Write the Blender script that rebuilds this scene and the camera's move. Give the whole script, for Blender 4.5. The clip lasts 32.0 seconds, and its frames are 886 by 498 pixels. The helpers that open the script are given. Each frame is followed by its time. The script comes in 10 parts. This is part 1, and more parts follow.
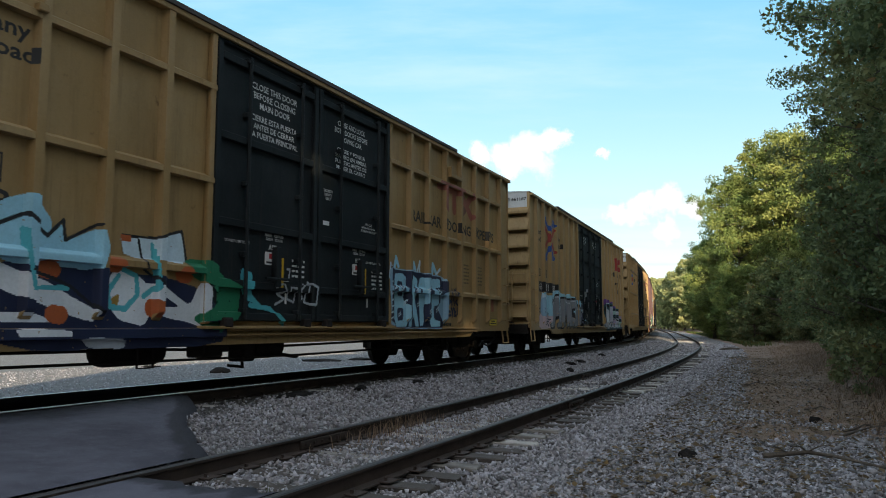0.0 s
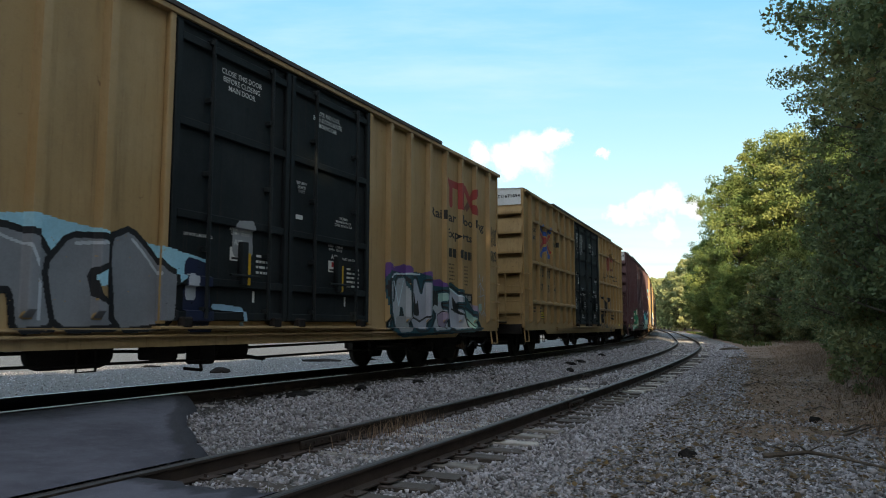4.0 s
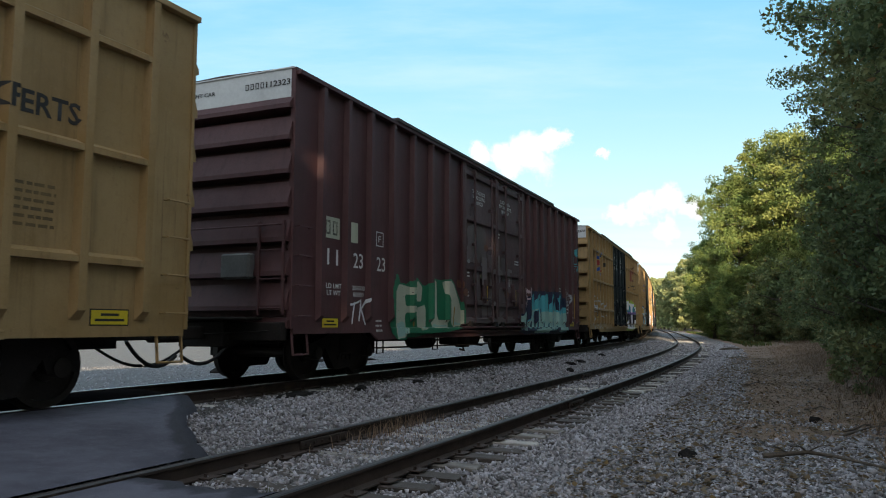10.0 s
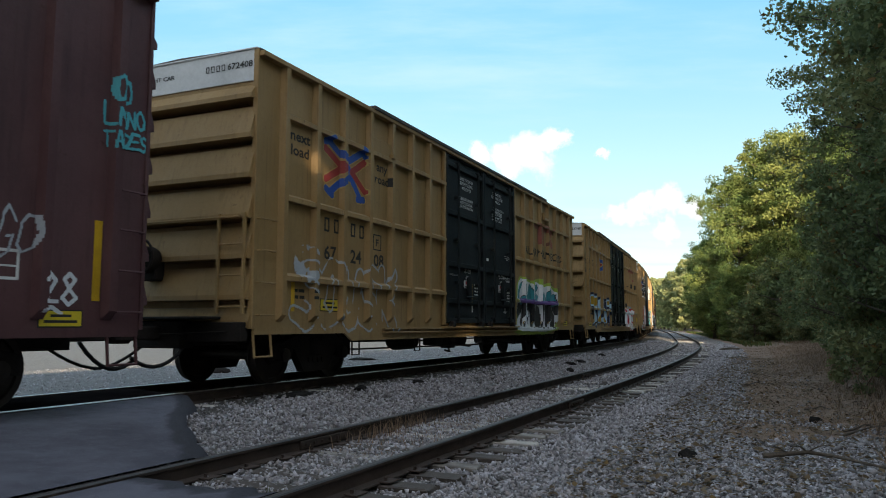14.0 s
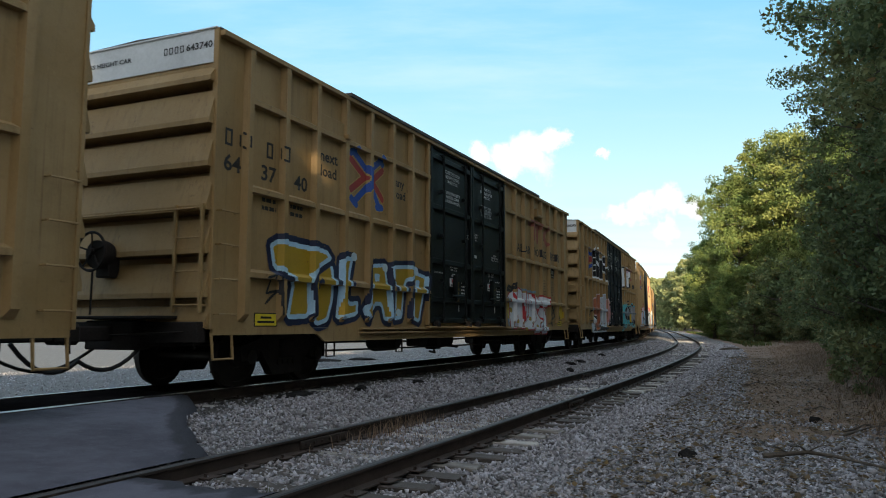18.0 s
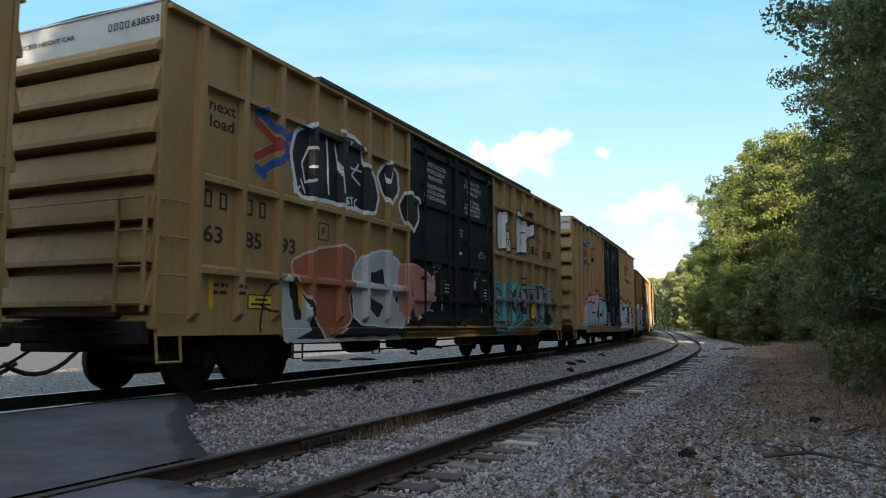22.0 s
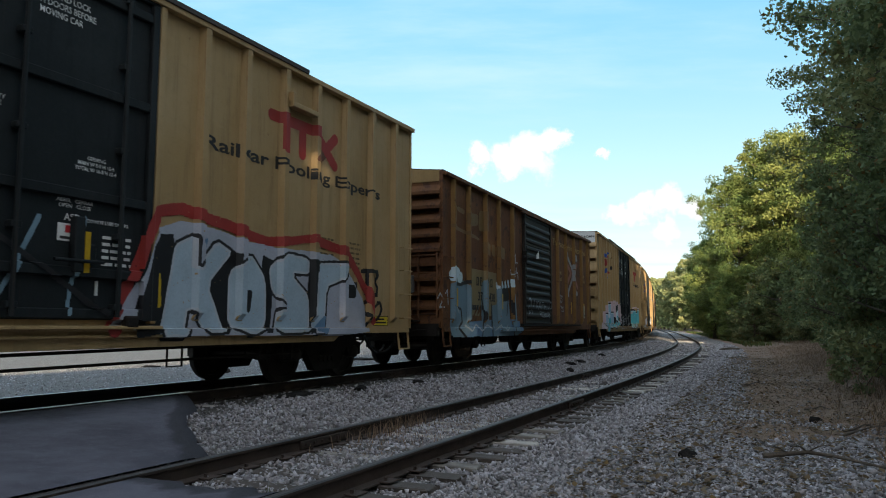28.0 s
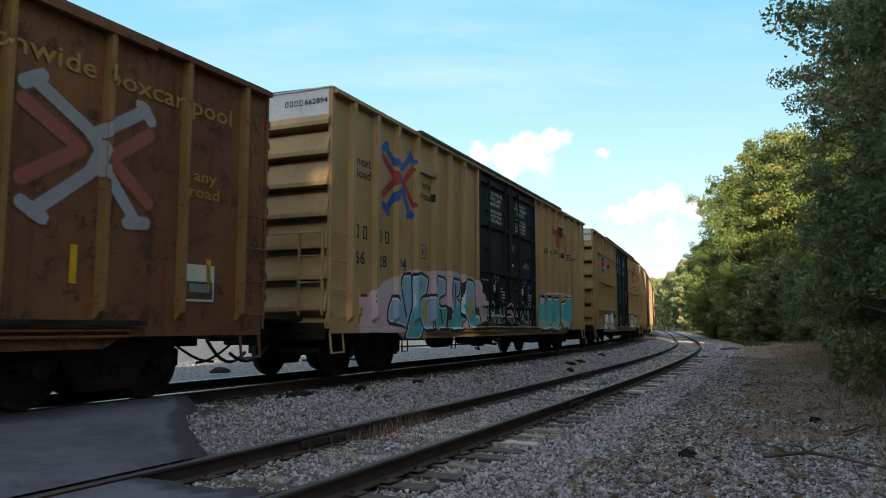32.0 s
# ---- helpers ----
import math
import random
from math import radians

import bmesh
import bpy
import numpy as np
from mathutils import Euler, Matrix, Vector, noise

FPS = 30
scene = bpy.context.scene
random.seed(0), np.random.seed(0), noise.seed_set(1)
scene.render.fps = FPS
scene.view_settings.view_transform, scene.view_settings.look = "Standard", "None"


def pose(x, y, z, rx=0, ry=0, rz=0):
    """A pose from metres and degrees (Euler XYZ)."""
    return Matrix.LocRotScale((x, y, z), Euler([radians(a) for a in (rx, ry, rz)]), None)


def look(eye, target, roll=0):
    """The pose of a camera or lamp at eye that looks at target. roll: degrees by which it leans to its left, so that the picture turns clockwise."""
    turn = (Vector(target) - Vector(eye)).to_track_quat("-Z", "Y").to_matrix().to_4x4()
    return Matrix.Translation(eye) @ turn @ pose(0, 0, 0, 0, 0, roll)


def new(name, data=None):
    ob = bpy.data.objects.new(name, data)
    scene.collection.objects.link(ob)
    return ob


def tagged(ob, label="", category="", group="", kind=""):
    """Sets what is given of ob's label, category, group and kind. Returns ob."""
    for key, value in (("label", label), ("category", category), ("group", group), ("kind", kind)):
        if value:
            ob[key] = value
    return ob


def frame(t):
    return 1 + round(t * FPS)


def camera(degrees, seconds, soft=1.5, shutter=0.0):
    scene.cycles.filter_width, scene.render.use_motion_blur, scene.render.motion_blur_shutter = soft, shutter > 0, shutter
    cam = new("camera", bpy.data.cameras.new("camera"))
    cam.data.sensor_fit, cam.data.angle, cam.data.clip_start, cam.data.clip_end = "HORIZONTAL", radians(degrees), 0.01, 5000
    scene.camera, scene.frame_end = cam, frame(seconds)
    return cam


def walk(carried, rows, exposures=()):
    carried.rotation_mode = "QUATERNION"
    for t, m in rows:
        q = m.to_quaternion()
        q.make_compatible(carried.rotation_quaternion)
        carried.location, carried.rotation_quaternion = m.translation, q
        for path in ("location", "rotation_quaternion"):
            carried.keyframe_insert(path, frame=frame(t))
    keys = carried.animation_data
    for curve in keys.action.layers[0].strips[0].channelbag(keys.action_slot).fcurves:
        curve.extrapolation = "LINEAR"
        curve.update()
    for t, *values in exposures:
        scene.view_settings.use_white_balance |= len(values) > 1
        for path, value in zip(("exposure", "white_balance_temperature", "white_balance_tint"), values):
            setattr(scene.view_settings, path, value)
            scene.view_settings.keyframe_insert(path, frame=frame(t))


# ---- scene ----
cam = camera(61.41, 32.0, soft=1.0, shutter=0.1)
CAM = pose(0, 0, 1.34, 95.914, 0, 0)
walk(cam, [(0, CAM), (32.0, CAM)], exposures=[(0, 0.33, 6900, 10), (32.0, 0.33, 6900, 10)])

# ---- world and sun ----
SUN_EL = radians(16)
SUN_AZ = radians(176.5)          # compass bearing of the sun, clockwise from +y
TO_SUN = Vector((math.sin(SUN_AZ) * math.cos(SUN_EL), math.cos(SUN_AZ) * math.cos(SUN_EL), math.sin(SUN_EL)))

sun = new("sun", bpy.data.lights.new("sun", "SUN"))
sun.data.energy, sun.data.angle, sun.data.color = 7.0, radians(0.6), (1.0, 0.86, 0.64)
sun.matrix_world = look((0, 0, 60), Vector((0, 0, 60)) - TO_SUN)


class Nodes:
    """Short-hand to wire node trees."""

    def __init__(self, tree):
        self.tree = tree
        tree.nodes.clear()

    def add(self, kind, ins=(), operation="", blend="", data="", interpolation="", attribute="", clamp=False):
        n = self.tree.nodes.new(kind)
        if operation:
            n.operation = operation
        if clamp:
            n.use_clamp = True
        if data:
            n.data_type, n.blend_type = data, blend
        if interpolation:
            n.interpolation_type = interpolation
        if attribute:
            n.attribute_name = attribute
        for k, v in dict(ins).items():
            if isinstance(v, bpy.types.NodeSocket):
                self.tree.links.new(v, n.inputs[k])
            else:
                n.inputs[k].default_value = v
        return n

    def mix(self, fac, a, b, blend="MIX"):
        n = self.add("ShaderNodeMix", data="RGBA", blend=blend)
        for sock, v in ((n.inputs[0], fac), (n.inputs[6], a), (n.inputs[7], b)):
            if isinstance(v, bpy.types.NodeSocket):
                self.tree.links.new(v, sock)
            else:
                sock.default_value = v if isinstance(v, float) else (*v, 1.0)[:4]
        return n.outputs[2]

    def math(self, op, a, b=0.0, c=0.0, clamp=False):
        n = self.add("ShaderNodeMath", operation=op, clamp=clamp)
        for sock, v in zip(n.inputs, (a, b, c)):
            if isinstance(v, bpy.types.NodeSocket):
                self.tree.links.new(v, sock)
            else:
                sock.default_value = v
        return n.outputs[0]

    def ramp(self, fac, lo, hi):
        n = self.add("ShaderNodeMapRange", {0: fac, 1: lo, 2: hi}, interpolation="SMOOTHSTEP")
        return n.outputs[0]

    def noise(self, vec, scale, detail=4.0, rough=0.55):
        return self.add("ShaderNodeTexNoise", {"Vector": vec, "Scale": scale, "Detail": detail, "Roughness": rough}).outputs["Fac"]


def sky_direction(px, py):
    """The way from the camera through a point of the sky, by angles across and up."""
    return (CAM.to_3x3() @ Vector((px, py, -1))).normalized()


SKY_STRENGTH = 0.15
SKY_TINT, SKY_BLEND = (1.5, 1.5, 1.4), 0.72
SKY_LOW, SKY_HIGH = (4.3, 5.6, 6.2), (1.35, 3.95, 6.1)
SKY_ZENITH, SKY_GLOW = (3.35, 4.3, 5.7), (6.2, 6.6, 7.3)
SKY_VEIL, SKY_CLOUD = (3.4, 5.1, 6.1), (5.6, 5.9, 6.4)
# across, up (tangents from the view's middle), angular size
CLOUDS = [(0.120, 0.128, 0.040), (0.085, 0.118, 0.030), (0.148, 0.142, 0.026), (0.050, 0.116, 0.022),
          (0.262, 0.054, 0.024), (0.235, 0.048, 0.020), (0.300, 0.062, 0.026), (0.335, 0.055, 0.022),
          (0.213, 0.117, 0.014), (0.300, 0.020, 0.02)]


def build_world():
    world = bpy.data.worlds.new("sky")
    world.use_nodes = True
    scene.world = world
    n = Nodes(world.node_tree)
    sky = n.add("ShaderNodeTexSky")
    sky.sky_type, sky.sun_disc, sky.sun_elevation, sky.sun_rotation = "NISHITA", False, SUN_EL, SUN_AZ
    sky.air_density, sky.dust_density, sky.ozone_density, sky.altitude = 1.0, 0.6, 1.6, 100
    way = n.add("ShaderNodeTexCoord").outputs["Generated"]
    # flatten the directions to a high cloud deck
    sep = n.add("ShaderNodeSeparateXYZ", {0: way})
    up = n.math("ADD", n.math("MAXIMUM", sep.outputs[2], 0.0), 0.12)
    flat = n.add("ShaderNodeCombineXYZ", {0: n.math("DIVIDE", sep.outputs[0], up), 1: n.math("DIVIDE", sep.outputs[1], up)}).outputs[0]
    streak = n.add("ShaderNodeMapping", {"Vector": flat, "Rotation": (0, 0, radians(24)), "Scale": (0.55, 1.5, 1)}).outputs[0]
    veil = n.math("MULTIPLY", n.ramp(n.noise(streak, 1.25, 7, 0.6), 0.44, 0.78), 0.8)
    # heaped clouds low over the train
    warp = n.add("ShaderNodeTexNoise", {"Vector": way, "Scale": 16.0, "Detail": 7.0, "Roughness": 0.62})
    shift = n.add("ShaderNodeVectorMath", {0: warp.outputs["Color"], 1: (0.5, 0.5, 0.5)}, operation="SUBTRACT").outputs[0]
    shift = n.add("ShaderNodeVectorMath", {0: shift, "Scale": 0.085}, operation="SCALE").outputs[0]
    bent = n.add("ShaderNodeVectorMath", {0: way, 1: shift}, operation="ADD").outputs[0]
    heap = None
    for px, py, r in CLOUDS:
        d = n.add("ShaderNodeVectorMath", {0: bent, 1: sky_direction(px, py)}, operation="DISTANCE").outputs["Value"]
        one = n.ramp(d, r, r * 0.55)
        heap = one if heap is None else n.math("MAXIMUM", heap, one)
    tint = n.mix(1.0, sky.outputs[0], SKY_TINT, "MULTIPLY")
    clear = n.mix(n.ramp(sep.outputs[2], 0.0, 0.42), SKY_LOW, SKY_HIGH)
    clear = n.mix(n.ramp(sep.outputs[2], 0.45, 0.95), clear, SKY_ZENITH)
    c = n.mix(SKY_BLEND, tint, clear)
    # the hazy sky brightens and whitens towards the sun
    near_sun = n.add("ShaderNodeVectorMath", {0: way, 1: TO_SUN}, operation="DOT_PRODUCT").outputs["Value"]
    c = n.mix(n.ramp(near_sun, -0.15, 0.95), c, SKY_GLOW)
    c = n.mix(veil, c, SKY_VEIL)
    c = n.mix(heap, c, SKY_CLOUD)
    bg = n.add("ShaderNodeBackground", {"Color": c, "Strength": SKY_STRENGTH})
    n.add("ShaderNodeOutputWorld", {"Surface": bg.outputs[0]})


build_world()

# ---- the line of the railway ----
TH0, TH1, BEND_A, BEND_B = 0.442898, 0.284974, -1.241, 76.575
TRAIN_SPEED = 5.3403
MAIN_TOP, SIDE_TOP = 0.42, 0.17      # rail heads above the ground
CENTRE, SIDING = 8.55, 4.45          # main line left of the camera; siding right of the main line
LINE_S = np.linspace(-120.0, 620.0, 7401)
LINE_A = np.clip((LINE_S - BEND_A) / (BEND_B - BEND_A), 0, 1)
LINE_H = TH0 + (TH1 - TH0) * LINE_A * LINE_A * (3 - 2 * LINE_A) - 0.0002 * np.clip(LINE_S - 95, 0, 300)
LINE_X = np.concatenate([[0], np.cumsum((np.sin(LINE_H[1:]) + np.sin(LINE_H[:-1])) * 0.05)])
LINE_Y = np.concatenate([[0], np.cumsum((np.cos(LINE_H[1:]) + np.cos(LINE_H[:-1])) * 0.05)])
LINE_X += -LINE_X[1200] - 6.97 * math.cos(TH0)
LINE_Y += -LINE_Y[1200] + 6.97 * math.sin(TH0)


def line(s, t=0.0):
    """Plan point and heading (from +y towards +x) at s along the line, t metres right of the main track's centre."""
    h = float(np.interp(s, LINE_S, LINE_H))
    off = t - (CENTRE - 6.97)
    return float(np.interp(s, LINE_S, LINE_X)) + off * math.cos(h), float(np.interp(s, LINE_S, LINE_Y)) - off * math.sin(h), h


def line_matrix(s, t=0.0, z=0.0):
    x, y, h = line(s, t)
    return pose(x, y, z, 0, 0, 90 - math.degrees(h))


def to_line(x, y):
    """Along and across the line for points of the plan."""
    x, y = np.asarray(x, float), np.asarray(y, float)
    s = x * math.sin(0.40) + y * math.cos(0.40)
    for _ in range(5):
        h = np.interp(s, LINE_S, LINE_H)
        dx, dy = x - np.interp(s, LINE_S, LINE_X), y - np.interp(s, LINE_S, LINE_Y)
        s = s + dx * np.sin(h) + dy * np.cos(h)
    return s, dx * np.cos(h) - dy * np.sin(h) + (CENTRE - 6.97)


# ---- mesh helpers ----
def mesh_of(name, verts, faces, mat=None, smooth=False):
    me = bpy.data.meshes.new(name)
    me.from_pydata([tuple(v) for v in verts], [], faces)
    if mat:
        me.materials.append(mat)
    if smooth:
        me.polygons.foreach_set("use_smooth", [True] * len(me.polygons))
    return me


def box_data(x0, x1, y0, y1, z0, z1, c=0.0):
    """A box; c cuts its edges off."""
    if c <= 0:
        v = [(x, y, z) for x in (x0, x1) for y in (y0, y1) for z in (z0, z1)]
        return v, [(0, 1, 3, 2), (4, 6, 7, 5), (0, 4, 5, 1), (2, 3, 7, 6), (0, 2, 6, 4), (1, 5, 7, 3)]
    bm = bmesh.new()
    bmesh.ops.create_cube(bm, size=1.0)
    for v in bm.verts:
        v.co = Vector(((x0 + x1) / 2 + v.co.x * (x1 - x0), (y0 + y1) / 2 + v.co.y * (y1 - y0), (z0 + z1) / 2 + v.co.z * (z1 - z0)))
    bmesh.ops.bevel(bm, geom=bm.edges[:], offset=c, segments=1, affect="EDGES", profile=0.5)
    bm.verts.index_update()
    out = [v.co[:] for v in bm.verts], [tuple(w.index for w in f.verts) for f in bm.faces]
    bm.free()
    return out


class Shape:
    """Collects simple solids into one mesh."""

    def __init__(self):
        self.v, self.f = [], []

    def put(self, v, f, m=None):
        k = len(self.v)
        self.v += [tuple(m @ Vector(p)) for p in v] if m is not None else [tuple(p) for p in v]
        self.f += [tuple(i + k for i in q) for q in f]
        return self

    def box(self, x0, x1, y0, y1, z0, z1, c=0.0, m=None):
        return self.put(*box_data(x0, x1, y0, y1, z0, z1, c), m)

    def tube(self, points, r, sides=8):
        """A round bar along points."""
        pts = [Vector(p) for p in points]
        rings, v, f = [], [], []
        for i, p in enumerate(pts):
            d = (pts[min(i + 1, len(pts) - 1)] - pts[max(i - 1, 0)]).normalized()
            a = d.orthogonal().normalized() if i == 0 else (a - d * a.dot(d)).normalized()
            b = d.cross(a)
            rr = r[i] if isinstance(r, (list, tuple)) else r
            rings.append(len(v))
            v += [p + (a * math.cos(q) + b * math.sin(q)) * rr for q in (2 * math.pi * k / sides for k in range(sides))]
        for i in range(len(pts) - 1):
            for k in range(sides):
                f.append((rings[i] + k, rings[i] + (k + 1) % sides, rings[i + 1] + (k + 1) % sides, rings[i + 1] + k))
        f.append(tuple(range(rings[0] + sides - 1, rings[0] - 1, -1)))
        f.append(tuple(range(rings[-1], rings[-1] + sides)))
        return self.put(v, f)

    def prism(self, profile, a0, a1, axis="y"):
        """A profile swept along one axis. For y the profile is (x, z), for x (y, z), for z (x, y)."""
        def at(p, a):
            return {"y": (p[0], a, p[1]), "x": (a, p[0], p[1]), "z": (p[0], p[1], a)}[axis]
        n = len(profile)
        v = [at(p, a0) for p in profile] + [at(p, a1) for p in profile]
        f = [(i, (i + 1) % n, n + (i + 1) % n, n + i) for i in range(n)]
        return self.put(v, f + [tuple(range(n - 1, -1, -1)), tuple(range(n, 2 * n))])

    def lathe(self, profile, sides=28, m=None):
        """A profile of (radius, along y) turned about the y axis."""
        v, f, n = [], [], len(profile)
        for k in range(sides):
            q = 2 * math.pi * k / sides
            v += [(r * math.cos(q), y, r * math.sin(q)) for r, y in profile]
        for k in range(sides):
            for i in range(n - 1):
                a, b = k * n + i, ((k + 1) % sides) * n + i
                f.append((a, a + 1, b + 1, b))
        return self.put(v, f, m)

    def mesh(self, name, mat, smooth=False):
        bm = bmesh.new()
        vs = [bm.verts.new(p) for p in self.v]
        for q in self.f:
            try:
                bm.faces.new([vs[i] for i in q])
            except ValueError:
                pass
        bmesh.ops.recalc_face_normals(bm, faces=bm.faces[:])
        me = bpy.data.meshes.new(name)
        bm.to_mesh(me)
        bm.free()
        if mat:
            me.materials.append(mat)
        if smooth:
            me.polygons.foreach_set("use_smooth", [True] * len(me.polygons))
            me.set_sharp_from_angle(angle=radians(35))
        return me


def part(name, me, parent=None, label="", m=None):
    """One mesh object, under its thing."""
    ob = new(name, me)
    ob.parent = parent
    if m is not None:
        ob.matrix_basis = m
    return tagged(ob, label)


def thing(name, label, category, group="", m=None, kind=""):
    ob = new(name)
    ob.empty_display_size = 0.3
    if m is not None:
        ob.matrix_basis = m
    return tagged(ob, label, category, group, kind)


# ---- materials ----
def material(name, rough=0.6, metal=0.0):
    m = bpy.data.materials.new(name)
    m.use_nodes = True
    n = Nodes(m.node_tree)
    return m, n


def finish(n, colour, rough, metal=0.0, height=None, bump=0.3, dist=0.02, **more):
    ins = {"Base Color": colour, "Roughness": rough, "Metallic": metal}
    if height is not None:
        ins["Normal"] = n.add("ShaderNodeBump", {"Height": height, "Strength": bump, "Distance": dist}).outputs[0]
    ins.update(more)
    b = n.add("ShaderNodeBsdfPrincipled", ins)
    n.add("ShaderNodeOutputMaterial", {"Surface": b.outputs[0]})
    return b


def plain(name, colour, rough=0.6, metal=0.0, vary=0.25, scale=6.0, bump=0.15, coords="Object", gloss=0.4):
    """Painted or bare stuff with two scales of mottling."""
    m, n = material(name)
    c = n.add("ShaderNodeTexCoord").outputs[coords]
    big, fine = n.noise(c, scale * 0.25, 5), n.noise(c, scale * 6, 4, 0.7)
    k = n.math("ADD", n.math("MULTIPLY", big, 0.65), n.math("MULTIPLY", fine, 0.35))
    dark, light = tuple(v * (1 - vary) for v in colour), tuple(min(v * (1 + vary), 1) for v in colour)
    finish(n, n.mix(n.ramp(k, 0.3, 0.7), dark, light), n.math("ADD", n.math("MULTIPLY", fine, 0.2), rough - 0.1), metal, fine, bump, 0.01, **{"Specular IOR Level": gloss})
    return m


def car_paint(name, colour, fade, rust, rust_amount=0.12, rough=0.55, streak=0.5, gloss=0.35):
    """Weathered railcar paint: faded patches, soot streaks that run down, rust specks at the seams."""
    m, n = material(name)
    c = n.add("ShaderNodeTexCoord").outputs["Object"]
    tall = n.add("ShaderNodeMapping", {"Vector": c, "Scale": (3.0, 3.0, 0.22)}).outputs[0]
    runs = n.noise(tall, 2.4, 6, 0.65)
    patch = n.noise(c, 0.55, 5, 0.6)
    grain = n.noise(c, 34.0, 3, 0.7)
    base = n.mix(n.ramp(patch, 0.35, 0.7), colour, fade)
    base = n.mix(n.math("MULTIPLY", n.ramp(runs, 0.5, 0.78), streak), base, tuple(v * 0.42 for v in colour))
    sep = n.add("ShaderNodeSeparateXYZ", {0: c})
    spots = n.noise(c, 3.2, 9, 0.72)
    lo = 0.72 - rust_amount
    rusty = n.ramp(spots, lo, lo + 0.10)
    base = n.mix(n.math("MULTIPLY", rusty, 0.85), base, rust)
    broad = n.noise(n.add("ShaderNodeMapping", {"Vector": c, "Scale": (0.9, 0.9, 0.35)}).outputs[0], 1.3, 6, 0.7)
    base = n.mix(n.math("MULTIPLY", n.ramp(broad, 0.46, 0.72), streak * 0.75), base, tuple(v * 0.55 + 0.006 for v in colour))
    thin = n.noise(n.add("ShaderNodeMapping", {"Vector": c, "Scale": (9.0, 9.0, 0.12)}).outputs[0], 2.0, 5, 0.7)
    base = n.mix(n.math("MULTIPLY", n.math("MULTIPLY", n.ramp(thin, 0.56, 0.74), n.ramp(broad, 0.36, 0.6)), 0.7), base, rust)
    base = n.mix(n.math("MULTIPLY", n.ramp(grain, 0.45, 0.8), 0.12), base, tuple(v * 0.5 for v in colour))
    mottle = n.noise(c, 11.0, 8, 0.75)
    base = n.mix(n.math("MULTIPLY", n.ramp(mottle, 0.5, 0.72), 0.38 * streak + 0.05), base, tuple(v * 0.5 for v in colour))
    base = n.mix(n.math("MULTIPLY", n.ramp(mottle, 0.42, 0.28), 0.3), base, tuple(min(v * 1.25, 1.0) for v in fade))
    finish(n, base, n.math("ADD", n.math("MULTIPLY", grain, 0.25), rough - 0.08), 0.0, n.math("ADD", n.math("MULTIPLY", grain, 0.25), patch), 0.25, 0.04, **{"Specular IOR Level": gloss})
    return m


M_YELLOW = car_paint("railcar_yellow_paint", (0.295, 0.182, 0.070), (0.36, 0.240, 0.112), (0.10, 0.045, 0.018), 0.09)
M_PALE = car_paint("railcar_pale_yellow_paint", (0.362, 0.234, 0.103), (0.412, 0.286, 0.146), (0.12, 0.055, 0.02), 0.08)
M_OXIDE = car_paint("railcar_oxide_paint", (0.078, 0.032, 0.034), (0.112, 0.052, 0.053), (0.05, 0.02, 0.012), 0.10)
M_RUSTY = car_paint("railcar_rusty_paint", (0.130, 0.051, 0.021), (0.190, 0.084, 0.030), (0.052, 0.022, 0.014), 0.20, 0.75, 0.8)
M_RUST_RIB = car_paint("railcar_worn_rib_paint", (0.20, 0.105, 0.036), (0.27, 0.155, 0.05), (0.07, 0.03, 0.016), 0.18, 0.75, 0.7)
M_DOOR = car_paint("railcar_black_door_paint", (0.0155, 0.0190, 0.0205), (0.027, 0.0315, 0.0335), (0.042, 0.032, 0.027), 0.03, 0.6, 0.5, 0.12)
M_DOOR_NEW = car_paint("railcar_fresh_black_door_paint", (0.007, 0.009, 0.009), (0.010, 0.013, 0.013), (0.02, 0.016, 0.014), 0.01, 0.45, 0.3, 0.2)
M_DOOR_OX = car_paint("railcar_oxide_door_paint", (0.090, 0.050, 0.052), (0.145, 0.100, 0.104), (0.05, 0.028, 0.025), 0.16, 0.6)
M_DOOR_RUST = car_paint("railcar_old_black_door_paint", (0.018, 0.016, 0.014), (0.035, 0.028, 0.022), (0.07, 0.035, 0.02), 0.10, 0.6)
M_WHITE = plain("white_end_paint", (0.52, 0.53, 0.53), 0.5, vary=0.18, scale=3)
M_UNDER = plain("dirty_underframe", (0.024, 0.020, 0.018), 0.8, vary=0.5, scale=5, bump=0.3, gloss=0.12)
M_WHEEL = plain("wheel_steel", (0.035, 0.028, 0.024), 0.6, 0.5, 0.4, 8)
M_HOSE = plain("black_rubber", (0.012, 0.012, 0.013), 0.6)
M_INK = plain("black_lettering_paint", (0.02, 0.018, 0.016), 0.6, vary=0.35, scale=12)
M_CHALK = plain("white_lettering_paint", (0.62, 0.62, 0.60), 0.6, vary=0.25, scale=12)
M_TAPE = plain("yellow_reflective_tape", (0.55, 0.33, 0.02), 0.35, vary=0.25, scale=10)
M_SIGN = plain("yellow_sticker", (0.62, 0.47, 0.03), 0.5, vary=0.15, scale=10)

M_EAVE = plain("dark_eave_paint", (0.055, 0.038, 0.030), 0.6, vary=0.3)
M_RAIL = plain("rusty_rail_web", (0.050, 0.034, 0.027), 0.8, 0.2, 0.4, 12, 0.4)
M_HEAD = plain("rail_head_steel", (0.10, 0.088, 0.085), 0.5, 0.6, 0.25, 12)
M_BRIGHT = plain("polished_rail_head", (0.42, 0.40, 0.39), 0.32, 1.0, 0.15, 12)


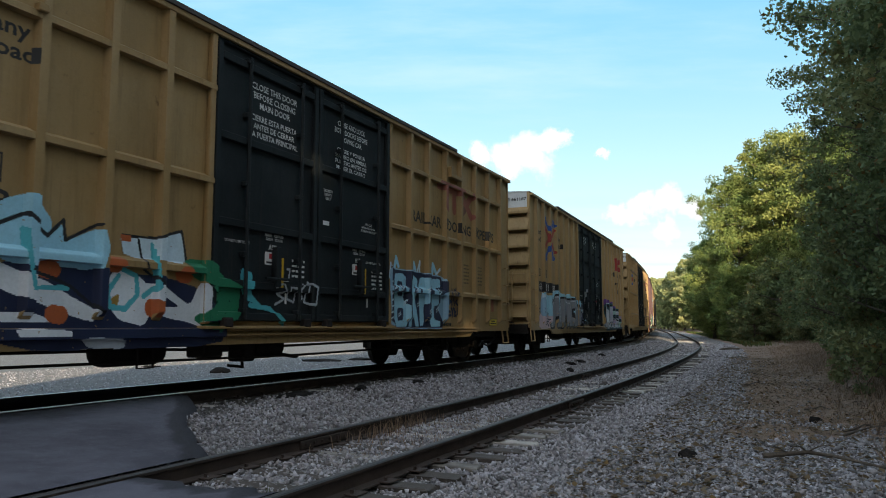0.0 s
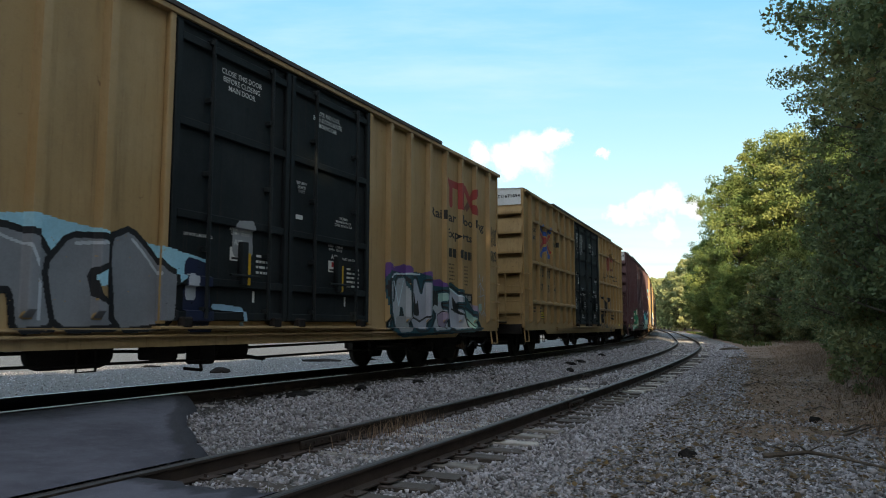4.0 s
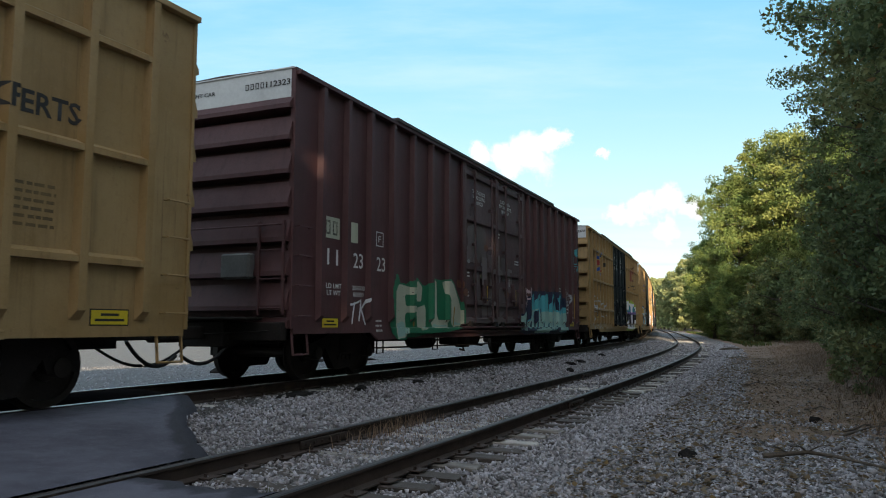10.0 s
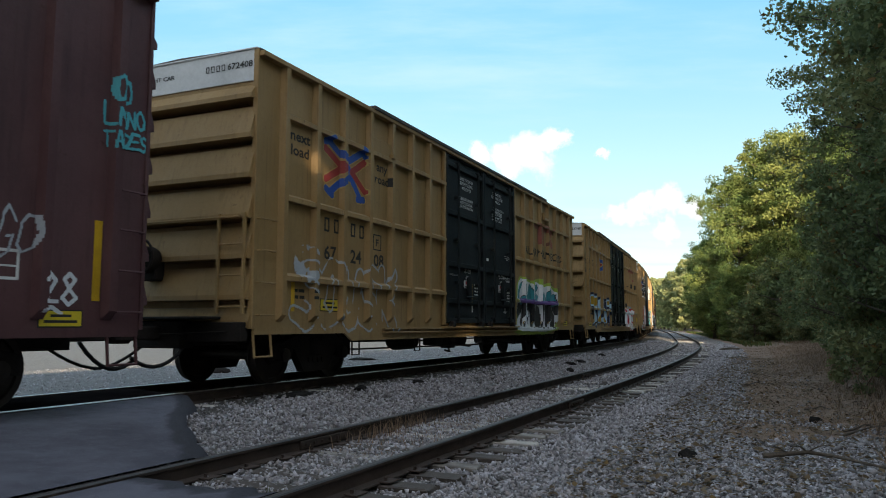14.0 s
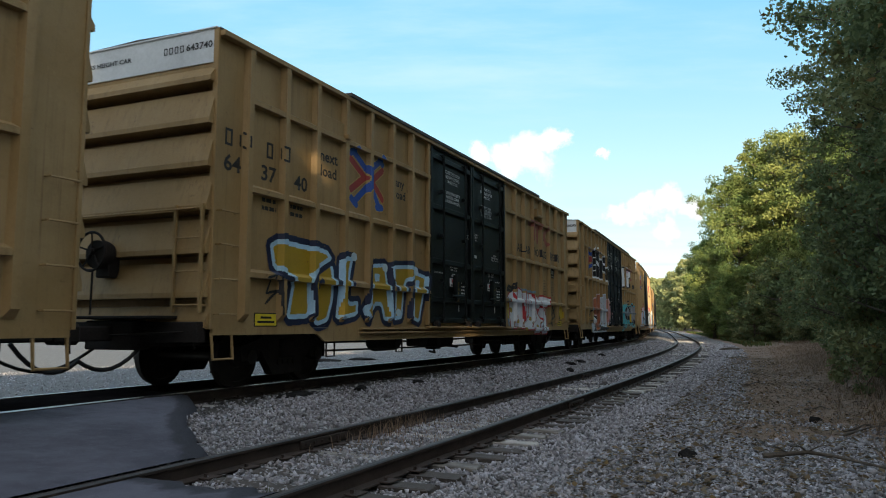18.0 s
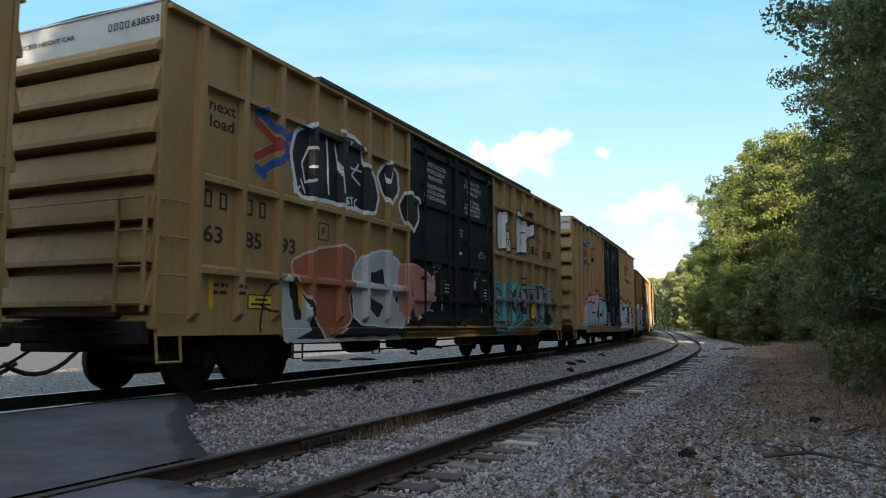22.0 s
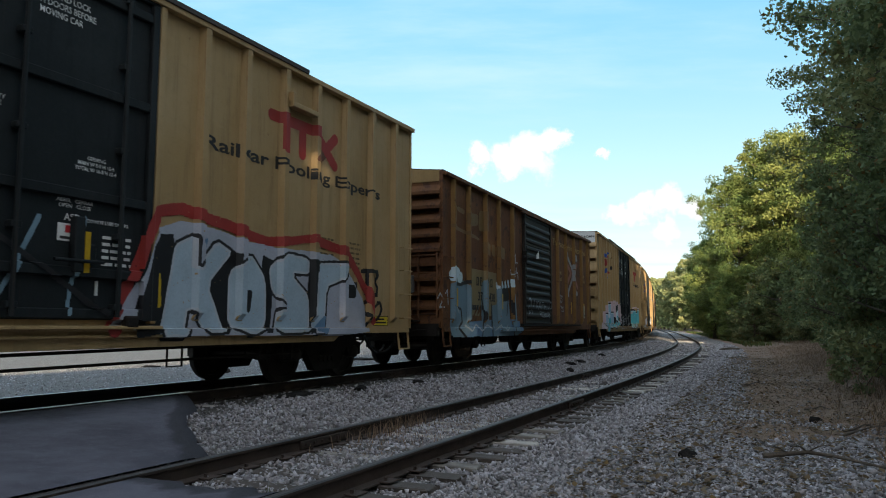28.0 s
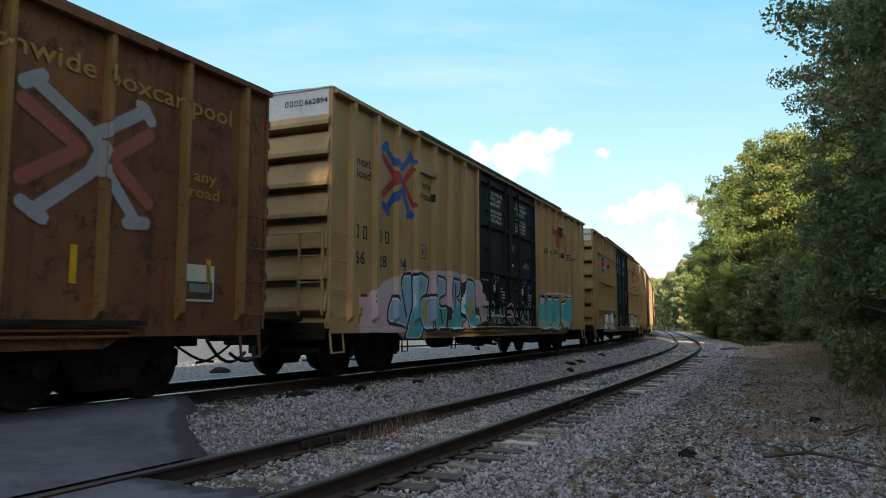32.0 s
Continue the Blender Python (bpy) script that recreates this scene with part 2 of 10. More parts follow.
def wood(name, colour, grey):
    m, n = material(name)
    c = n.add("ShaderNodeTexCoord").outputs["Object"]
    long = n.add("ShaderNodeMapping", {"Vector": c, "Scale": (1, 0.08, 1)}).outputs[0]
    g = n.noise(long, 30, 6, 0.7)
    b = n.noise(c, 2.2, 4)
    rnd = n.add("ShaderNodeObjectInfo").outputs["Random"]
    col = n.mix(n.ramp(n.math("ADD", n.math("MULTIPLY", b, 0.6), n.math("MULTIPLY", rnd, 0.8)), 0.62, 1.02), colour, grey)
    col = n.mix(n.math("MULTIPLY", n.ramp(g, 0.5, 0.75), 0.7), col, tuple(v * 0.35 for v in colour))
    finish(n, col, 0.85, 0, g, 0.6, 0.02)
    return m


M_TIE = wood("weathered_tie_wood", (0.075, 0.060, 0.050), (0.50, 0.46, 0.41))


def stone_material():
    m, n = material("ballast_stone")
    c = n.add("ShaderNodeTexCoord").outputs["Object"]
    rnd = n.add("ShaderNodeNewGeometry").outputs["Random Per Island"]
    f = n.noise(c, 60, 4, 0.7)
    r = n.add("ShaderNodeValToRGB", {0: rnd})
    el = r.color_ramp.elements
    el[0].position, el[0].color = 0.0, (0.075, 0.067, 0.064, 1)
    el[1].position, el[1].color = 1.0, (0.58, 0.575, 0.61, 1)
    for p, col in ((0.35, (0.262, 0.248, 0.266, 1)), (0.6, (0.388, 0.350, 0.345, 1)), (0.85, (0.475, 0.462, 0.50, 1))):
        e = el.new(p)
        e.color = col
    col = n.mix(n.math("MULTIPLY", f, 0.5), r.outputs[0], (0.15, 0.135, 0.135))
    finish(n, col, 0.85, 0, f, 0.4, 0.01)
    return m


M_STONE = stone_material()


def ground_material():
    """Ballast, pale lot, dry earth and the main line's bed, darkened by oil and painted train shade, by where each
    lies.
    """
    m, n = material("ground_surface")
    c = n.add("ShaderNodeTexCoord").outputs["Object"]
    vor = n.add("ShaderNodeTexVoronoi", {"Vector": c, "Scale": 26.0, "Randomness": 1.0})
    cell = n.add("ShaderNodeTexWhiteNoise", {"Vector": vor.outputs["Position"]}).outputs["Value"]
    big = n.noise(c, 0.35, 5)
    mid = n.noise(c, 2.4, 6, 0.65)
    fine = n.noise(c, 40, 4, 0.7)
    stone = n.mix(n.ramp(cell, 0.0, 1.0), (0.12, 0.113, 0.115), (0.45, 0.43, 0.445))
    stone = n.mix(n.math("MULTIPLY", n.ramp(vor.outputs["Distance"], 0.30, 0.62), 0.75), stone, (0.06, 0.055, 0.05))
    stone = n.mix(n.math("MULTIPLY", n.ramp(mid, 0.45, 0.8), 0.45), stone, (0.16, 0.12, 0.085))
    zone = n.add("ShaderNodeAttribute", attribute="zone").outputs["Color"]
    z = n.add("ShaderNodeSeparateColor", {0: zone})
    lot = n.mix(n.ramp(mid, 0.3, 0.7), (0.095, 0.091, 0.091), (0.155, 0.150, 0.148))
    lot = n.mix(n.math("MULTIPLY", n.ramp(fine, 0.4, 0.75), 0.5), lot, (0.13, 0.12, 0.11))
    lot = n.mix(n.math("MULTIPLY", n.ramp(big, 0.4, 0.65), 0.5), lot, (0.115, 0.112, 0.112))
    lot = n.mix(n.math("MULTIPLY", n.ramp(cell, 0.45, 0.95), 0.55), lot, (0.10, 0.096, 0.095))
    lot = n.mix(n.math("MULTIPLY", n.ramp(cell, 0.25, 0.05), 0.5), lot, (0.27, 0.265, 0.265))
    earth = n.mix(n.ramp(mid, 0.3, 0.75), (0.165, 0.105, 0.072), (0.31, 0.205, 0.145))
    earth = n.mix(n.math("MULTIPLY", n.ramp(fine, 0.4, 0.7), 0.6), earth, (0.075, 0.053, 0.040))
    rough = n.math("ADD", n.math("MULTIPLY", mid, 0.5), n.math("MULTIPLY", big, 0.5))
    def edge(v):
        return n.ramp(n.math("ADD", v, n.math("MULTIPLY", n.math("SUBTRACT", rough, 0.5), 0.9)), 0.35, 0.65)
    col = n.mix(edge(z.outputs[0]), stone, lot)
    col = n.mix(edge(z.outputs[1]), col, earth)
    # Main line's bed: oil stain and the train's shade, both as dark colour.
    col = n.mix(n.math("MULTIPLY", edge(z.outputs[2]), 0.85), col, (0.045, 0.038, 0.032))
    h = n.math("SUBTRACT", n.math("MULTIPLY", fine, 0.3), vor.outputs["Distance"])
    finish(n, col, 0.9, 0, h, 0.8, 0.03)
    return m


M_GROUND = ground_material()


def asphalt_material():
    m, n = material("old_asphalt")
    c = n.add("ShaderNodeTexCoord").outputs["Object"]
    big, mid, fine = n.noise(c, 0.7, 5), n.noise(c, 5, 6, 0.7), n.noise(c, 130, 3, 0.8)
    vor = n.add("ShaderNodeTexVoronoi", {"Vector": c, "Scale": 62.0})
    chip = n.math("MULTIPLY", n.ramp(vor.outputs["Distance"], 0.30, 0.10), n.ramp(fine, 0.46, 0.66))
    col = n.mix(n.ramp(n.math("ADD", n.math("MULTIPLY", big, 0.6), n.math("MULTIPLY", mid, 0.4)), 0.36, 0.66), (0.078, 0.077, 0.098), (0.168, 0.166, 0.205))
    col = n.mix(n.math("MULTIPLY", mid, 0.35), col, (0.025, 0.024, 0.026))
    col = n.mix(n.math("MULTIPLY", chip, 0.8), col, (0.36, 0.35, 0.36))
    tar = n.add("ShaderNodeSeparateColor", {0: n.add("ShaderNodeAttribute", attribute="tar").outputs["Color"]}).outputs[0]
    tar = n.ramp(n.math("ADD", tar, n.math("MULTIPLY", n.math("SUBTRACT", mid, 0.5), 1.2)), 0.35, 0.75)
    col = n.mix(n.math("MULTIPLY", tar, 0.75), col, (0.030, 0.029, 0.033))
    finish(n, col, 0.9, 0, n.math("ADD", fine, n.math("MULTIPLY", mid, 0.6)), 0.6, 0.01, **{"Specular IOR Level": 0.2})
    return m


M_ASPHALT = asphalt_material()
# Near-black asphalt: grease, and the train's shade put into the colour.
M_OIL_SHADE = plain("oily_asphalt_train_shade", (0.014, 0.012, 0.012), 1.0, vary=0.4, scale=6, bump=0.2, gloss=0.0)


def leaf_material(name, dark, light, sun_tint, dead=(0.16, 0.095, 0.03), dead_share=0.05):
    m, n = material(name)
    rnd = n.add("ShaderNodeNewGeometry").outputs["Random Per Island"]
    c = n.add("ShaderNodeTexCoord").outputs["Object"]
    drift = n.noise(c, 0.45, 4)
    col = n.mix(rnd, dark, light)
    col = n.mix(n.ramp(drift, 0.42, 0.72), col, sun_tint)
    odd = n.math("FRACT", n.math("MULTIPLY", rnd, 37.7))
    col = n.mix(n.ramp(odd, 1.0 - dead_share, 1.0 - dead_share + 0.02), col, dead)
    d = n.add("ShaderNodeBsdfPrincipled", {"Base Color": col, "Roughness": 0.6, "Specular IOR Level": 0.25})
    t = n.add("ShaderNodeBsdfTranslucent", {"Color": col})
    s = n.add("ShaderNodeMixShader", {0: 0.27, 1: d.outputs[0], 2: t.outputs[0]})
    n.add("ShaderNodeOutputMaterial", {"Surface": s.outputs[0]})
    return m


M_LEAF = leaf_material("broad_leaves", (0.075, 0.120, 0.040), (0.21, 0.285, 0.085), (0.29, 0.335, 0.10), dead_share=0.01)
M_LEAF_B = leaf_material("yellowing_leaves", (0.090, 0.130, 0.040), (0.25, 0.295, 0.085), (0.33, 0.345, 0.105), dead_share=0.015)
# Darker copy of the leaf colours, with the wood edge's shade put in.
M_LEAF_C = leaf_material("shade_coloured_leaves", (0.068, 0.100, 0.044), (0.165, 0.205, 0.086), (0.24, 0.24, 0.10), dead_share=0.05)
# Distance haze is put into this leaf colour by making it paler.
M_LEAF_F = leaf_material("haze_paled_far_leaves", (0.19, 0.23, 0.10), (0.33, 0.36, 0.16), (0.44, 0.42, 0.19), dead_share=0.01)
M_STRAW = leaf_material("dry_grass", (0.17, 0.110, 0.075), (0.38, 0.265, 0.185), (0.27, 0.18, 0.125), dead_share=0.1)
M_WEED = leaf_material("green_weed", (0.04, 0.06, 0.018), (0.08, 0.11, 0.03), (0.10, 0.10, 0.03))
M_STEM = leaf_material("dead_stems", (0.075, 0.050, 0.034), (0.20, 0.14, 0.095), (0.14, 0.09, 0.06), dead_share=0.1)
M_BARK = plain("tree_bark", (0.085, 0.066, 0.050), 0.9, vary=0.45, scale=9, bump=0.7)
M_DEADWOOD = plain("grey_dead_wood", (0.10, 0.08, 0.062), 0.9, vary=0.4, scale=8, bump=0.5)
M_CHUNK = plain("dark_broken_asphalt", (0.022, 0.020, 0.019), 0.95, vary=0.4, scale=10, bump=0.7, gloss=0.03)


# ---- ground, crossing and tracks ----
def ground_height(s, t):
    """Height of the ground at s along and t across the line: ballast bed under the main line, flat siding, a low bank to the right."""
    s, t = np.asarray(s, float), np.asarray(t, float)
    bed = np.clip((3.3 - np.abs(t)) / 1.5, 0, 1)
    z = 0.02 + 0.228 * bed * bed * (3 - 2 * bed)
    z = z - 0.065 * np.clip((t - 2.9) / 0.6, 0, 1)
    z = z + 0.032 * np.clip((0.72 - np.abs(t - SIDING)) / 0.08, 0, 1)
    bank = np.clip((t - 8.5) / 9, 0, 1)
    z = z + 0.55 * bank * bank
    mound = np.clip((t - 8.0) / 3.5, 0, 1)
    z = z + 0.42 * mound * mound * (3 - 2 * mound) * np.exp(-((s - 36) / 14) ** 2)
    z = z + 0.045 * np.sin(s * 0.9 + t * 1.3) * np.sin(t * 0.8 - s * 0.31) * np.clip((t - 6.4) / 2, 0, 1)
    return z


def verge(x, y, t):
    """0 on stones, 1 on the earth and dry grass right of the siding."""
    x, y, t = np.asarray(x, float), np.asarray(y, float), np.asarray(t, float)
    ragged = 0.35 * np.sin(x * 1.9 + y * 0.7) + 0.25 * np.sin(y * 1.3 - x * 2.7) + 0.2 * np.sin(x * 5.1 + y * 3.3)
    back = np.clip(np.maximum(x - 0.405 * y, t - 8.8 - 0.02 * y) / 1.5 + 0.5 + 0.9 * ragged, 0, 1) * np.clip((y - 9.7 + 0.45 * (x - 4)) / 0.8 + 0.5 + ragged, 0, 1)
    front = np.clip((x - 2.7) / 0.7 + 0.3 + ragged, 0, 1) * np.clip((6.6 - y) / 0.7 + 0.3 + ragged, 0, 1) * 0.75
    bank = np.clip((x - 5.4) / 0.8 + ragged, 0, 1)
    return np.maximum(np.maximum(back, front), bank * (t > 7.5))


def build_ground():
    ts = np.concatenate([[-2500, -900, -400, -200, -120, -70, -40, -25, -15, -10, -7], np.arange(-5, 3.6, 0.5), [3.64, 3.69, 3.74, 3.79, 4.2, 4.45, 4.7, 5.11, 5.16, 5.21, 5.26], np.arange(5.5, 14.01, 0.25),
                         [15, 17, 20, 25, 32, 45, 70, 120, 250, 600, 2500]])
    ss = np.concatenate([[-2500, -600, -200, -100, -60, -30, -15, -8], np.arange(-4, 18, 0.4), np.arange(18, 40, 0.8), np.arange(40, 130, 3), [140, 160, 190, 230, 300, 380, 460, 560, 900, 2600]])
    grid, zone = [], []
    for s in ss:
        c = min(max(s, -110), 600)
        x, y, h = line(c)
        x, y = x + (s - c) * math.sin(h), y + (s - c) * math.cos(h)
        for t in ts:
            grid.append((x + t * math.cos(h), y - t * math.sin(h), float(ground_height(s, t))))
            lot = min(max((-t - 2.9) / 0.8, 0), 1)
            right = float(verge(x + t * math.cos(h), y - t * math.sin(h), t)) if t > 6.8 and s > 1 else 0.0
            # third channel: dark band under the train, oil and painted shade
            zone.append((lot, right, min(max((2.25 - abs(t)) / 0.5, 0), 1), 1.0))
    n = len(ts)
    faces = [(i * n + j, i * n + j + 1, (i + 1) * n + j + 1, (i + 1) * n + j) for i in range(len(ss) - 1) for j in range(n - 1)]
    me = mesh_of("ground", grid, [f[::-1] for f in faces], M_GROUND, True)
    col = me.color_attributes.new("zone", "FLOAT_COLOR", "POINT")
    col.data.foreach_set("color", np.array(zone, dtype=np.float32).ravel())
    ob = new("ground", me)
    tagged(ob, "grey ballast and pale gravel lot with dry earth under the trees", "ground", kind="structure")


build_ground()

# rail section: (across, up from the foot)
RAIL = [(-0.07, 0), (0.07, 0), (0.07, 0.012), (0.012, 0.032), (0.010, 0.125), (0.036, 0.138), (0.036, 0.160), (0.028, 0.17),
        (-0.028, 0.17), (-0.036, 0.160), (-0.036, 0.138), (-0.010, 0.125), (-0.012, 0.032), (-0.07, 0.012)]


def rail_mesh(t, s0, s1, top, mats, step=2.0):
    ss = np.arange(s0, s1 + 0.01, step)
    v, f, mi, n = [], [], [], len(RAIL)
    for s in ss:
        x, y, h = line(s, t)
        v += [(x + a * math.cos(h), y - a * math.sin(h), top - 0.17 + b) for a, b in RAIL]
    for i in range(len(ss) - 1):
        for k in range(n):
            f.append((i * n + k, (i + 1) * n + k, (i + 1) * n + (k + 1) % n, i * n + (k + 1) % n))
            mi.append(1 if 6 <= k <= 8 else 0)
    f += [tuple(range(n)), tuple(range((len(ss) - 1) * n, len(ss) * n))[::-1]]
    me = mesh_of("rail", v, f, mats[0])
    me.materials.append(mats[1])
    me.polygons.foreach_set("material_index", mi + [0, 0])
    return me


def tie_variants():
    out = []
    for k in range(4):
        r = random.Random(70 + k)
        sh = Shape().box(-0.115, 0.115, -1.3, 1.3, -0.16, 0.0, 0.012)
        me = sh.mesh("tie", M_TIE)
        for v in me.vertices:
            v.co.x += r.uniform(-0.012, 0.012)
            v.co.z += r.uniform(-0.012, 0.006)
            v.co.y += r.uniform(-0.03, 0.03)
        out.append(me)
    return out


TIES, TIE_S = tie_variants(), []
PLATE = Shape().box(-0.09, 0.09, -0.17, 0.17, 0, 0.014, 0.003).box(-0.05, -0.03, -0.11, -0.085, 0.01, 0.045).box(0.03, 0.05, 0.085, 0.11, 0.01, 0.045).mesh("tie_plate", M_RAIL)
JOINT = Shape().box(-0.45, 0.45, -0.045, -0.012, 0.035, 0.122, 0.006).box(-0.45, 0.45, 0.012, 0.045, 0.035, 0.122, 0.006)
for _k in range(6):
    for _y in (-0.06, 0.045):
        JOINT.box(-0.38 + 0.15 * _k, -0.35 + 0.15 * _k, _y, _y + 0.015, 0.065, 0.095)
JOINT = JOINT.mesh("joint_bar", M_RAIL)


def build_track(label, t, top, s0, s1, ties, head, joints):
    """Two rails on ties with plates; each tie a piece of its own."""
    track = thing("railway_track", label, "railway track", kind="structure")
    for a in (-0.7525, 0.7525):
        part("rail", rail_mesh(t + a, s0, s1, top, (M_RAIL, head)), track)
    r = random.Random(int(t * 10) + 3)
    s = ties[0]
    while s < ties[1]:
        m = line_matrix(s, t + r.uniform(-0.05, 0.05), top - 0.162 - r.uniform(0, 0.02)) @ pose(0, 0, 0, 0, 0, r.uniform(-1.6, 1.6))
        if s > 5.2 or t < 1:
            TIE_S.append((s, t))
            tie = part("tie", TIES[r.randrange(4)], track, m=m)
            if s < 30:
                for a in (-0.7525, 0.7525):
                    part("tie_plate", PLATE, track, m=line_matrix(s, t - a, top - 0.162))
        s += r.uniform(0.50, 0.58)
    for a, q in joints:
        part("joint_bar", JOINT, track, m=line_matrix(q, t + a, top - 0.17))
    return track


build_track("main line track with polished steel rails on dark wooden ties", 0.0, MAIN_TOP, -60, 330, (2.0, 75), M_BRIGHT, [(0.7525, 14.0), (0.7525, 26.0)])
build_track("rusty siding track with weathered wooden ties half sunk in ballast", SIDING, SIDE_TOP, -60, 330, (3.0, 85), M_HEAD, [(-0.7525, 7.1), (0.7525, 12.2), (-0.7525, 19.2), (0.7525, 24.5)])


def build_crossing():
    """Asphalt laid between and beside the rails at the road crossing; the edge towards the ballast is ragged."""
    road = thing("road_crossing", "worn dark grey asphalt level crossing between the tracks", "road", kind="structure")
    r = random.Random(12)
    def strip(name, t0, t1, z0, z1, edge, mat=M_ASPHALT):
        ss = [1 - (1 - k / 11) ** 2 for k in range(12)]
        n = 9
        v, f, tar = [], [], []
        for k in range(n):
            q = k / (n - 1)
            t = t0 + (t1 - t0) * q
            e = edge(t) + r.uniform(-0.14, 0.14)
            for s in [*[-40 + (e + 39.1) * w for w in ss], e - 0.45, e - 0.12, e, e + 0.10]:
                x, y, h = line(s, t)
                top = z0 + (z1 - z0) * q
                if s > e + 0.05:
                    top -= 0.13
                elif s > e - 0.05:
                    top -= 0.03
                v.append((x, y, top))
                tar.append((1.0 if s > e - 0.2 else 0.0, 0.0, 0.0, 1.0))
        m = len(ss) + 4
        f = [(k * m + i, k * m + i + 1, (k + 1) * m + i + 1, (k + 1) * m + i) for k in range(n - 1) for i in range(m - 1)]
        me = mesh_of(name, v, f, mat, True)
        me.color_attributes.new("tar", "FLOAT_COLOR", "POINT").data.foreach_set("color", np.array(tar, dtype=np.float32).ravel())
        part(name, me, road)
    strip("road_slab", 0.86, SIDING - 0.80, MAIN_TOP - 0.01, SIDE_TOP + 0.012, lambda t: EDGE_A - (t - 0.86) * EDGE_SLOPE)
    strip("road_slab", SIDING - 0.65, SIDING + 0.67, SIDE_TOP - 0.012, SIDE_TOP - 0.012, lambda t: EDGE_B)
    strip("road_slab", SIDING + 0.80, 30.0, SIDE_TOP, 0.10, lambda t: EDGE_B - 0.5 - 0.25 * (t - 5.4))
    # These slabs take the grease and painted train shade colour.
    strip("road_slab", -0.67, 0.67, MAIN_TOP - 0.015, MAIN_TOP - 0.015, lambda t: EDGE_A + 0.3, M_OIL_SHADE)
    strip("road_slab", -30.0, -0.86, 0.09, MAIN_TOP - 0.01, lambda t: -1.0 + 0.05 * t, M_OIL_SHADE)


EDGE_A, EDGE_SLOPE, EDGE_B = 8.0, 1.0, 4.5
build_crossing()


# ---- railcars ----
# A car stands in its own space: x from its leading end towards its tail, y to the far side, z up from the rail head.
# The side towards the siding is at y = -HALF.
HALF = 1.50                    # to the plain side sheet
RIB = 0.10                     # how far ribs stand out
RIB_W = 0.17
BAR = 0.095                    # how far the stiffeners stand out
M_GEAR = plain("grey_brake_gear", (0.12, 0.118, 0.118), 0.6, vary=0.35, scale=6)


def rib_mesh(z0, z1, mat, width=RIB_W, deep=RIB):
    """A hat-section side rib with a sloped foot, standing out towards -y from y = 0."""
    w = width / 2
    sec = [(-w, 0.0), (-w * 0.62, -deep), (w * 0.62, -deep), (w, 0.0)]
    v, f = [], []
    for z, k in ((z0, 0.15), (z0 + 0.10, 1.0), (z1, 1.0)):
        v += [(x, y * k, z) for x, y in sec]
    for i in range(2):
        for k in range(3):
            f.append((i * 4 + k, i * 4 + k + 1, i * 4 + k + 5, i * 4 + k + 4))
    f += [(0, 3, 2, 1), (8, 9, 10, 11)]
    return mesh_of("side_rib", v, f, mat)


def bar_mesh(length, mat, width=0.13, deep=BAR):
    """A horizontal stiffener from x = 0, standing out towards -y."""
    w = width / 2
    sec = [(0.0, w), (-deep, w * 0.2), (-deep, -w * 0.9), (0.0, -w)]
    v = [(x, y, z) for x in (0.0, length) for y, z in sec]
    f = [(0, 1, 5, 4), (1, 2, 6, 5), (2, 3, 7, 6), (0, 3, 2, 1), (4, 5, 6, 7)]
    return mesh_of("side_stiffener", v, f, mat)


def wheelset_mesh():
    w = Shape()
    for sgn in (-1, 1):
        prof = [(0.02, 0.70), (0.14, 0.70), (0.16, 0.735), (0.37, 0.735), (0.385, 0.69), (0.485, 0.69), (0.485, 0.715), (0.46, 0.725),
                (0.455, 0.82), (0.38, 0.82), (0.37, 0.78), (0.17, 0.79), (0.15, 0.84), (0.02, 0.84)]
        w.lathe([(r, sgn * y) for r, y in prof], 30)
    w.lathe([(0.0, -0.95), (0.08, -0.95), (0.08, 0.95), (0.0, 0.95)], 14)
    for sgn in (-1, 1):
        w.lathe([(0.0, sgn * 0.93), (0.11, sgn * 0.93), (0.11, sgn * 1.10), (0.04, sgn * 1.12), (0.0, sgn * 1.12)], 14)
    return w.mesh("wheelset", M_WHEEL, True)


def side_frame_mesh():
    prof = [(-1.12, 0.40), (-1.12, 0.62), (-0.72, 0.72), (-0.42, 0.82), (0.42, 0.82), (0.72, 0.72), (1.12, 0.62), (1.12, 0.40), (0.72, 0.40),
            (0.66, 0.56), (0.44, 0.28), (0.36, 0.17), (-0.36, 0.17), (-0.44, 0.28), (-0.66, 0.56), (-0.72, 0.40)]
    s = Shape().prism(prof, -0.07, 0.07)
    for x in (-0.2, -0.07, 0.07, 0.2):
        s.lathe([(0.0, -0.09), (0.055, -0.09), (0.055, 0.09), (0.0, 0.09)], 10, pose(x, 0, 0.36, 0, 0, 0))
    return s.mesh("side_frame", M_UNDER)


WHEELSET, SIDE_FRAME = wheelset_mesh(), side_frame_mesh()
BOLSTER = Shape().box(-0.2, 0.2, -1.1, 1.1, 0.42, 0.72, 0.03).box(-0.3, 0.3, -0.3, 0.3, 0.70, 0.86, 0.02).mesh("bolster", M_UNDER)
SPRINGS = Shape()
for _x in (-0.16, 0.0, 0.16):
    SPRINGS.lathe([(0.0, -0.13), (0.065, -0.13), (0.065, 0.13), (0.0, 0.13)], 10, pose(_x, 0, 0.33, 90, 0, 0))
SPRINGS = SPRINGS.mesh("springs", M_UNDER)
BRAKE_BEAM = Shape().tube([(0.32, -0.78, 0.4), (0.12, 0, 0.36), (0.32, 0.78, 0.4)], 0.04).tube([(-0.32, -0.78, 0.4), (-0.12, 0, 0.36), (-0.32, 0.78, 0.4)], 0.04).mesh("brake_beam", M_UNDER)


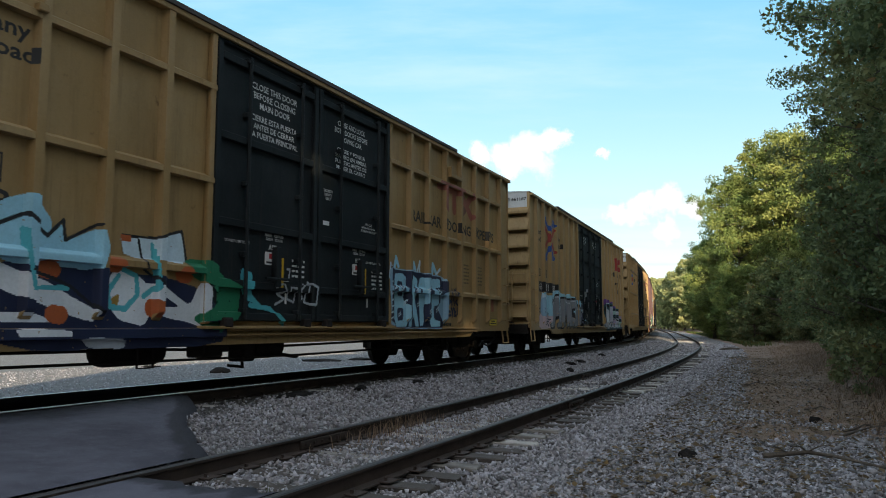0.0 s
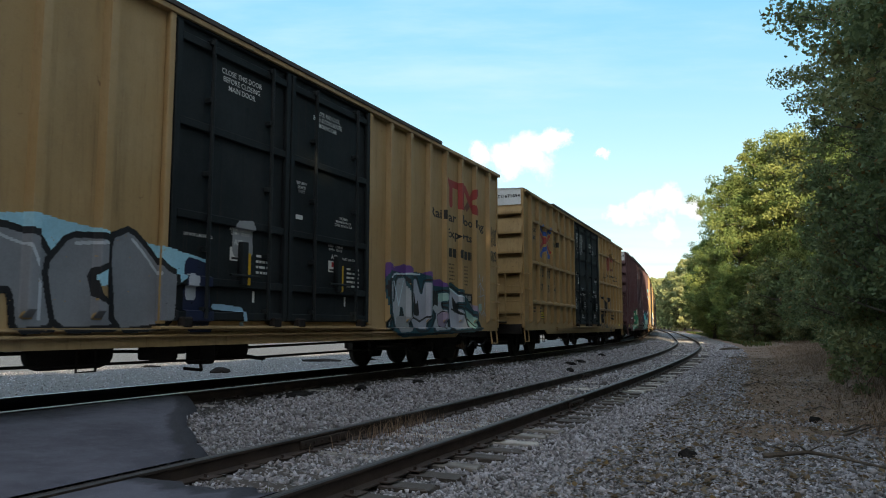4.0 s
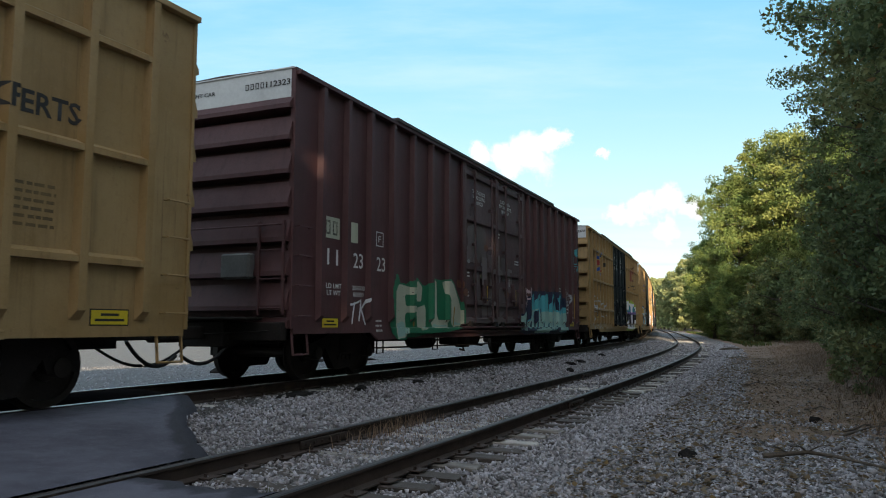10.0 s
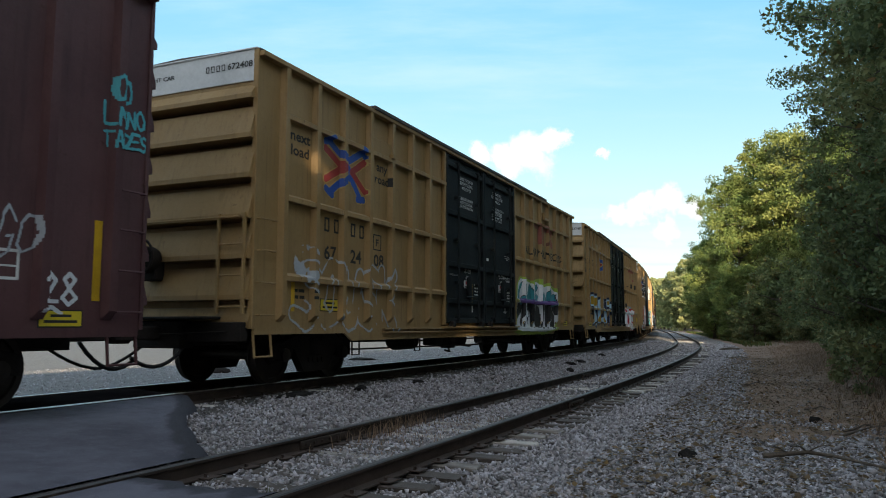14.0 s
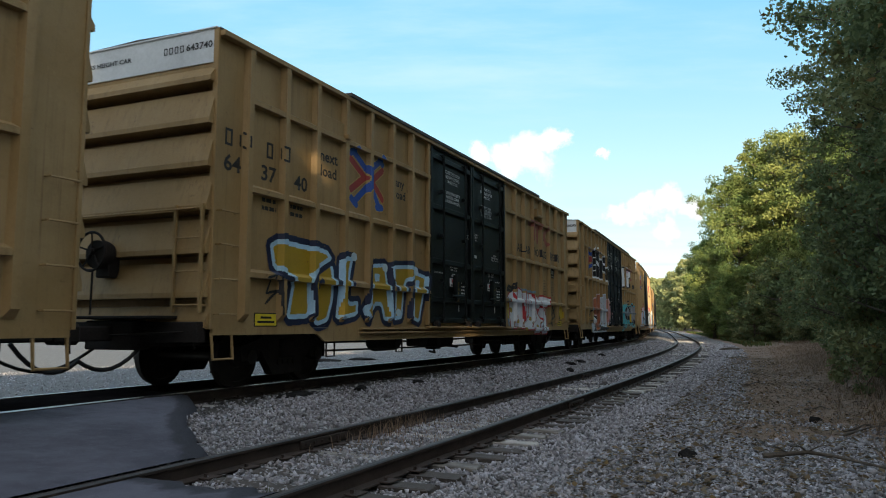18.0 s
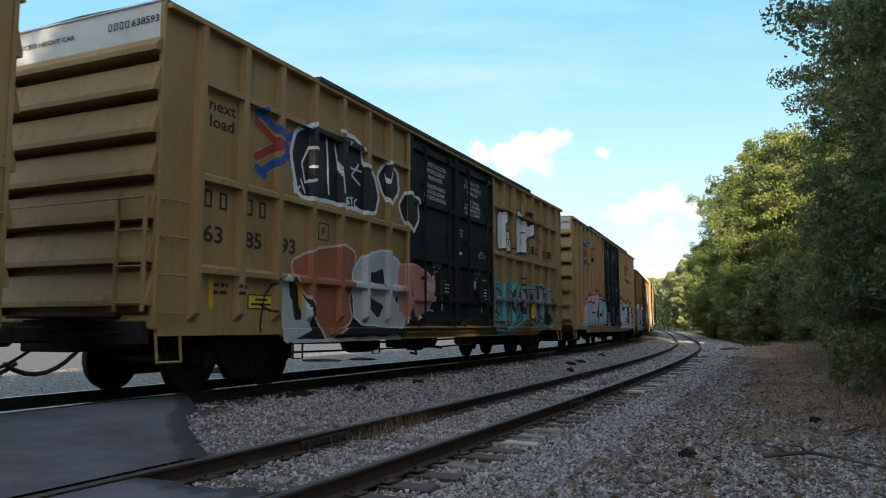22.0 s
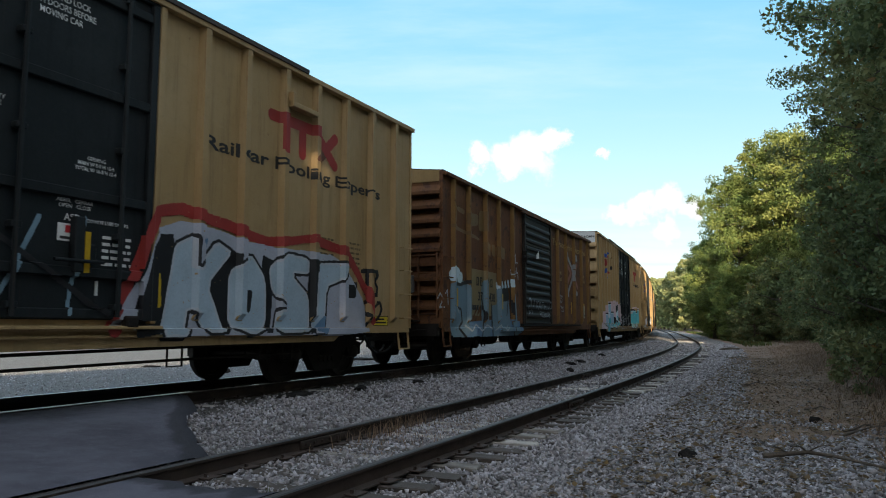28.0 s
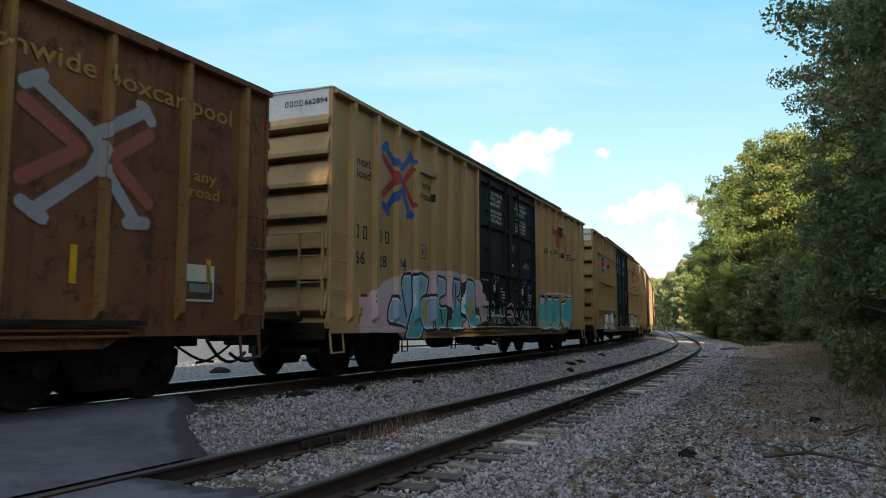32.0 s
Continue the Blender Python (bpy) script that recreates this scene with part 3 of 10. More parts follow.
def add_truck(car, x, spinning):
    truck = part("truck", BOLSTER, car, m=pose(x, 0, 0))
    for sgn in (-1, 1):
        part("side_frame", SIDE_FRAME, truck, m=pose(0, sgn * 1.0, 0))
        part("spring_set", SPRINGS, truck, m=pose(0, sgn * 1.0, 0))
    part("brake_beam", BRAKE_BEAM, truck)
    for dx in (-0.89, 0.89):
        spinning.append((part("wheelset", WHEELSET, truck, m=pose(dx, 0, 0.457)), dx))


def roof_mesh(length, mat, EAVE, peak=0.05):
    """A low roof of cross panels with raised seams, its edge flush with the sides."""
    s = Shape()
    w = HALF + 0.03
    s.prism([(-w, EAVE - 0.022), (-w, EAVE + 0.022), (0, EAVE + peak), (w, EAVE + 0.022), (w, EAVE - 0.022)], 0.0, length, "x")
    x = 0.0
    while x <= length:
        s.prism([(-w + 0.25, EAVE + 0.02), (-w + 0.25, EAVE + 0.04), (0, EAVE + peak + 0.03), (w - 0.25, EAVE + 0.04), (w - 0.25, EAVE + 0.02), (0, EAVE + peak - 0.01)],
                min(max(x - 0.03, 0), length - 0.06), min(max(x + 0.03, 0.06), length), "x")
        x += length / 13
    return s.mesh("roof", mat)


def hand_wheel_mesh():
    """A spoked brake wheel facing -x on a round gear case."""
    s = Shape()
    ring = [(0.0, 0.27 * math.cos(q), 0.27 * math.sin(q)) for q in np.linspace(0, 2 * math.pi, 25)]
    s.tube(ring, 0.02, 6)
    for k in range(5):
        q = 2 * math.pi * k / 5 + 0.3
        s.tube([(0.03, 0, 0), (0.0, 0.27 * math.cos(q), 0.27 * math.sin(q))], 0.013, 5)
    s.lathe([(0, -0.06), (0.05, -0.06), (0.05, 0.06), (0, 0.06)], 10, pose(0.02, 0, 0, 0, 0, 90))
    return s.mesh("brake_wheel", M_UNDER, True)


def end_mesh(paint, low, levels, EAVE, deep=0.115):
    """A corrugated end sheet facing -x: pressed ridges with a sharp underside."""
    prof = [(0.02, low), (-deep * 0.5, low + 0.02), (-deep * 0.5, low + 0.12), (0.0, levels[0] - 0.115), (0.26, levels[0] - 0.10), (0.26, levels[0] - 0.004)]
    for z, up in zip(levels, [*levels[1:], None]):
        prof += [(-deep, z), (-deep, z + 0.07)]
        if up:
            prof += [(0.0, up - 0.115), (0.26, up - 0.10), (0.26, up - 0.004)]
    prof += [(0.0, min(EAVE - 0.26, levels[-1] + 0.22)), (0.0, EAVE)]
    prof += [(0.32, EAVE), (0.32, low)]
    return Shape().prism(prof, -HALF + 0.02, HALF - 0.02).mesh("end_sheet", paint)


def rungs(x0, x1, zs, y, mat):
    """Bent grab-iron rungs, each with its own feet."""
    out = []
    for z in zs:
        out.append(Shape().tube([(x0, y + 0.09, z), (x0, y, z), (x1, y, z), (x1, y + 0.09, z)], 0.013, 6).mesh("ladder_rung", mat))
    return out


def build_car(name, label, style, length, paint, door_paint, layout, spinning, roof=None):
    """One boxcar. layout: ribs left and right of the doors, the doors' span and the horizontal stiffeners' heights."""
    car = thing(name, label, "boxcar", "boxcars of the passing freight train")
    low = 0.88
    eave = layout.get("eave", 5.00)
    d0, d1 = layout["door"]
    # body shell: side sheets, ends, roof, floor
    for sgn in (-1, 1):
        y0, y1 = sorted((sgn * HALF, sgn * (HALF - 0.06)))
        for x0, x1, z0, z1 in ((0.02, d0, low, eave), (d1, length - 0.02, low, eave)):
            part("side_sheet", Shape().box(x0, x1, y0, y1, z0, z1).mesh("side_sheet", paint), car)
        part("door_sill", Shape().box(d0, d1, y0, y1, low, low + 0.14).mesh("door_sill", paint), car)
        part("door_header", Shape().box(d0, d1, y0, y1, eave - 0.2, eave).mesh("door_header", paint), car)
        # eave and sill
        e0, e1 = sorted((sgn * (HALF - 0.01), sgn * (HALF + RIB + 0.01)))
        part("eave_rail", Shape().box(0, length, e0, e1, eave - 0.10, eave - 0.022, 0.006).mesh("eave_rail", paint), car)
        belly = layout.get("belly", (2.75, length - 2.75))
        prof = [(0.04, low + 0.02), (0.04, 0.80), (belly[0] - 0.25, 0.80), (belly[0], 0.67), (belly[1], 0.67), (belly[1] + 0.25, 0.80), (length - 0.04, 0.80), (length - 0.04, low + 0.02)]
        e0, e1 = sorted((sgn * (HALF - 0.03), sgn * (HALF + 0.015)))
        part("side_sill", Shape().prism(prof, e0, e1).mesh("side_sill", paint), car)
        e0, e1 = sorted((sgn * HALF, sgn * (HALF + 0.085)))
        part("sill_channel", Shape().box(belly[0] + 1.1, belly[1] + 0.3, e0, e1, 0.79, 0.82, 0.005).box(belly[0] + 1.1, belly[1] + 0.3, e0, e1, 0.86, 0.885, 0.005).mesh("sill_channel", paint), car)
    levels = layout.get("levels", [1.36, 1.95, 2.55, 3.15, 3.75, 4.32])
    part("end_sheet", end_mesh(paint, low, levels, eave), car)
    part("end_sheet", end_mesh(paint, low, levels, eave), car, m=Matrix.Translation((length, 0, 0)) @ Matrix.Rotation(math.pi, 4, "Z"))
    if layout.get("white", True):
        part("end_panel", Shape().box(-0.022, 0.0, -HALF + 0.04, HALF - 0.04, eave - 0.47, eave + 0.02, 0.004).box(-0.045, 0.0, -HALF, HALF, eave + 0.005, eave + 0.028, 0.004).mesh("end_panel", M_WHITE), car, "white painted top of the car end")
    else:
        part("end_panel", Shape().box(-0.02, 0.0, -HALF + 0.04, HALF - 0.04, eave - 0.24, eave + 0.015, 0.004).prism([(-HALF + 0.04, eave + 0.01), (0, eave + 0.15), (HALF - 0.04, eave + 0.01)], -0.02, 0.0, "x").mesh("end_panel", M_YELLOW), car, "faded yellow top of the car end")
    for x in (0.0, length):
        cx = 0.035 if x == 0 else -0.035
        for y in (-HALF + 0.02, HALF - 0.02):
            part("corner_post", Shape().box(x + min(cx, -cx) * 0.8, x + max(cx, -cx) * 0.8, y - 0.045, y + 0.045, low, eave + 0.01, 0.008).mesh("corner_post", paint), car)
    part("roof", roof_mesh(length, roof or M_EAVE, eave, 0.05 if style == "plug" else 0.17), car)
    part("floor", Shape().box(0.05, length - 0.05, -HALF + 0.05, HALF - 0.05, low, low + 0.12).mesh("floor", M_UNDER), car)
    # side ribs, each a piece, on both sides
    top = eave - 0.09
    meshes = {}
    for x in layout["ribs"]:
        wide = layout.get("wide", {}).get(x, RIB_W)
        if wide not in meshes:
            meshes[wide] = rib_mesh(0.99, top, layout.get("rib_paint", paint), wide)
        part("side_rib", meshes[wide], car, m=pose(x, -HALF, 0))
        part("side_rib", meshes[wide], car, m=pose(length - x if style == "turn" else x, HALF, 0, 0, 0, 180))
    for z in layout.get("bars", []):
        for x0, x1 in ((layout["ribs"][0], d0), (d1, layout["ribs"][-1] + 0.05)):
            me = bar_mesh(x1 - x0, paint)
            part("side_stiffener", me, car, m=pose(x0, -HALF, z))
            part("side_stiffener", me, car, m=pose(x1, HALF, z, 0, 0, 180))
    # doors
    if style == "plug":
        add_plug_doors(car, d0, d1, door_paint, eave)
    else:
        add_sliding_door(car, d0, d1, door_paint, paint, eave)
    # ladders, steps and brake gear at both ends
    for k, me in enumerate(rungs(0.06, 0.42, (1.08, 1.55, 2.02, 2.48), -HALF - 0.09, paint)):
        part("ladder_rung", me, car)
    for me in rungs(length - 0.42, length - 0.06, (1.08, 1.55, 2.02, 2.48), -HALF - 0.09, paint):
        part("ladder_rung", me, car)
    for z in (1.2, 1.65, 2.1, 2.5):
        part("ladder_rung", Shape().tube([(0, -1.42, z), (-0.13, -1.42, z), (-0.13, -0.98, z), (0, -0.98, z)], 0.013, 6).mesh("ladder_rung", paint), car)
    for y in (-1.43, -0.97):
        part("ladder_rail", Shape().box(-0.15, -0.11, y - 0.02, y + 0.02, 1.1, 2.55).mesh("ladder_rail", paint), car)
    part("end_platform", Shape().box(-0.42, 0.0, -0.98, 0.6, 1.02, 1.06, 0.01).mesh("end_platform", M_UNDER), car)
    part("end_beam", Shape().box(-0.16, 0.0, -HALF + 0.06, HALF - 0.06, 0.70, 0.98, 0.012).box(-0.30, 0.0, -0.45, 0.45, 0.60, 1.0, 0.02).mesh("end_beam", M_UNDER), car)
    if layout.get("brake") or paint in (M_OXIDE, M_RUSTY):
        part("brake_housing", Shape().box(-0.24, -0.06, -0.86, -0.30, 1.66, 2.06, 0.03).mesh("brake_housing", M_GEAR), car, "dark grey hand brake housing")
    if layout.get("wheel"):
        part("brake_wheel", hand_wheel_mesh(), car, "black spoked hand brake wheel", m=pose(-0.34, 0.35, 1.96))
        part("brake_housing", Shape().lathe([(0, -0.12), (0.17, -0.12), (0.2, -0.05), (0.2, 0.1), (0, 0.12)], 18, pose(-0.2, 0.30, 1.92, 0, 0, 90)).box(-0.2, 0.0, 0.15, 0.42, 1.6, 2.0, 0.02).mesh("brake_housing", M_UNDER, True), car)
        part("brake_chain_rod", Shape().tube([(-0.3, 0.35, 1.7), (-0.3, 0.36, 1.08)], 0.016, 6).mesh("brake_chain_rod", M_UNDER), car)
    # upper door track along the eave
    if style == "plug":
        part("upper_track", Shape().box(3.3, 14.75, -HALF - 0.13, -HALF + 0.02, eave - 0.03, eave + 0.045, 0.008).mesh("upper_track", roof or M_EAVE), car)
    part("grab_iron", Shape().tube([(0, -1.35, 2.49), (-0.16, -1.35, 2.49), (-0.16, 1.2, 2.49), (0, 1.2, 2.49)], 0.014, 6).mesh("grab_iron", paint), car)
    for x in (0.25, length - 0.25):
        part("sill_step", Shape().tube([(x - 0.2, -HALF + 0.02, 0.84), (x - 0.2, -HALF - 0.02, 0.48), (x + 0.2, -HALF - 0.02, 0.48), (x + 0.2, -HALF + 0.02, 0.84)], 0.022, 6).mesh("sill_step", paint), car)
    # underframe
    part("centre_sill", Shape().box(-0.1, length + 0.1, -0.2, 0.2, 0.62, 0.90, 0.01).mesh("centre_sill", M_UNDER), car)
    for x in np.linspace(3.6, length - 3.6, 7):
        part("cross_bearer", Shape().prism([(-HALF + 0.1, low), (-HALF + 0.1, 0.78), (-0.2, 0.64), (0.2, 0.64), (HALF - 0.1, 0.78), (HALF - 0.1, low)], x - 0.05, x + 0.05, "x").mesh("cross_bearer", M_UNDER), car)
    tx = layout.get("truck", 2.3)
    add_truck(car, tx, spinning)
    add_truck(car, length - tx, spinning)
    mid = length * 0.40
    part("brake_cylinder", Shape().lathe([(0, -0.3), (0.17, -0.3), (0.2, -0.1), (0.2, 0.2), (0, 0.24)], 14, pose(mid + 1.2, -0.95, 0.62, 0, 0, 70)).mesh("brake_cylinder", M_UNDER, True), car)
    part("air_reservoir", Shape().lathe([(0, -0.55), (0.16, -0.5), (0.19, -0.4), (0.19, 0.4), (0.16, 0.5), (0, 0.55)], 14, pose(mid - 1.3, -0.8, 0.60, 0, 0, 90)).mesh("air_reservoir", M_UNDER, True), car)
    part("control_valve", Shape().box(mid - 0.3, mid + 0.1, -1.15, -0.8, 0.48, 0.8, 0.03).box(mid - 0.1, mid + 0.35, -1.05, -0.85, 0.55, 0.7, 0.02).mesh("control_valve", M_UNDER), car)
    part("brake_lever", Shape().tube([(mid + 1.9, -1.1, 0.42), (mid + 2.0, -0.2, 0.5)], 0.03, 6).tube([(mid + 1.95, -1.1, 0.42), (mid + 1.1, -1.0, 0.56)], 0.018, 6).mesh("brake_lever", M_UNDER), car)
    part("pipe_bracket", Shape().box(mid + 0.45, mid + 0.75, -1.2, -0.9, 0.40, 0.8, 0.03).tube([(mid + 0.6, -1.05, 0.45), (mid + 0.55, -1.12, 0.32), (mid + 0.2, -1.15, 0.36)], 0.025, 6).mesh("pipe_bracket", M_UNDER), car)
    part("train_pipe", Shape().tube([(0.4, -0.55, 0.66), (mid - 0.6, -0.6, 0.60), (mid + 0.2, -0.9, 0.58), (length * 0.7, -0.6, 0.62), (length - 0.4, -0.55, 0.66)], 0.022, 6).mesh("train_pipe", M_UNDER), car)
    part("retainer_chain", Shape().tube([(length - 4.6 + 0.9 * q, -1.15, 0.55 - 0.14 * math.sin(q * math.pi)) for q in np.linspace(0, 1, 8)], 0.016, 5).mesh("retainer_chain", M_UNDER), car)
    for y in (-1.2, -1.05):
        part("brake_rod", Shape().tube([(3.3, y, 0.50), (length * 0.5, y, 0.45), (length - 3.3, y, 0.50)], 0.014, 6).mesh("brake_rod", M_UNDER), car)
    for x in (3.4, 6.0, length - 6.0, length - 3.6):
        part("rod_hanger", Shape().tube([(x - 0.13, -1.2, 0.82), (x - 0.13, -1.2, 0.40), (x + 0.13, -1.2, 0.40), (x + 0.13, -1.2, 0.82)], 0.016, 6).mesh("rod_hanger", M_UNDER), car)
    # couplers and air hoses
    for x, d in ((0.0, -1), (length, 1)):
        part("coupler", Shape().box(min(x, x + d * 1.0), max(x, x + d * 1.0), -0.08, 0.08, 0.72, 0.92, 0.02).box(min(x + d * 0.85, x + d * 1.14), max(x + d * 0.85, x + d * 1.14), -0.17, 0.14, 0.68, 0.96, 0.05).mesh("coupler", M_UNDER), car)
        part("uncoupling_lever", Shape().tube([(x + d * 0.1, -1.35, 0.62), (x + d * 0.12, -1.3, 0.85), (x + d * 0.45, -0.2, 0.8)], 0.014, 6).mesh("uncoupling_lever", M_UNDER), car)
        pts = [(x + d * (0.05 + 1.0 * q), -0.42 + 0.1 * q, 0.72 - 0.95 * q * (1.5 - q) + 0.25 * q) for q in np.linspace(0, 1, 9)]
        part("air_hose", Shape().tube(pts, 0.028, 8).mesh("air_hose", M_HOSE, True), car)
        pts = [(x + d * (0.0 + 1.05 * q), 0.35, 0.75 - 0.42 * math.sin(q * 1.57)) for q in np.linspace(0, 1, 7)]
        part("air_hose", Shape().tube(pts, 0.022, 8).mesh("air_hose", M_HOSE, True), car)
    return car


def add_plug_doors(car, d0, d1, paint, EAVE):
    """A pair of plug doors: framed leaves with cross ribs, lock rods, cranks and rollers on a track."""
    mid = (d0 + d1) / 2
    y = -HALF - 0.02
    for a, b in ((d0 + 0.02, mid - 0.015), (mid + 0.015, d1 - 0.02)):
        leaf = part("door", Shape().box(a, b, y, y + 0.06, 0.99, EAVE - 0.13).mesh("door", paint), car, "black plug door leaf" if paint in (M_DOOR, M_DOOR_NEW) else "faded oxide plug door leaf")
        fr = Shape()
        for x in (a, b - 0.10):
            fr.box(x, x + 0.10, y - 0.07, y, 1.0, EAVE - 0.14, 0.01)
        for z in (1.0, 1.45, 2.30, 3.50, 4.62):
            fr.box(a + 0.1, b - 0.1, y - 0.06, y, z, z + 0.11, 0.01)
        part("door_frame", fr.mesh("door_frame", paint), leaf)
        w = b - a
        for q in (0.27, 0.80):
            x = a + w * q
            part("lock_rod", Shape().tube([(x, y - 0.09, 1.02), (x, y - 0.09, EAVE - 0.2)], 0.028, 8).mesh("lock_rod", paint), leaf)
            for z in (1.1, 1.9, 2.9, 3.9, 4.7):
                part("rod_bracket", Shape().box(x - 0.06, x + 0.06, y - 0.10, y, z, z + 0.07, 0.008).mesh("rod_bracket", paint), leaf)
        part("door_handle", Shape().box(a + w * 0.55, a + w * 0.60, y - 0.11, y, 1.5, 2.1, 0.01).tube([(a + w * 0.45, y - 0.1, 1.62), (a + w * 0.7, y - 0.12, 1.62)], 0.02).mesh("door_handle", paint), leaf)
        part("gear_box", Shape().box(a + w * 0.55, a + w * 0.68, y - 0.07, y, 1.62, 1.82, 0.02).mesh("gear_box", paint), leaf)
        for q in (0.12, 0.88):
            part("roller", Shape().box(a + w * q - 0.09, a + w * q + 0.09, y - 0.14, y - 0.02, 0.90, 1.04, 0.02).mesh("roller", M_UNDER), leaf)
    part("door_track", Shape().box(d0 - 0.15, d1 + 0.15, y - 0.13, y + 0.02, 0.885, 0.925, 0.006).mesh("door_track", car.children[0].data.materials[0]), car)
    part("door_lintel", Shape().box(d0, d1, y - 0.05, y + 0.03, EAVE - 0.14, EAVE - 0.06, 0.01).mesh("door_lintel", paint), car)
    for x in (d0 - 0.10, d1 + 0.0):
        part("door_post", Shape().box(x, x + 0.10, -HALF - 0.085, -HALF, 0.95, EAVE - 0.1, 0.012).mesh("door_post", car.children[0].data.materials[0]), car)
    for q in (0.12, 0.62):
        x = d0 + (d1 - d0) * q
        part("reflector", Shape().box(x + 0.9, x + 0.97, y - 0.072, y - 0.06, 1.5, 1.95).mesh("reflector", M_TAPE), car, "yellow reflective strip")
    # the far side keeps its doors too
    part("door", Shape().box(d0, d1, HALF - 0.04, HALF + 0.04, 0.99, EAVE - 0.13, 0.01).mesh("door", paint), car)


def add_sliding_door(car, d0, d1, paint, body, EAVE):
    """One wide sliding door with pressed horizontal corrugations."""
    y = -HALF - 0.05
    leaf = part("door", Shape().box(d0, d1, y, y + 0.06, 1.0, EAVE - 0.16).mesh("door", paint), car, "faded black corrugated sliding door")
    for z in np.arange(1.18, EAVE - 0.35, 0.225):
        part("door_corrugation", Shape().prism([(y, z), (y - 0.05, z + 0.035), (y - 0.05, z + 0.09), (y, z + 0.15)], d0 + 0.16, d1 - 0.16, "x").mesh("door_corrugation", paint), leaf)
    for z in (1.0, 2.1, 3.35, EAVE - 0.24):
        part("door_rib", Shape().box(d0 + 0.02, d1 - 0.02, y - 0.03, y, z, z + 0.05, 0.008).mesh("door_rib", paint), leaf)
    for x in (d0, d1 - 0.09):
        part("door_edge", Shape().box(x, x + 0.09, y - 0.055, y, 1.0, EAVE - 0.16, 0.012).mesh("door_edge", paint), leaf)
    part("door_latch", Shape().box(d0 - 0.25, d0 + 0.5, y - 0.10, y - 0.05, 2.93, 3.0, 0.01).box(d0 - 0.1, d0, y - 0.12, y, 2.8, 3.15, 0.02).mesh("door_latch", M_UNDER), leaf)
    part("door_track", Shape().box(d0 - 0.3, d1 + 4.0, y - 0.07, y + 0.02, 0.93, 0.99, 0.006).mesh("door_track", M_UNDER), car)
    part("door_track", Shape().box(d0 - 0.3, d1 + 4.0, y - 0.07, y + 0.02, EAVE - 0.15, EAVE - 0.05, 0.006).mesh("door_track", body), car)
    part("door", Shape().box(d0, d1, HALF - 0.04, HALF + 0.04, 1.0, EAVE - 0.16, 0.01).mesh("door", paint), car)


LONG = 18.48
RIBS_L = [0.63, 1.50, 2.35, 3.25, 4.12, 5.00, 5.85]
RIBS_R = [12.50, 13.34, 14.25, 15.10, 15.98, 16.87, 17.75]
DOORS = (6.70, 11.58)
WIDE_ENDS = [1.30, 1.89, 2.47, 3.07, 3.66, 4.25]
CLOSE_ENDS = [1.17, 1.70, 2.23, 2.77, 3.30, 3.84, 4.35]
GRID = {"door": DOORS, "ribs": RIBS_L + RIBS_R, "bars": (1.67, 2.89, 4.17), "levels": WIDE_ENDS}
VERT = {"door": (6.80, 11.68), "ribs": RIBS_L + RIBS_R, "levels": CLOSE_ENDS}
OX = {"door": (6.88, 11.50), "ribs": [0.74, 1.54, 2.36, 3.25, 4.15, 5.05, 5.95, 12.1, 12.85, 13.6, 14.45, 15.3, 16.2, 17.15, 18.0], "levels": CLOSE_ENDS}
SHORT = 15.15
RBX = {"door": (5.95, 8.92), "ribs": [0.55, 1.52, 2.70, 3.75, 4.92, 9.92, 11.08, 12.3, 13.5, 14.62], "white": False, "eave": 4.42, "rib_paint": M_RUST_RIB, "wide": dict.fromkeys([0.55, 1.52, 2.70, 3.75, 4.92, 9.92, 11.08, 12.3, 13.5, 14.62], 0.115),
       "levels": [1.29, 1.61, 1.93, 2.26, 2.58, 2.91, 3.24, 3.56, 3.89]}

SPIN = []
TRAIN, LAYOUT, LAYOUT_PAINT = {}, {}, {}


def car_at(key, front, length, *args):
    TRAIN[key] = (build_car("boxcar", *args[:1], args[1], length, *args[2:], SPIN), front, length)
    LAYOUT[key], LAYOUT_PAINT[key] = args[4], args[2]
    return TRAIN[key][0]


car_at("A", 0.893, LONG, "yellow boxcar with black doors and a blue and white mural", "plug", M_YELLOW, M_DOOR, GRID)
car_at("B", 21.391, LONG, "pale yellow boxcar with black doors and grey bubble graffiti", "plug", M_PALE, M_DOOR, {**VERT, "brake": True})
car_at("C", 42.134, LONG, "yellow boxcar with black doors and black outline graffiti", "plug", M_YELLOW, M_DOOR, GRID)
car_at("D", 62.771, LONG, "dark oxide red boxcar with patched doors and turquoise graffiti", "plug", M_OXIDE, M_DOOR_OX, OX)
car_at("E", 83.22, LONG, "yellow boxcar with black doors, teal and purple graffiti", "plug", M_YELLOW, M_DOOR, {**GRID, "wheel": True})
car_at("F", 103.738, LONG, "yellow boxcar with black doors, gold and blue graffiti", "plug", M_YELLOW, M_DOOR_NEW, {**GRID, "wheel": True})
car_at("G", 124.144, LONG, "yellow boxcar with black doors, pink and black graffiti", "plug", M_YELLOW, M_DOOR, {**GRID, "levels": CLOSE_ENDS})
car_at("H", 144.427, LONG, "pale yellow boxcar with black doors, red-edged white graffiti", "plug", M_PALE, M_DOOR, VERT)
car_at("I", 164.47, SHORT, "short rusty old boxcar with a corrugated black sliding door", "slide", M_RUSTY, M_DOOR_RUST, RBX)
car_at("J", 181.313, LONG, "pale yellow boxcar with black doors and turquoise graffiti", "plug", M_PALE, M_DOOR, VERT)
car_at("K", 201.78, LONG, "yellow boxcar with black doors and small white graffiti", "plug", M_YELLOW, M_DOOR, GRID)
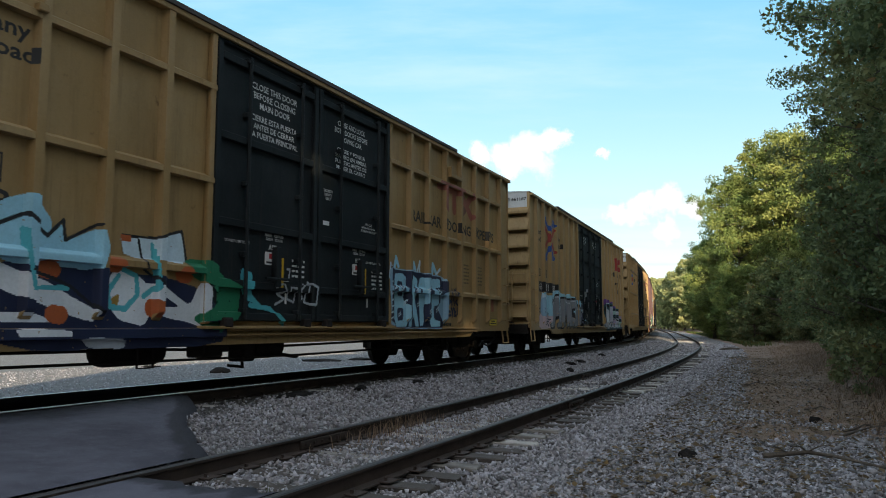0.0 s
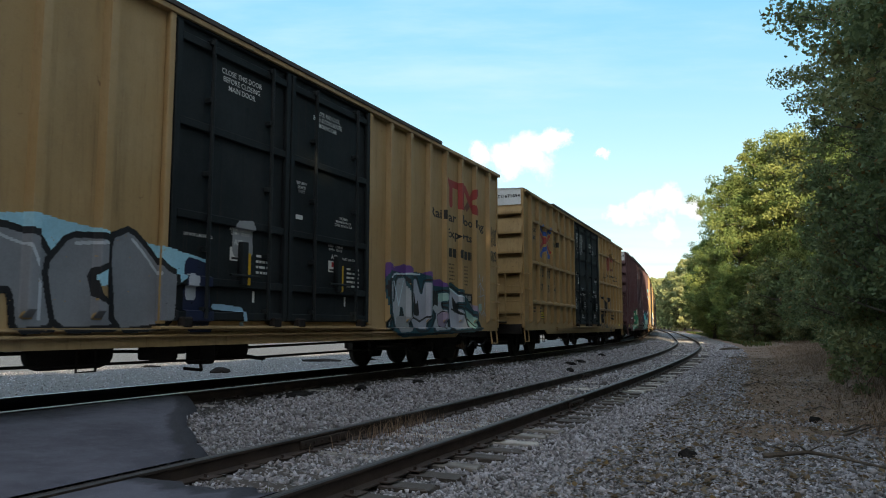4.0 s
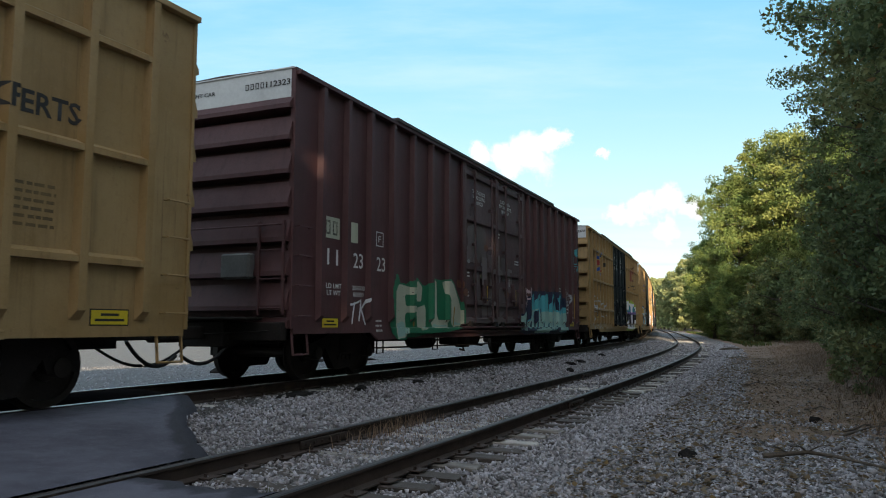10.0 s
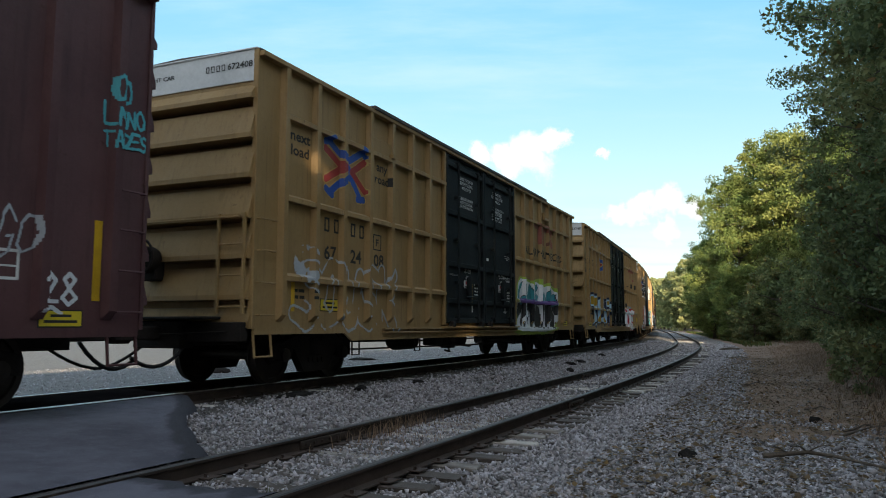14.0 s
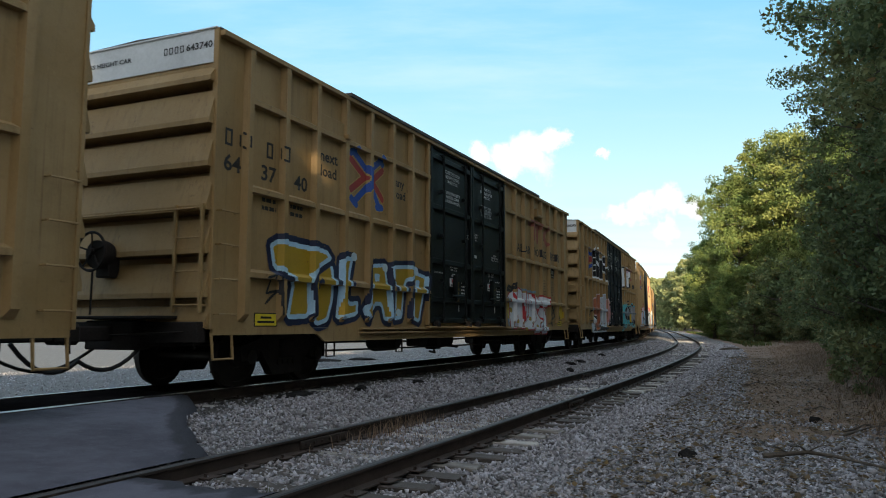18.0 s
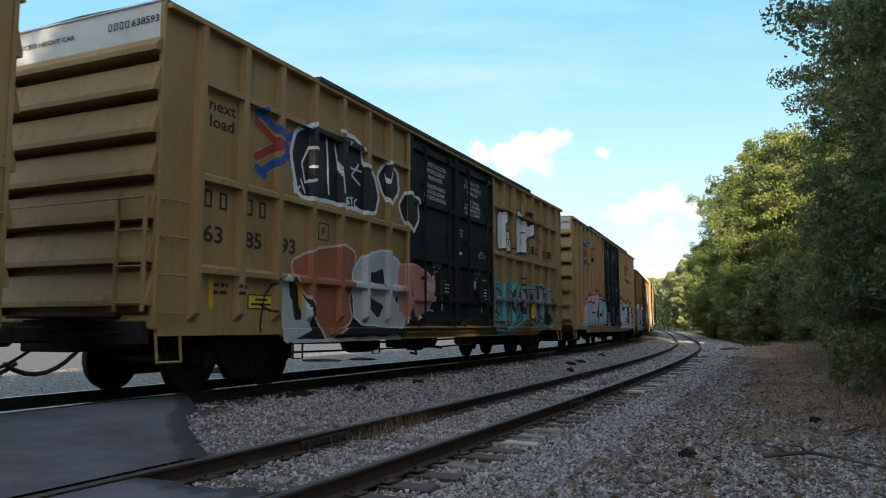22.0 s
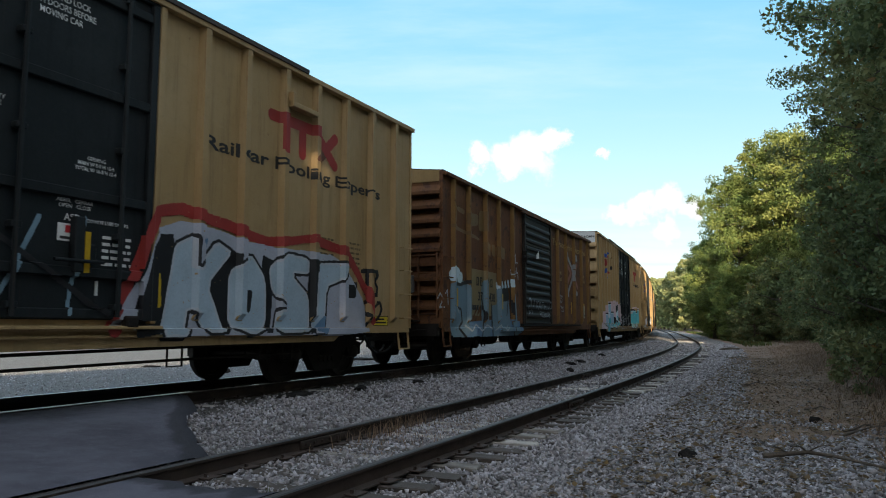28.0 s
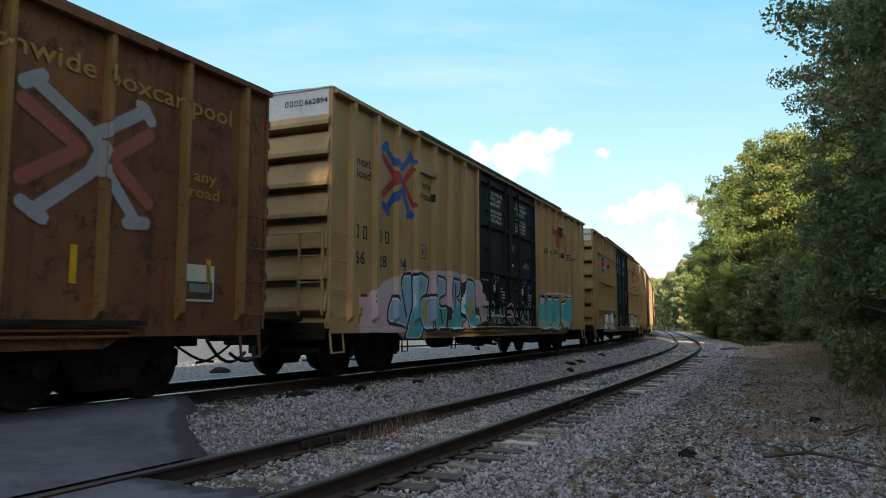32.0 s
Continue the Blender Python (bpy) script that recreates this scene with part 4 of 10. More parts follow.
car_at("L", 222.3, LONG, "weathered yellow boxcar with ribbed sides and black doors", "plug", M_YELLOW, M_DOOR, VERT)
car_at("M", 242.8, LONG, "weathered yellow boxcar with ribbed sides and black doors", "plug", M_YELLOW, M_DOOR, GRID)
car_at("N", 263.3, LONG, "weathered yellow boxcar with ribbed sides and black doors", "plug", M_PALE, M_DOOR, VERT)


# ---- lettering and spray paint on the cars ----
M_FAINT = plain("faded_brown_print", (0.13, 0.085, 0.035), 0.6, vary=0.3, scale=12)
PAINTS, COATS, LIFT = {}, {}, {"I": 0.012}


def spray(name, colour, rough=0.5):
    if name not in PAINTS:
        PAINTS[name] = plain(name + "_spray_paint", colour, rough, vary=0.16, scale=5)
    return PAINTS[name]


def colours(**named):
    for name, c in named.items():
        spray(name, c)


colours(navy=(0.012, 0.018, 0.05), black=(0.012, 0.012, 0.014), white=(0.66, 0.68, 0.70), sky=(0.30, 0.55, 0.66), pale=(0.52, 0.64, 0.70), orange=(0.42, 0.10, 0.03))
colours(grey=(0.20, 0.21, 0.23), silver=(0.36, 0.39, 0.42), pink=(0.50, 0.22, 0.20), rose=(0.55, 0.42, 0.45), purple=(0.12, 0.05, 0.22), teal=(0.02, 0.22, 0.26))
colours(aqua=(0.07, 0.38, 0.43), mint=(0.30, 0.47, 0.42), lime=(0.30, 0.42, 0.06), green=(0.015, 0.16, 0.08), cream=(0.46, 0.47, 0.36), gold=(0.38, 0.24, 0.02))
colours(ltblue=(0.36, 0.56, 0.70), red=(0.38, 0.02, 0.025), yellow=(0.55, 0.36, 0.02), logo_red=(0.30, 0.035, 0.03), logo_blue=(0.02, 0.075, 0.32), fade_red=(0.26, 0.075, 0.05))
colours(mauve=(0.30, 0.24, 0.33), deep=(0.012, 0.062, 0.085), stale=(0.165, 0.092, 0.030), worn_blue=(0.15, 0.235, 0.29), scuff=(0.105, 0.078, 0.080), khaki=(0.225, 0.165, 0.082))
colours(steel=(0.26, 0.27, 0.28), brown=(0.14, 0.055, 0.03), buff=(0.40, 0.28, 0.09), ochre=(0.30, 0.175, 0.035), patch=(0.15, 0.118, 0.122), coral=(0.34, 0.115, 0.06))
colours(chalky=(0.44, 0.47, 0.51), icy=(0.26, 0.42, 0.54), denim=(0.11, 0.20, 0.31), ghost=(0.36, 0.38, 0.44), frost=(0.36, 0.45, 0.52))

GLYPH = {}
GLYPH.update({
    "A": [[(0, 0), (0.38, 1), (0.62, 1), (1, 0)], [(0.2, 0.36), (0.8, 0.36)]],
    "B": [[(0.08, 0), (0.08, 1), (0.7, 1), (0.9, 0.78), (0.6, 0.52), (0.95, 0.26), (0.75, 0), (0.08, 0)], [(0.1, 0.52), (0.6, 0.52)]],
    "C": [[(0.95, 0.82), (0.55, 1), (0.1, 0.75), (0.08, 0.25), (0.5, 0), (0.95, 0.2)]],
    "D": [[(0.08, 0), (0.08, 1), (0.6, 1), (0.95, 0.6), (0.9, 0.25), (0.55, 0), (0.08, 0)]]})
GLYPH.update({
    "E": [[(0.95, 1), (0.1, 1), (0.05, 0), (0.95, 0)], [(0.1, 0.52), (0.75, 0.52)]],
    "F": [[(0.95, 1), (0.1, 1), (0.08, 0)], [(0.1, 0.52), (0.75, 0.55)]],
    "G": [[(0.95, 0.85), (0.6, 1), (0.15, 0.8), (0.05, 0.3), (0.4, 0), (0.9, 0.15), (0.92, 0.5), (0.55, 0.48)]],
    "H": [[(0.08, 0), (0.1, 1)], [(0.92, 0), (0.9, 1)], [(0.1, 0.5), (0.9, 0.55)]]})
GLYPH.update({
    "I": [[(0.5, 0), (0.5, 1)]],
    "K": [[(0.1, 0), (0.1, 1)], [(0.95, 1), (0.2, 0.48), (0.95, 0)]],
    "L": [[(0.15, 1), (0.08, 0), (0.95, 0.04)]],
    "M": [[(0, 0), (0.14, 1), (0.5, 0.35), (0.86, 1), (1, 0)]]})
GLYPH.update({
    "N": [[(0.05, 0), (0.1, 1), (0.85, 0.05), (0.95, 1)]],
    "O": [[(0.5, 1), (0.1, 0.78), (0.05, 0.3), (0.4, 0), (0.85, 0.15), (0.97, 0.6), (0.75, 0.95), (0.5, 1)]],
    "R": [[(0.08, 0), (0.08, 1), (0.7, 1), (0.92, 0.75), (0.65, 0.5), (0.1, 0.46)], [(0.5, 0.46), (0.98, 0)]],
    "S": [[(0.95, 0.85), (0.55, 1), (0.12, 0.8), (0.3, 0.55), (0.8, 0.42), (0.9, 0.15), (0.5, 0), (0.05, 0.14)]]})
GLYPH.update({
    "T": [[(0, 0.95), (1, 1)], [(0.5, 0.97), (0.48, 0)]],
    "U": [[(0.05, 1), (0.08, 0.25), (0.4, 0), (0.8, 0.12), (0.95, 1)]],
    "W": [[(0, 1), (0.2, 0), (0.5, 0.65), (0.8, 0), (1, 1)]],
    "Y": [[(0, 1), (0.5, 0.5), (1, 1)], [(0.5, 0.5), (0.45, 0)]]})


def segments_distance(U, Z, lines):
    """Distance in the plane to the nearest of several drawn lines."""
    best = np.full(U.shape, 9.0)
    for pts in lines:
        for (x0, y0), (x1, y1) in zip(pts[:-1], pts[1:]):
            dx, dy = x1 - x0, y1 - y0
            k = np.clip(((U - x0) * dx + (Z - y0) * dy) / (dx * dx + dy * dy + 1e-9), 0, 1)
            best = np.minimum(best, np.hypot(U - x0 - k * dx, Z - y0 - k * dy))
    return best


def letters(word, u0, u1, z0, z1, seed, slant=0.1, jitter=0.06, overlap=0.06):
    """Hand-drawn strokes of a run of letter shapes that fill a box."""
    r = random.Random(seed)
    step = (u1 - u0) / len(word)
    out = []
    for i, ch in enumerate(word):
        a, w = u0 + i * step - overlap * step, step * (1 + 2 * overlap) * 0.80
        zb, zt = z0 + r.uniform(0, 0.10) * (z1 - z0), z1 - r.uniform(0, 0.12) * (z1 - z0)
        a += 0.12 * step
        for pts in GLYPH[ch]:
            out.append([(a + w * (x + r.uniform(-jitter, jitter)) + slant * (zb + (zt - zb) * y - z0), zb + (zt - zb) * (y + r.uniform(-jitter, jitter) * 0.6)) for x, y in pts])
    return out


def wobble(U, Z, seed, amp=0.03):
    """Uneven hand: bends the plane a little."""
    r = np.random.default_rng(seed)
    a = np.zeros_like(U)
    b = np.zeros_like(U)
    for k in range(5):
        f = r.uniform(1.5, 9, 2)
        p = r.uniform(0, 6.28, 2)
        a += np.sin(U * f[0] + Z * f[1] + p[0]) * amp / (1 + 0.35 * k)
        b += np.sin(U * f[1] - Z * f[0] + p[1]) * amp / (1 + 0.35 * k)
    return U + a * 0.6, Z + b * 0.6


def patchy(U, Z, seed, scale=3.0):
    """A smooth random field, about -1 to 1."""
    r = np.random.default_rng(seed)
    a = np.zeros_like(U)
    for k in range(9):
        f = r.normal(size=2) * scale * (1 + 0.5 * k)
        a += np.sin(U * f[0] + Z * f[1] + r.uniform(0, 6.28)) / (1 + 0.45 * k)
    return a / 2.2


def relief(key, U, Z):
    """How far the car's side stands out from its plain sheet."""
    lay = LAYOUT[key]
    d0, d1 = lay["door"]
    top = lay.get("eave", 5.0)
    out = np.zeros_like(U)
    for x in lay["ribs"]:
        w = lay.get("wide", {}).get(x, RIB_W)
        k = np.clip((0.5 * w - np.abs(U - x)) / (0.19 * w), 0, 1) * np.clip((Z - 0.99) / 0.10, 0, 1) * (Z < top - 0.09)
        out = np.maximum(out, RIB * k)
    for z in lay.get("bars", []):
        k = np.clip((z + 0.065 - Z) / 0.052, 0, 1) * (Z > z - 0.064)
        out = np.where((U < d0) & (U > lay["ribs"][0]) | (U > d1) & (U < lay["ribs"][-1]), np.maximum(out, BAR * k), out)
    door = (U > d0 - 0.1) & (U < d1 + 0.1) & (Z > 0.98)
    if lay is RBX:
        out = np.where(door, 0.108, out)
    else:
        mid = (d0 + d1) / 2
        base = np.where(door, 0.022, 0)
        for a, b in ((d0 + 0.02, mid - 0.015), (mid + 0.015, d1 - 0.02)):
            for x in (a, b - 0.10):
                base = np.where((U > x - 0.02) & (U < x + 0.12) & door, 0.094, base)
            for z in (1.0, 1.45, 2.30, 3.50, 4.62):
                base = np.where((U > a) & (U < b) & (Z > z - 0.01) & (Z < z + 0.12), np.maximum(base, 0.084), base)
        base = np.where(door & ((U < d0) | (U > d1)), 0.088, base)
        out = np.where(door, base, out)
    sill = Z < 0.892
    out = np.where(sill, 0.017, out)
    out = np.where(sill & (Z > 0.78) & (U > 3.85), 0.087, out)
    return out


def mural(key, u0, u1, z0, z1, picture, palette, name="graffiti", label="", cell=0.0125):
    """Paint on a car's side as thin flat patches on sheet, ribs and doors. picture(U, Z) gives the paint's number, 0 for none."""
    car = TRAIN[key][0]
    COATS[key] = COATS.get(key, 0) + 1
    us, zs = np.arange(u0, u1, cell), np.arange(z0, z1, cell)
    U, Z = np.meshgrid(us + cell / 2, zs + cell / 2)
    ink = picture(U, Z).astype(int)
    ue, ze = np.append(us, us[-1] + cell), np.append(zs, zs[-1] + cell)
    out = np.round(relief(key, *np.meshgrid(ue, ze)), 4)
    flat = out[:, 1:] == out[:, :-1]
    flat = flat[1:] & flat[:-1]
    v, f, mi = [], [], []
    over = HALF + 0.005 + 0.0015 * COATS[key]
    for i in range(len(zs)):
        row = ink[i]
        cut = np.flatnonzero((np.diff(row) != 0) | ~flat[i, 1:] | ~flat[i, :-1]) + 1
        ends = [0, *cut.tolist(), len(us)]
        for a, b in zip(ends[:-1], ends[1:]):
            if row[a]:
                k = len(v)
                v += [(ue[a], -over - out[i, a], ze[i]), (ue[b], -over - out[i, b], ze[i]), (ue[b], -over - out[i + 1, b], ze[i + 1]), (ue[a], -over - out[i + 1, a], ze[i + 1])]
                f.append((k, k + 1, k + 2, k + 3))
                mi.append(row[a] - 1)
    if not f:
        return
    me = mesh_of(name, v, f)
    for p in palette:
        me.materials.append(PAINTS[p])
    me.polygons.foreach_set("material_index", mi)
    return tagged(part(name, me, car, label), label, kind="stuff")


TEXTS = {}
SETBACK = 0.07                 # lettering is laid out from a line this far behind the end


def text_mesh(body, mat):
    """Lettering as a flat mesh in a unit-high box, cached."""
    k = (body, mat.name)
    if k not in TEXTS:
        cu = bpy.data.curves.new("wording", "FONT")
        cu.body, cu.resolution_u, cu.fill_mode, cu.align_x = body, 2, "FRONT", "CENTER" if "\n" in body else "LEFT"
        cu.offset = 0.022 if mat is M_INK else 0.008
        ob = bpy.data.objects.new("wording", cu)
        scene.collection.objects.link(ob)
        me = bpy.data.meshes.new_from_object(ob)
        bpy.data.objects.remove(ob)
        co = np.array([v.co[:] for v in me.vertices])
        lo, hi = co.min(0), co.max(0)
        TEXTS[k] = (me, lo, hi)
    return TEXTS[k]


def wording(key, body, u0, u1, z0, z1, mat, label="", lift=0.0):
    """Words on a car's side in the box u0..u1, z0..z1; where they cross ribs they lie on the ribs."""
    me, lo, hi = text_mesh(body, mat)
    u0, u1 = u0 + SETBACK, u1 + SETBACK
    bm = bmesh.new()
    bm.from_mesh(me)
    for v in bm.verts:
        v.co = Vector((u0 + (v.co.x - lo[0]) / (hi[0] - lo[0]) * (u1 - u0), 0, z0 + (v.co.y - lo[1]) / (hi[1] - lo[1]) * (z1 - z0)))
    lay = LAYOUT[key]
    cuts = [x + e for x in lay["ribs"] for e in (-RIB_W * 0.5, -RIB_W * 0.31, RIB_W * 0.31, RIB_W * 0.5) if u0 < x + e < u1]
    for x in cuts:
        bmesh.ops.bisect_plane(bm, geom=bm.verts[:] + bm.edges[:] + bm.faces[:], plane_co=(x, 0, 0), plane_no=(1, 0, 0))
    if lay["door"][0] < (u0 + u1) / 2 < lay["door"][1]:
        d = np.full(len(bm.verts), float(relief(key, np.array([(u0 + u1) / 2]), np.array([(z0 + z1) / 2]))[0]))
    else:
        d = relief(key, np.array([v.co.x for v in bm.verts]), np.array([v.co.z for v in bm.verts]))
    for v, e in zip(bm.verts, d):
        v.co.y = -HALF - e - 0.004 - LIFT.get(key, 0.0) - lift
    out = bpy.data.meshes.new("wording")
    bm.to_mesh(out)
    bm.free()
    out.materials.clear()
    out.materials.append(mat)
    return tagged(part("wording", out, TRAIN[key][0], label), label, kind="stuff")


def bars(key, blocks, paint, name="small_print"):
    """Illegible print: broken bars. blocks: (u0, u1, z, height, pieces)."""
    r = random.Random(len(blocks) * 7 + ord(key))
    v, f = [], []
    for u0, u1, z, h, n in blocks:
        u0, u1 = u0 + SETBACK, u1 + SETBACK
        x = u0
        while x < u1 - 0.01:
            w = min(r.uniform(0.5, 1.5) * (u1 - u0) / n, u1 - x)
            d = float(relief(key, np.array([x + w / 2]), np.array([z]))[0])
            k = len(v)
            y = -HALF - d - 0.0035 - LIFT.get(key, 0.0)
            v += [(x, y, z), (x + w * 0.8, y, z), (x + w * 0.8, y, z + h), (x, y, z + h)]
            f.append((k, k + 1, k + 2, k + 3))
            x += w
    return tagged(part(name, mesh_of(name, v, f, paint), TRAIN[key][0]), kind="stuff")


def plate(key, u0, u1, z0, z1, mat, name, label="", lift=0.0):
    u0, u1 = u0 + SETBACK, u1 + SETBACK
    d = float(relief(key, np.array([(u0 + u1) / 2]), np.array([(z0 + z1) / 2]))[0])
    y = -HALF - d
    return part(name, Shape().box(u0, u1, y - 0.004 - LIFT.get(key, 0.0) - lift, y + 0.002, z0, z1).mesh(name, mat), TRAIN[key][0], label)


def notice(key, u0, u1, z0, z1):
    """A yellow notice with a black rim and two lines of print too small to read."""
    plate(key, u0 - 0.015, u1 + 0.015, z0 - 0.015, z1 + 0.015, M_INK, "notice_rim")
    plate(key, u0, u1, z0, z1, M_SIGN, "notice", "yellow notice plate", 0.003)
    for z, a, b in ((0.60, 0.25, 0.75), (0.22, 0.10, 0.90)):
        plate(key, u0 + (u1 - u0) * a, u0 + (u1 - u0) * b, z0 + (z1 - z0) * z, z0 + (z1 - z0) * (z + 0.18), M_INK, "notice_line", "", 0.005)


def end_number(key, number):
    """The car's number and a line of print on the white top of its leading end."""
    def put(body, y0, y1, z0, z1, name):
        me, lo, hi = text_mesh(body, M_INK)
        co = [(-0.03, y0 + (v.co.x - lo[0]) / (hi[0] - lo[0]) * (y1 - y0), z0 + (v.co.y - lo[1]) / (hi[1] - lo[1]) * (z1 - z0)) for v in me.vertices]
        part(name, mesh_of(name, co, [tuple(p.vertices) for p in me.polygons], M_INK), TRAIN[key][0])
    put(number, -0.95, -1.42, 4.745, 4.845, "wording")
    put("EXCESS HEIGHT CAR", 1.20, 0.08, 4.74, 4.81, "wording")
    v, f = [], []
    for a in (-0.54, -0.64, -0.74, -0.84):
        for y0, y1, z0, z1 in ((0, -0.065, 4.83, 4.845), (0, -0.065, 4.745, 4.76), (0, -0.014, 4.76, 4.83), (-0.051, -0.065, 4.76, 4.83)):
            k = len(v)
            v += [(-0.03, a + y0, z0), (-0.03, a + y1, z0), (-0.03, a + y1, z1), (-0.03, a + y0, z1)]
            f.append((k, k + 1, k + 2, k + 3))
    part("mark", mesh_of("mark", v, f, M_INK), TRAIN[key][0])


def cross_logo(key, u0, u1, z0, z1, blue="logo_blue", red="logo_red", mid="buff"):
    """Two bent arrows that meet in the middle: blue bands with arrow heads, red bands inside them."""
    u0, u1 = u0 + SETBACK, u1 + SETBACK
    def at(x, y):
        return u0 + (u1 - u0) * x, z0 + (z1 - z0) * y
    w = min(z1 - z0, 1.0) * 0.076
    b = [[at(0.04, 1.05), at(0.46, 0.76), at(0.57, 0.61), at(0.49, 0.40), at(0.08, 0.0)], [at(0.51, 0.73), at(0.64, 0.83), at(0.95, 1.08)], [at(0.56, 0.44), at(0.64, 0.41), at(0.90, 0.03)],
         [at(-0.02, 1.0), at(0.10, 1.09)], [at(0.0, 0.06), at(0.15, -0.04)], [at(0.90, 1.12), at(1.0, 1.0)], [at(0.82, 0.02), at(0.98, 0.04)]]
    q = [[at(-0.02, 0.86), at(0.41, 0.58), at(-0.01, 0.25)], [at(0.99, 0.86), at(0.65, 0.56), at(1.0, 0.23)]]
    def pic(U, Z):
        db, dq = segments_distance(U, Z, b), segments_distance(U, Z, q)
        out = np.where((dq < w * 1.25) | (db < w * 1.25), 3, 0)
        out = np.where(db < w, 1, out)
        return np.where(dq < w, 2, out)
    mural(key, u0 - 0.12, u1 + 0.12, z0 - 0.14, z1 + 0.2, pic, [blue, red, mid], "emblem", cell=0.012)


def bar_logo(key, u0, u1, z0, z1, red="fade_red", dark="brown"):
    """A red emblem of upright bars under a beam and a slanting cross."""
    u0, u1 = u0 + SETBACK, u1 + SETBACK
    def at(x, y):
        return u0 + (u1 - u0) * x, z0 + (z1 - z0) * y
    w = (u1 - u0) * 0.052
    lines = [[at(0.0, 0.93), at(0.64, 0.93)], [at(0.17, 0.9), at(0.17, 0.08)], [at(0.45, 0.9), at(0.45, 0.08)]]
    cross = [[at(0.66, 0.93), at(0.98, 0.06)], [at(0.98, 0.93), at(0.86, 0.58)]]
    dark_l = [[at(0.64, 0.06), at(0.80, 0.46)], [at(0.72, 0.06), at(0.82, 0.30)]]
    def pic(U, Z):
        a, b, c = (segments_distance(U, Z, k) for k in (lines, cross, dark_l))
        return np.where(np.minimum(a, b) < w, 1, np.where(c < w * 0.5, 2, 0))
    mural(key, u0 - 0.1, u1 + 0.1, z0 - 0.08, z1 + 0.08, pic, [red, dark], "emblem", cell=0.012)


def mark_blocks(key, u0, z0, h, n, gap_after=2, step=0.30, extra=0.25):
    """A company's reporting mark as plain open blocks."""
    x, w = u0, h * 0.62
    for i in range(n):
        for a, b, c, d in ((0, w, h - 0.035, h), (0, w, 0, 0.035), (0, 0.035, 0.035, h - 0.035), (w - 0.035, w, 0.035, h - 0.035)):
            plate(key, x + a, x + b, z0 + c, z0 + d, M_INK, "mark")
        x += step * h / 0.24
        if i + 1 == gap_after:
            x += extra


def door_print(key, spanish=True):
    """Stencilled warnings and gauges on a pair of plug doors."""
    d0, d1 = LAYOUT[key]["door"]
    s = d0 - 6.62
    if key == "C":
        wording(key, "CERRAR Y BLOQUEAR\nAMBAS PUERTAS ANTES\nDE MOVER EL CARRO\nCLOSE AND LOCK\nBOTH DOORS BEFORE\nMOVING CAR", 7.18, 8.42, 3.72, 4.52, M_CHALK)
        bars(key, [(9.7, 10.4, 4.28 - 0.1 * k, 0.05, 8) for k in range(2)], M_CHALK)
    else:
        k = 0.78 if key in "FBHE" else 1.0
        wording(key, "CLOSE THIS DOOR\nBEFORE CLOSING\nMAIN DOOR", 7.9 - 0.55 * k + s, 7.9 + 0.55 * k + s, 4.50 - 0.38 * k, 4.50, M_CHALK)
        wording(key, "CLOSE AND LOCK\nBOTH DOORS BEFORE\nMOVING CAR", 10.1 - 0.55 * k + s, 10.1 + 0.55 * k + s, 4.50 - 0.36 * k, 4.50, M_CHALK)
        if spanish:
            wording(key, "CIERRE ESTA PUERTA\nANTES DE CERRAR\nLA PUERTA PRINCIPAL", 7.9 - 0.58 * k + s, 7.9 + 0.58 * k + s, 4.02 - 0.34 * k, 4.02, M_CHALK)
            wording(key, "CIERRE Y PONGA\nSEGURO EN AMBAS\nPUERTAS ANTES DE\nMOVER EL CARRO", 10.1 - 0.52 * k + s, 10.1 + 0.52 * k + s, 4.02 - 0.38 * k, 4.02, M_CHALK)
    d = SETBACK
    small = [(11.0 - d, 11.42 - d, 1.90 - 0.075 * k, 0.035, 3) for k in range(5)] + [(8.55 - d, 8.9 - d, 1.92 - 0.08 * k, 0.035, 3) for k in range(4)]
    bars(key, small, M_CHALK)
    if key in "CE":
        wording(key, "OPENING MAIN W 8-0 H 12-4\nTOTAL W 16-0 H 12-4", 9.85, 10.68, 3.94, 4.09, M_CHALK)
        wording(key, "ABRIR ESTA PUERTA\nPRIMERO", 10.60, 11.36, 2.13, 2.26, M_CHALK, lift=0.012)
        wording(key, "SEAL\nCANDADO", 10.58, 10.95, 1.28, 1.41, M_CHALK)
    else:
        wording(key, "SECURITY\nDEVICE\nONLY", 9.24 + s, 9.52 + s, 3.04, 3.22, M_CHALK)
        wording(key, "OPENING\nMAIN W 8-0 H 12-4\nTOTAL W 16-0 H 12-4", 10.53, 11.08, 2.63, 2.80, M_CHALK)
    if key != "C":
        wording(key, "DO NOT LUBE DOORS", 6.86 + s, 7.38 + s, 2.09, 2.13, M_CHALK)
    wording(key, "DO NOT LUBE DOORS\nROLLERS LUBED\nDATE", 10.70, 11.26, 2.73, 2.86, M_CHALK) if key in "CE" else wording(key, "DO NOT LUBE DOORS", 10.72, 11.28, 2.06, 2.10, M_CHALK)
    rise = 0.12 if key == "C" else 0.0
    for a in ((7.58, 10.02) if key == "C" else (7.72, 10.16)):
        wording(key, "ABRIR   CERRAR\nOPEN   CLOSE", a - 0.02 + s, a + 0.44 + s, 2.19 + rise, 2.29 + rise, M_CHALK, lift=0.012)
        wording(key, "ASD", a + 0.08 + s, a + 0.28 + s, 2.05 + rise * 0.5, 2.13 + rise * 0.5, M_CHALK, lift=0.012)
        plate(key, a + 0.02 + s, a + 0.20 + s, 1.83, 2.02, M_CHALK, "sticker")
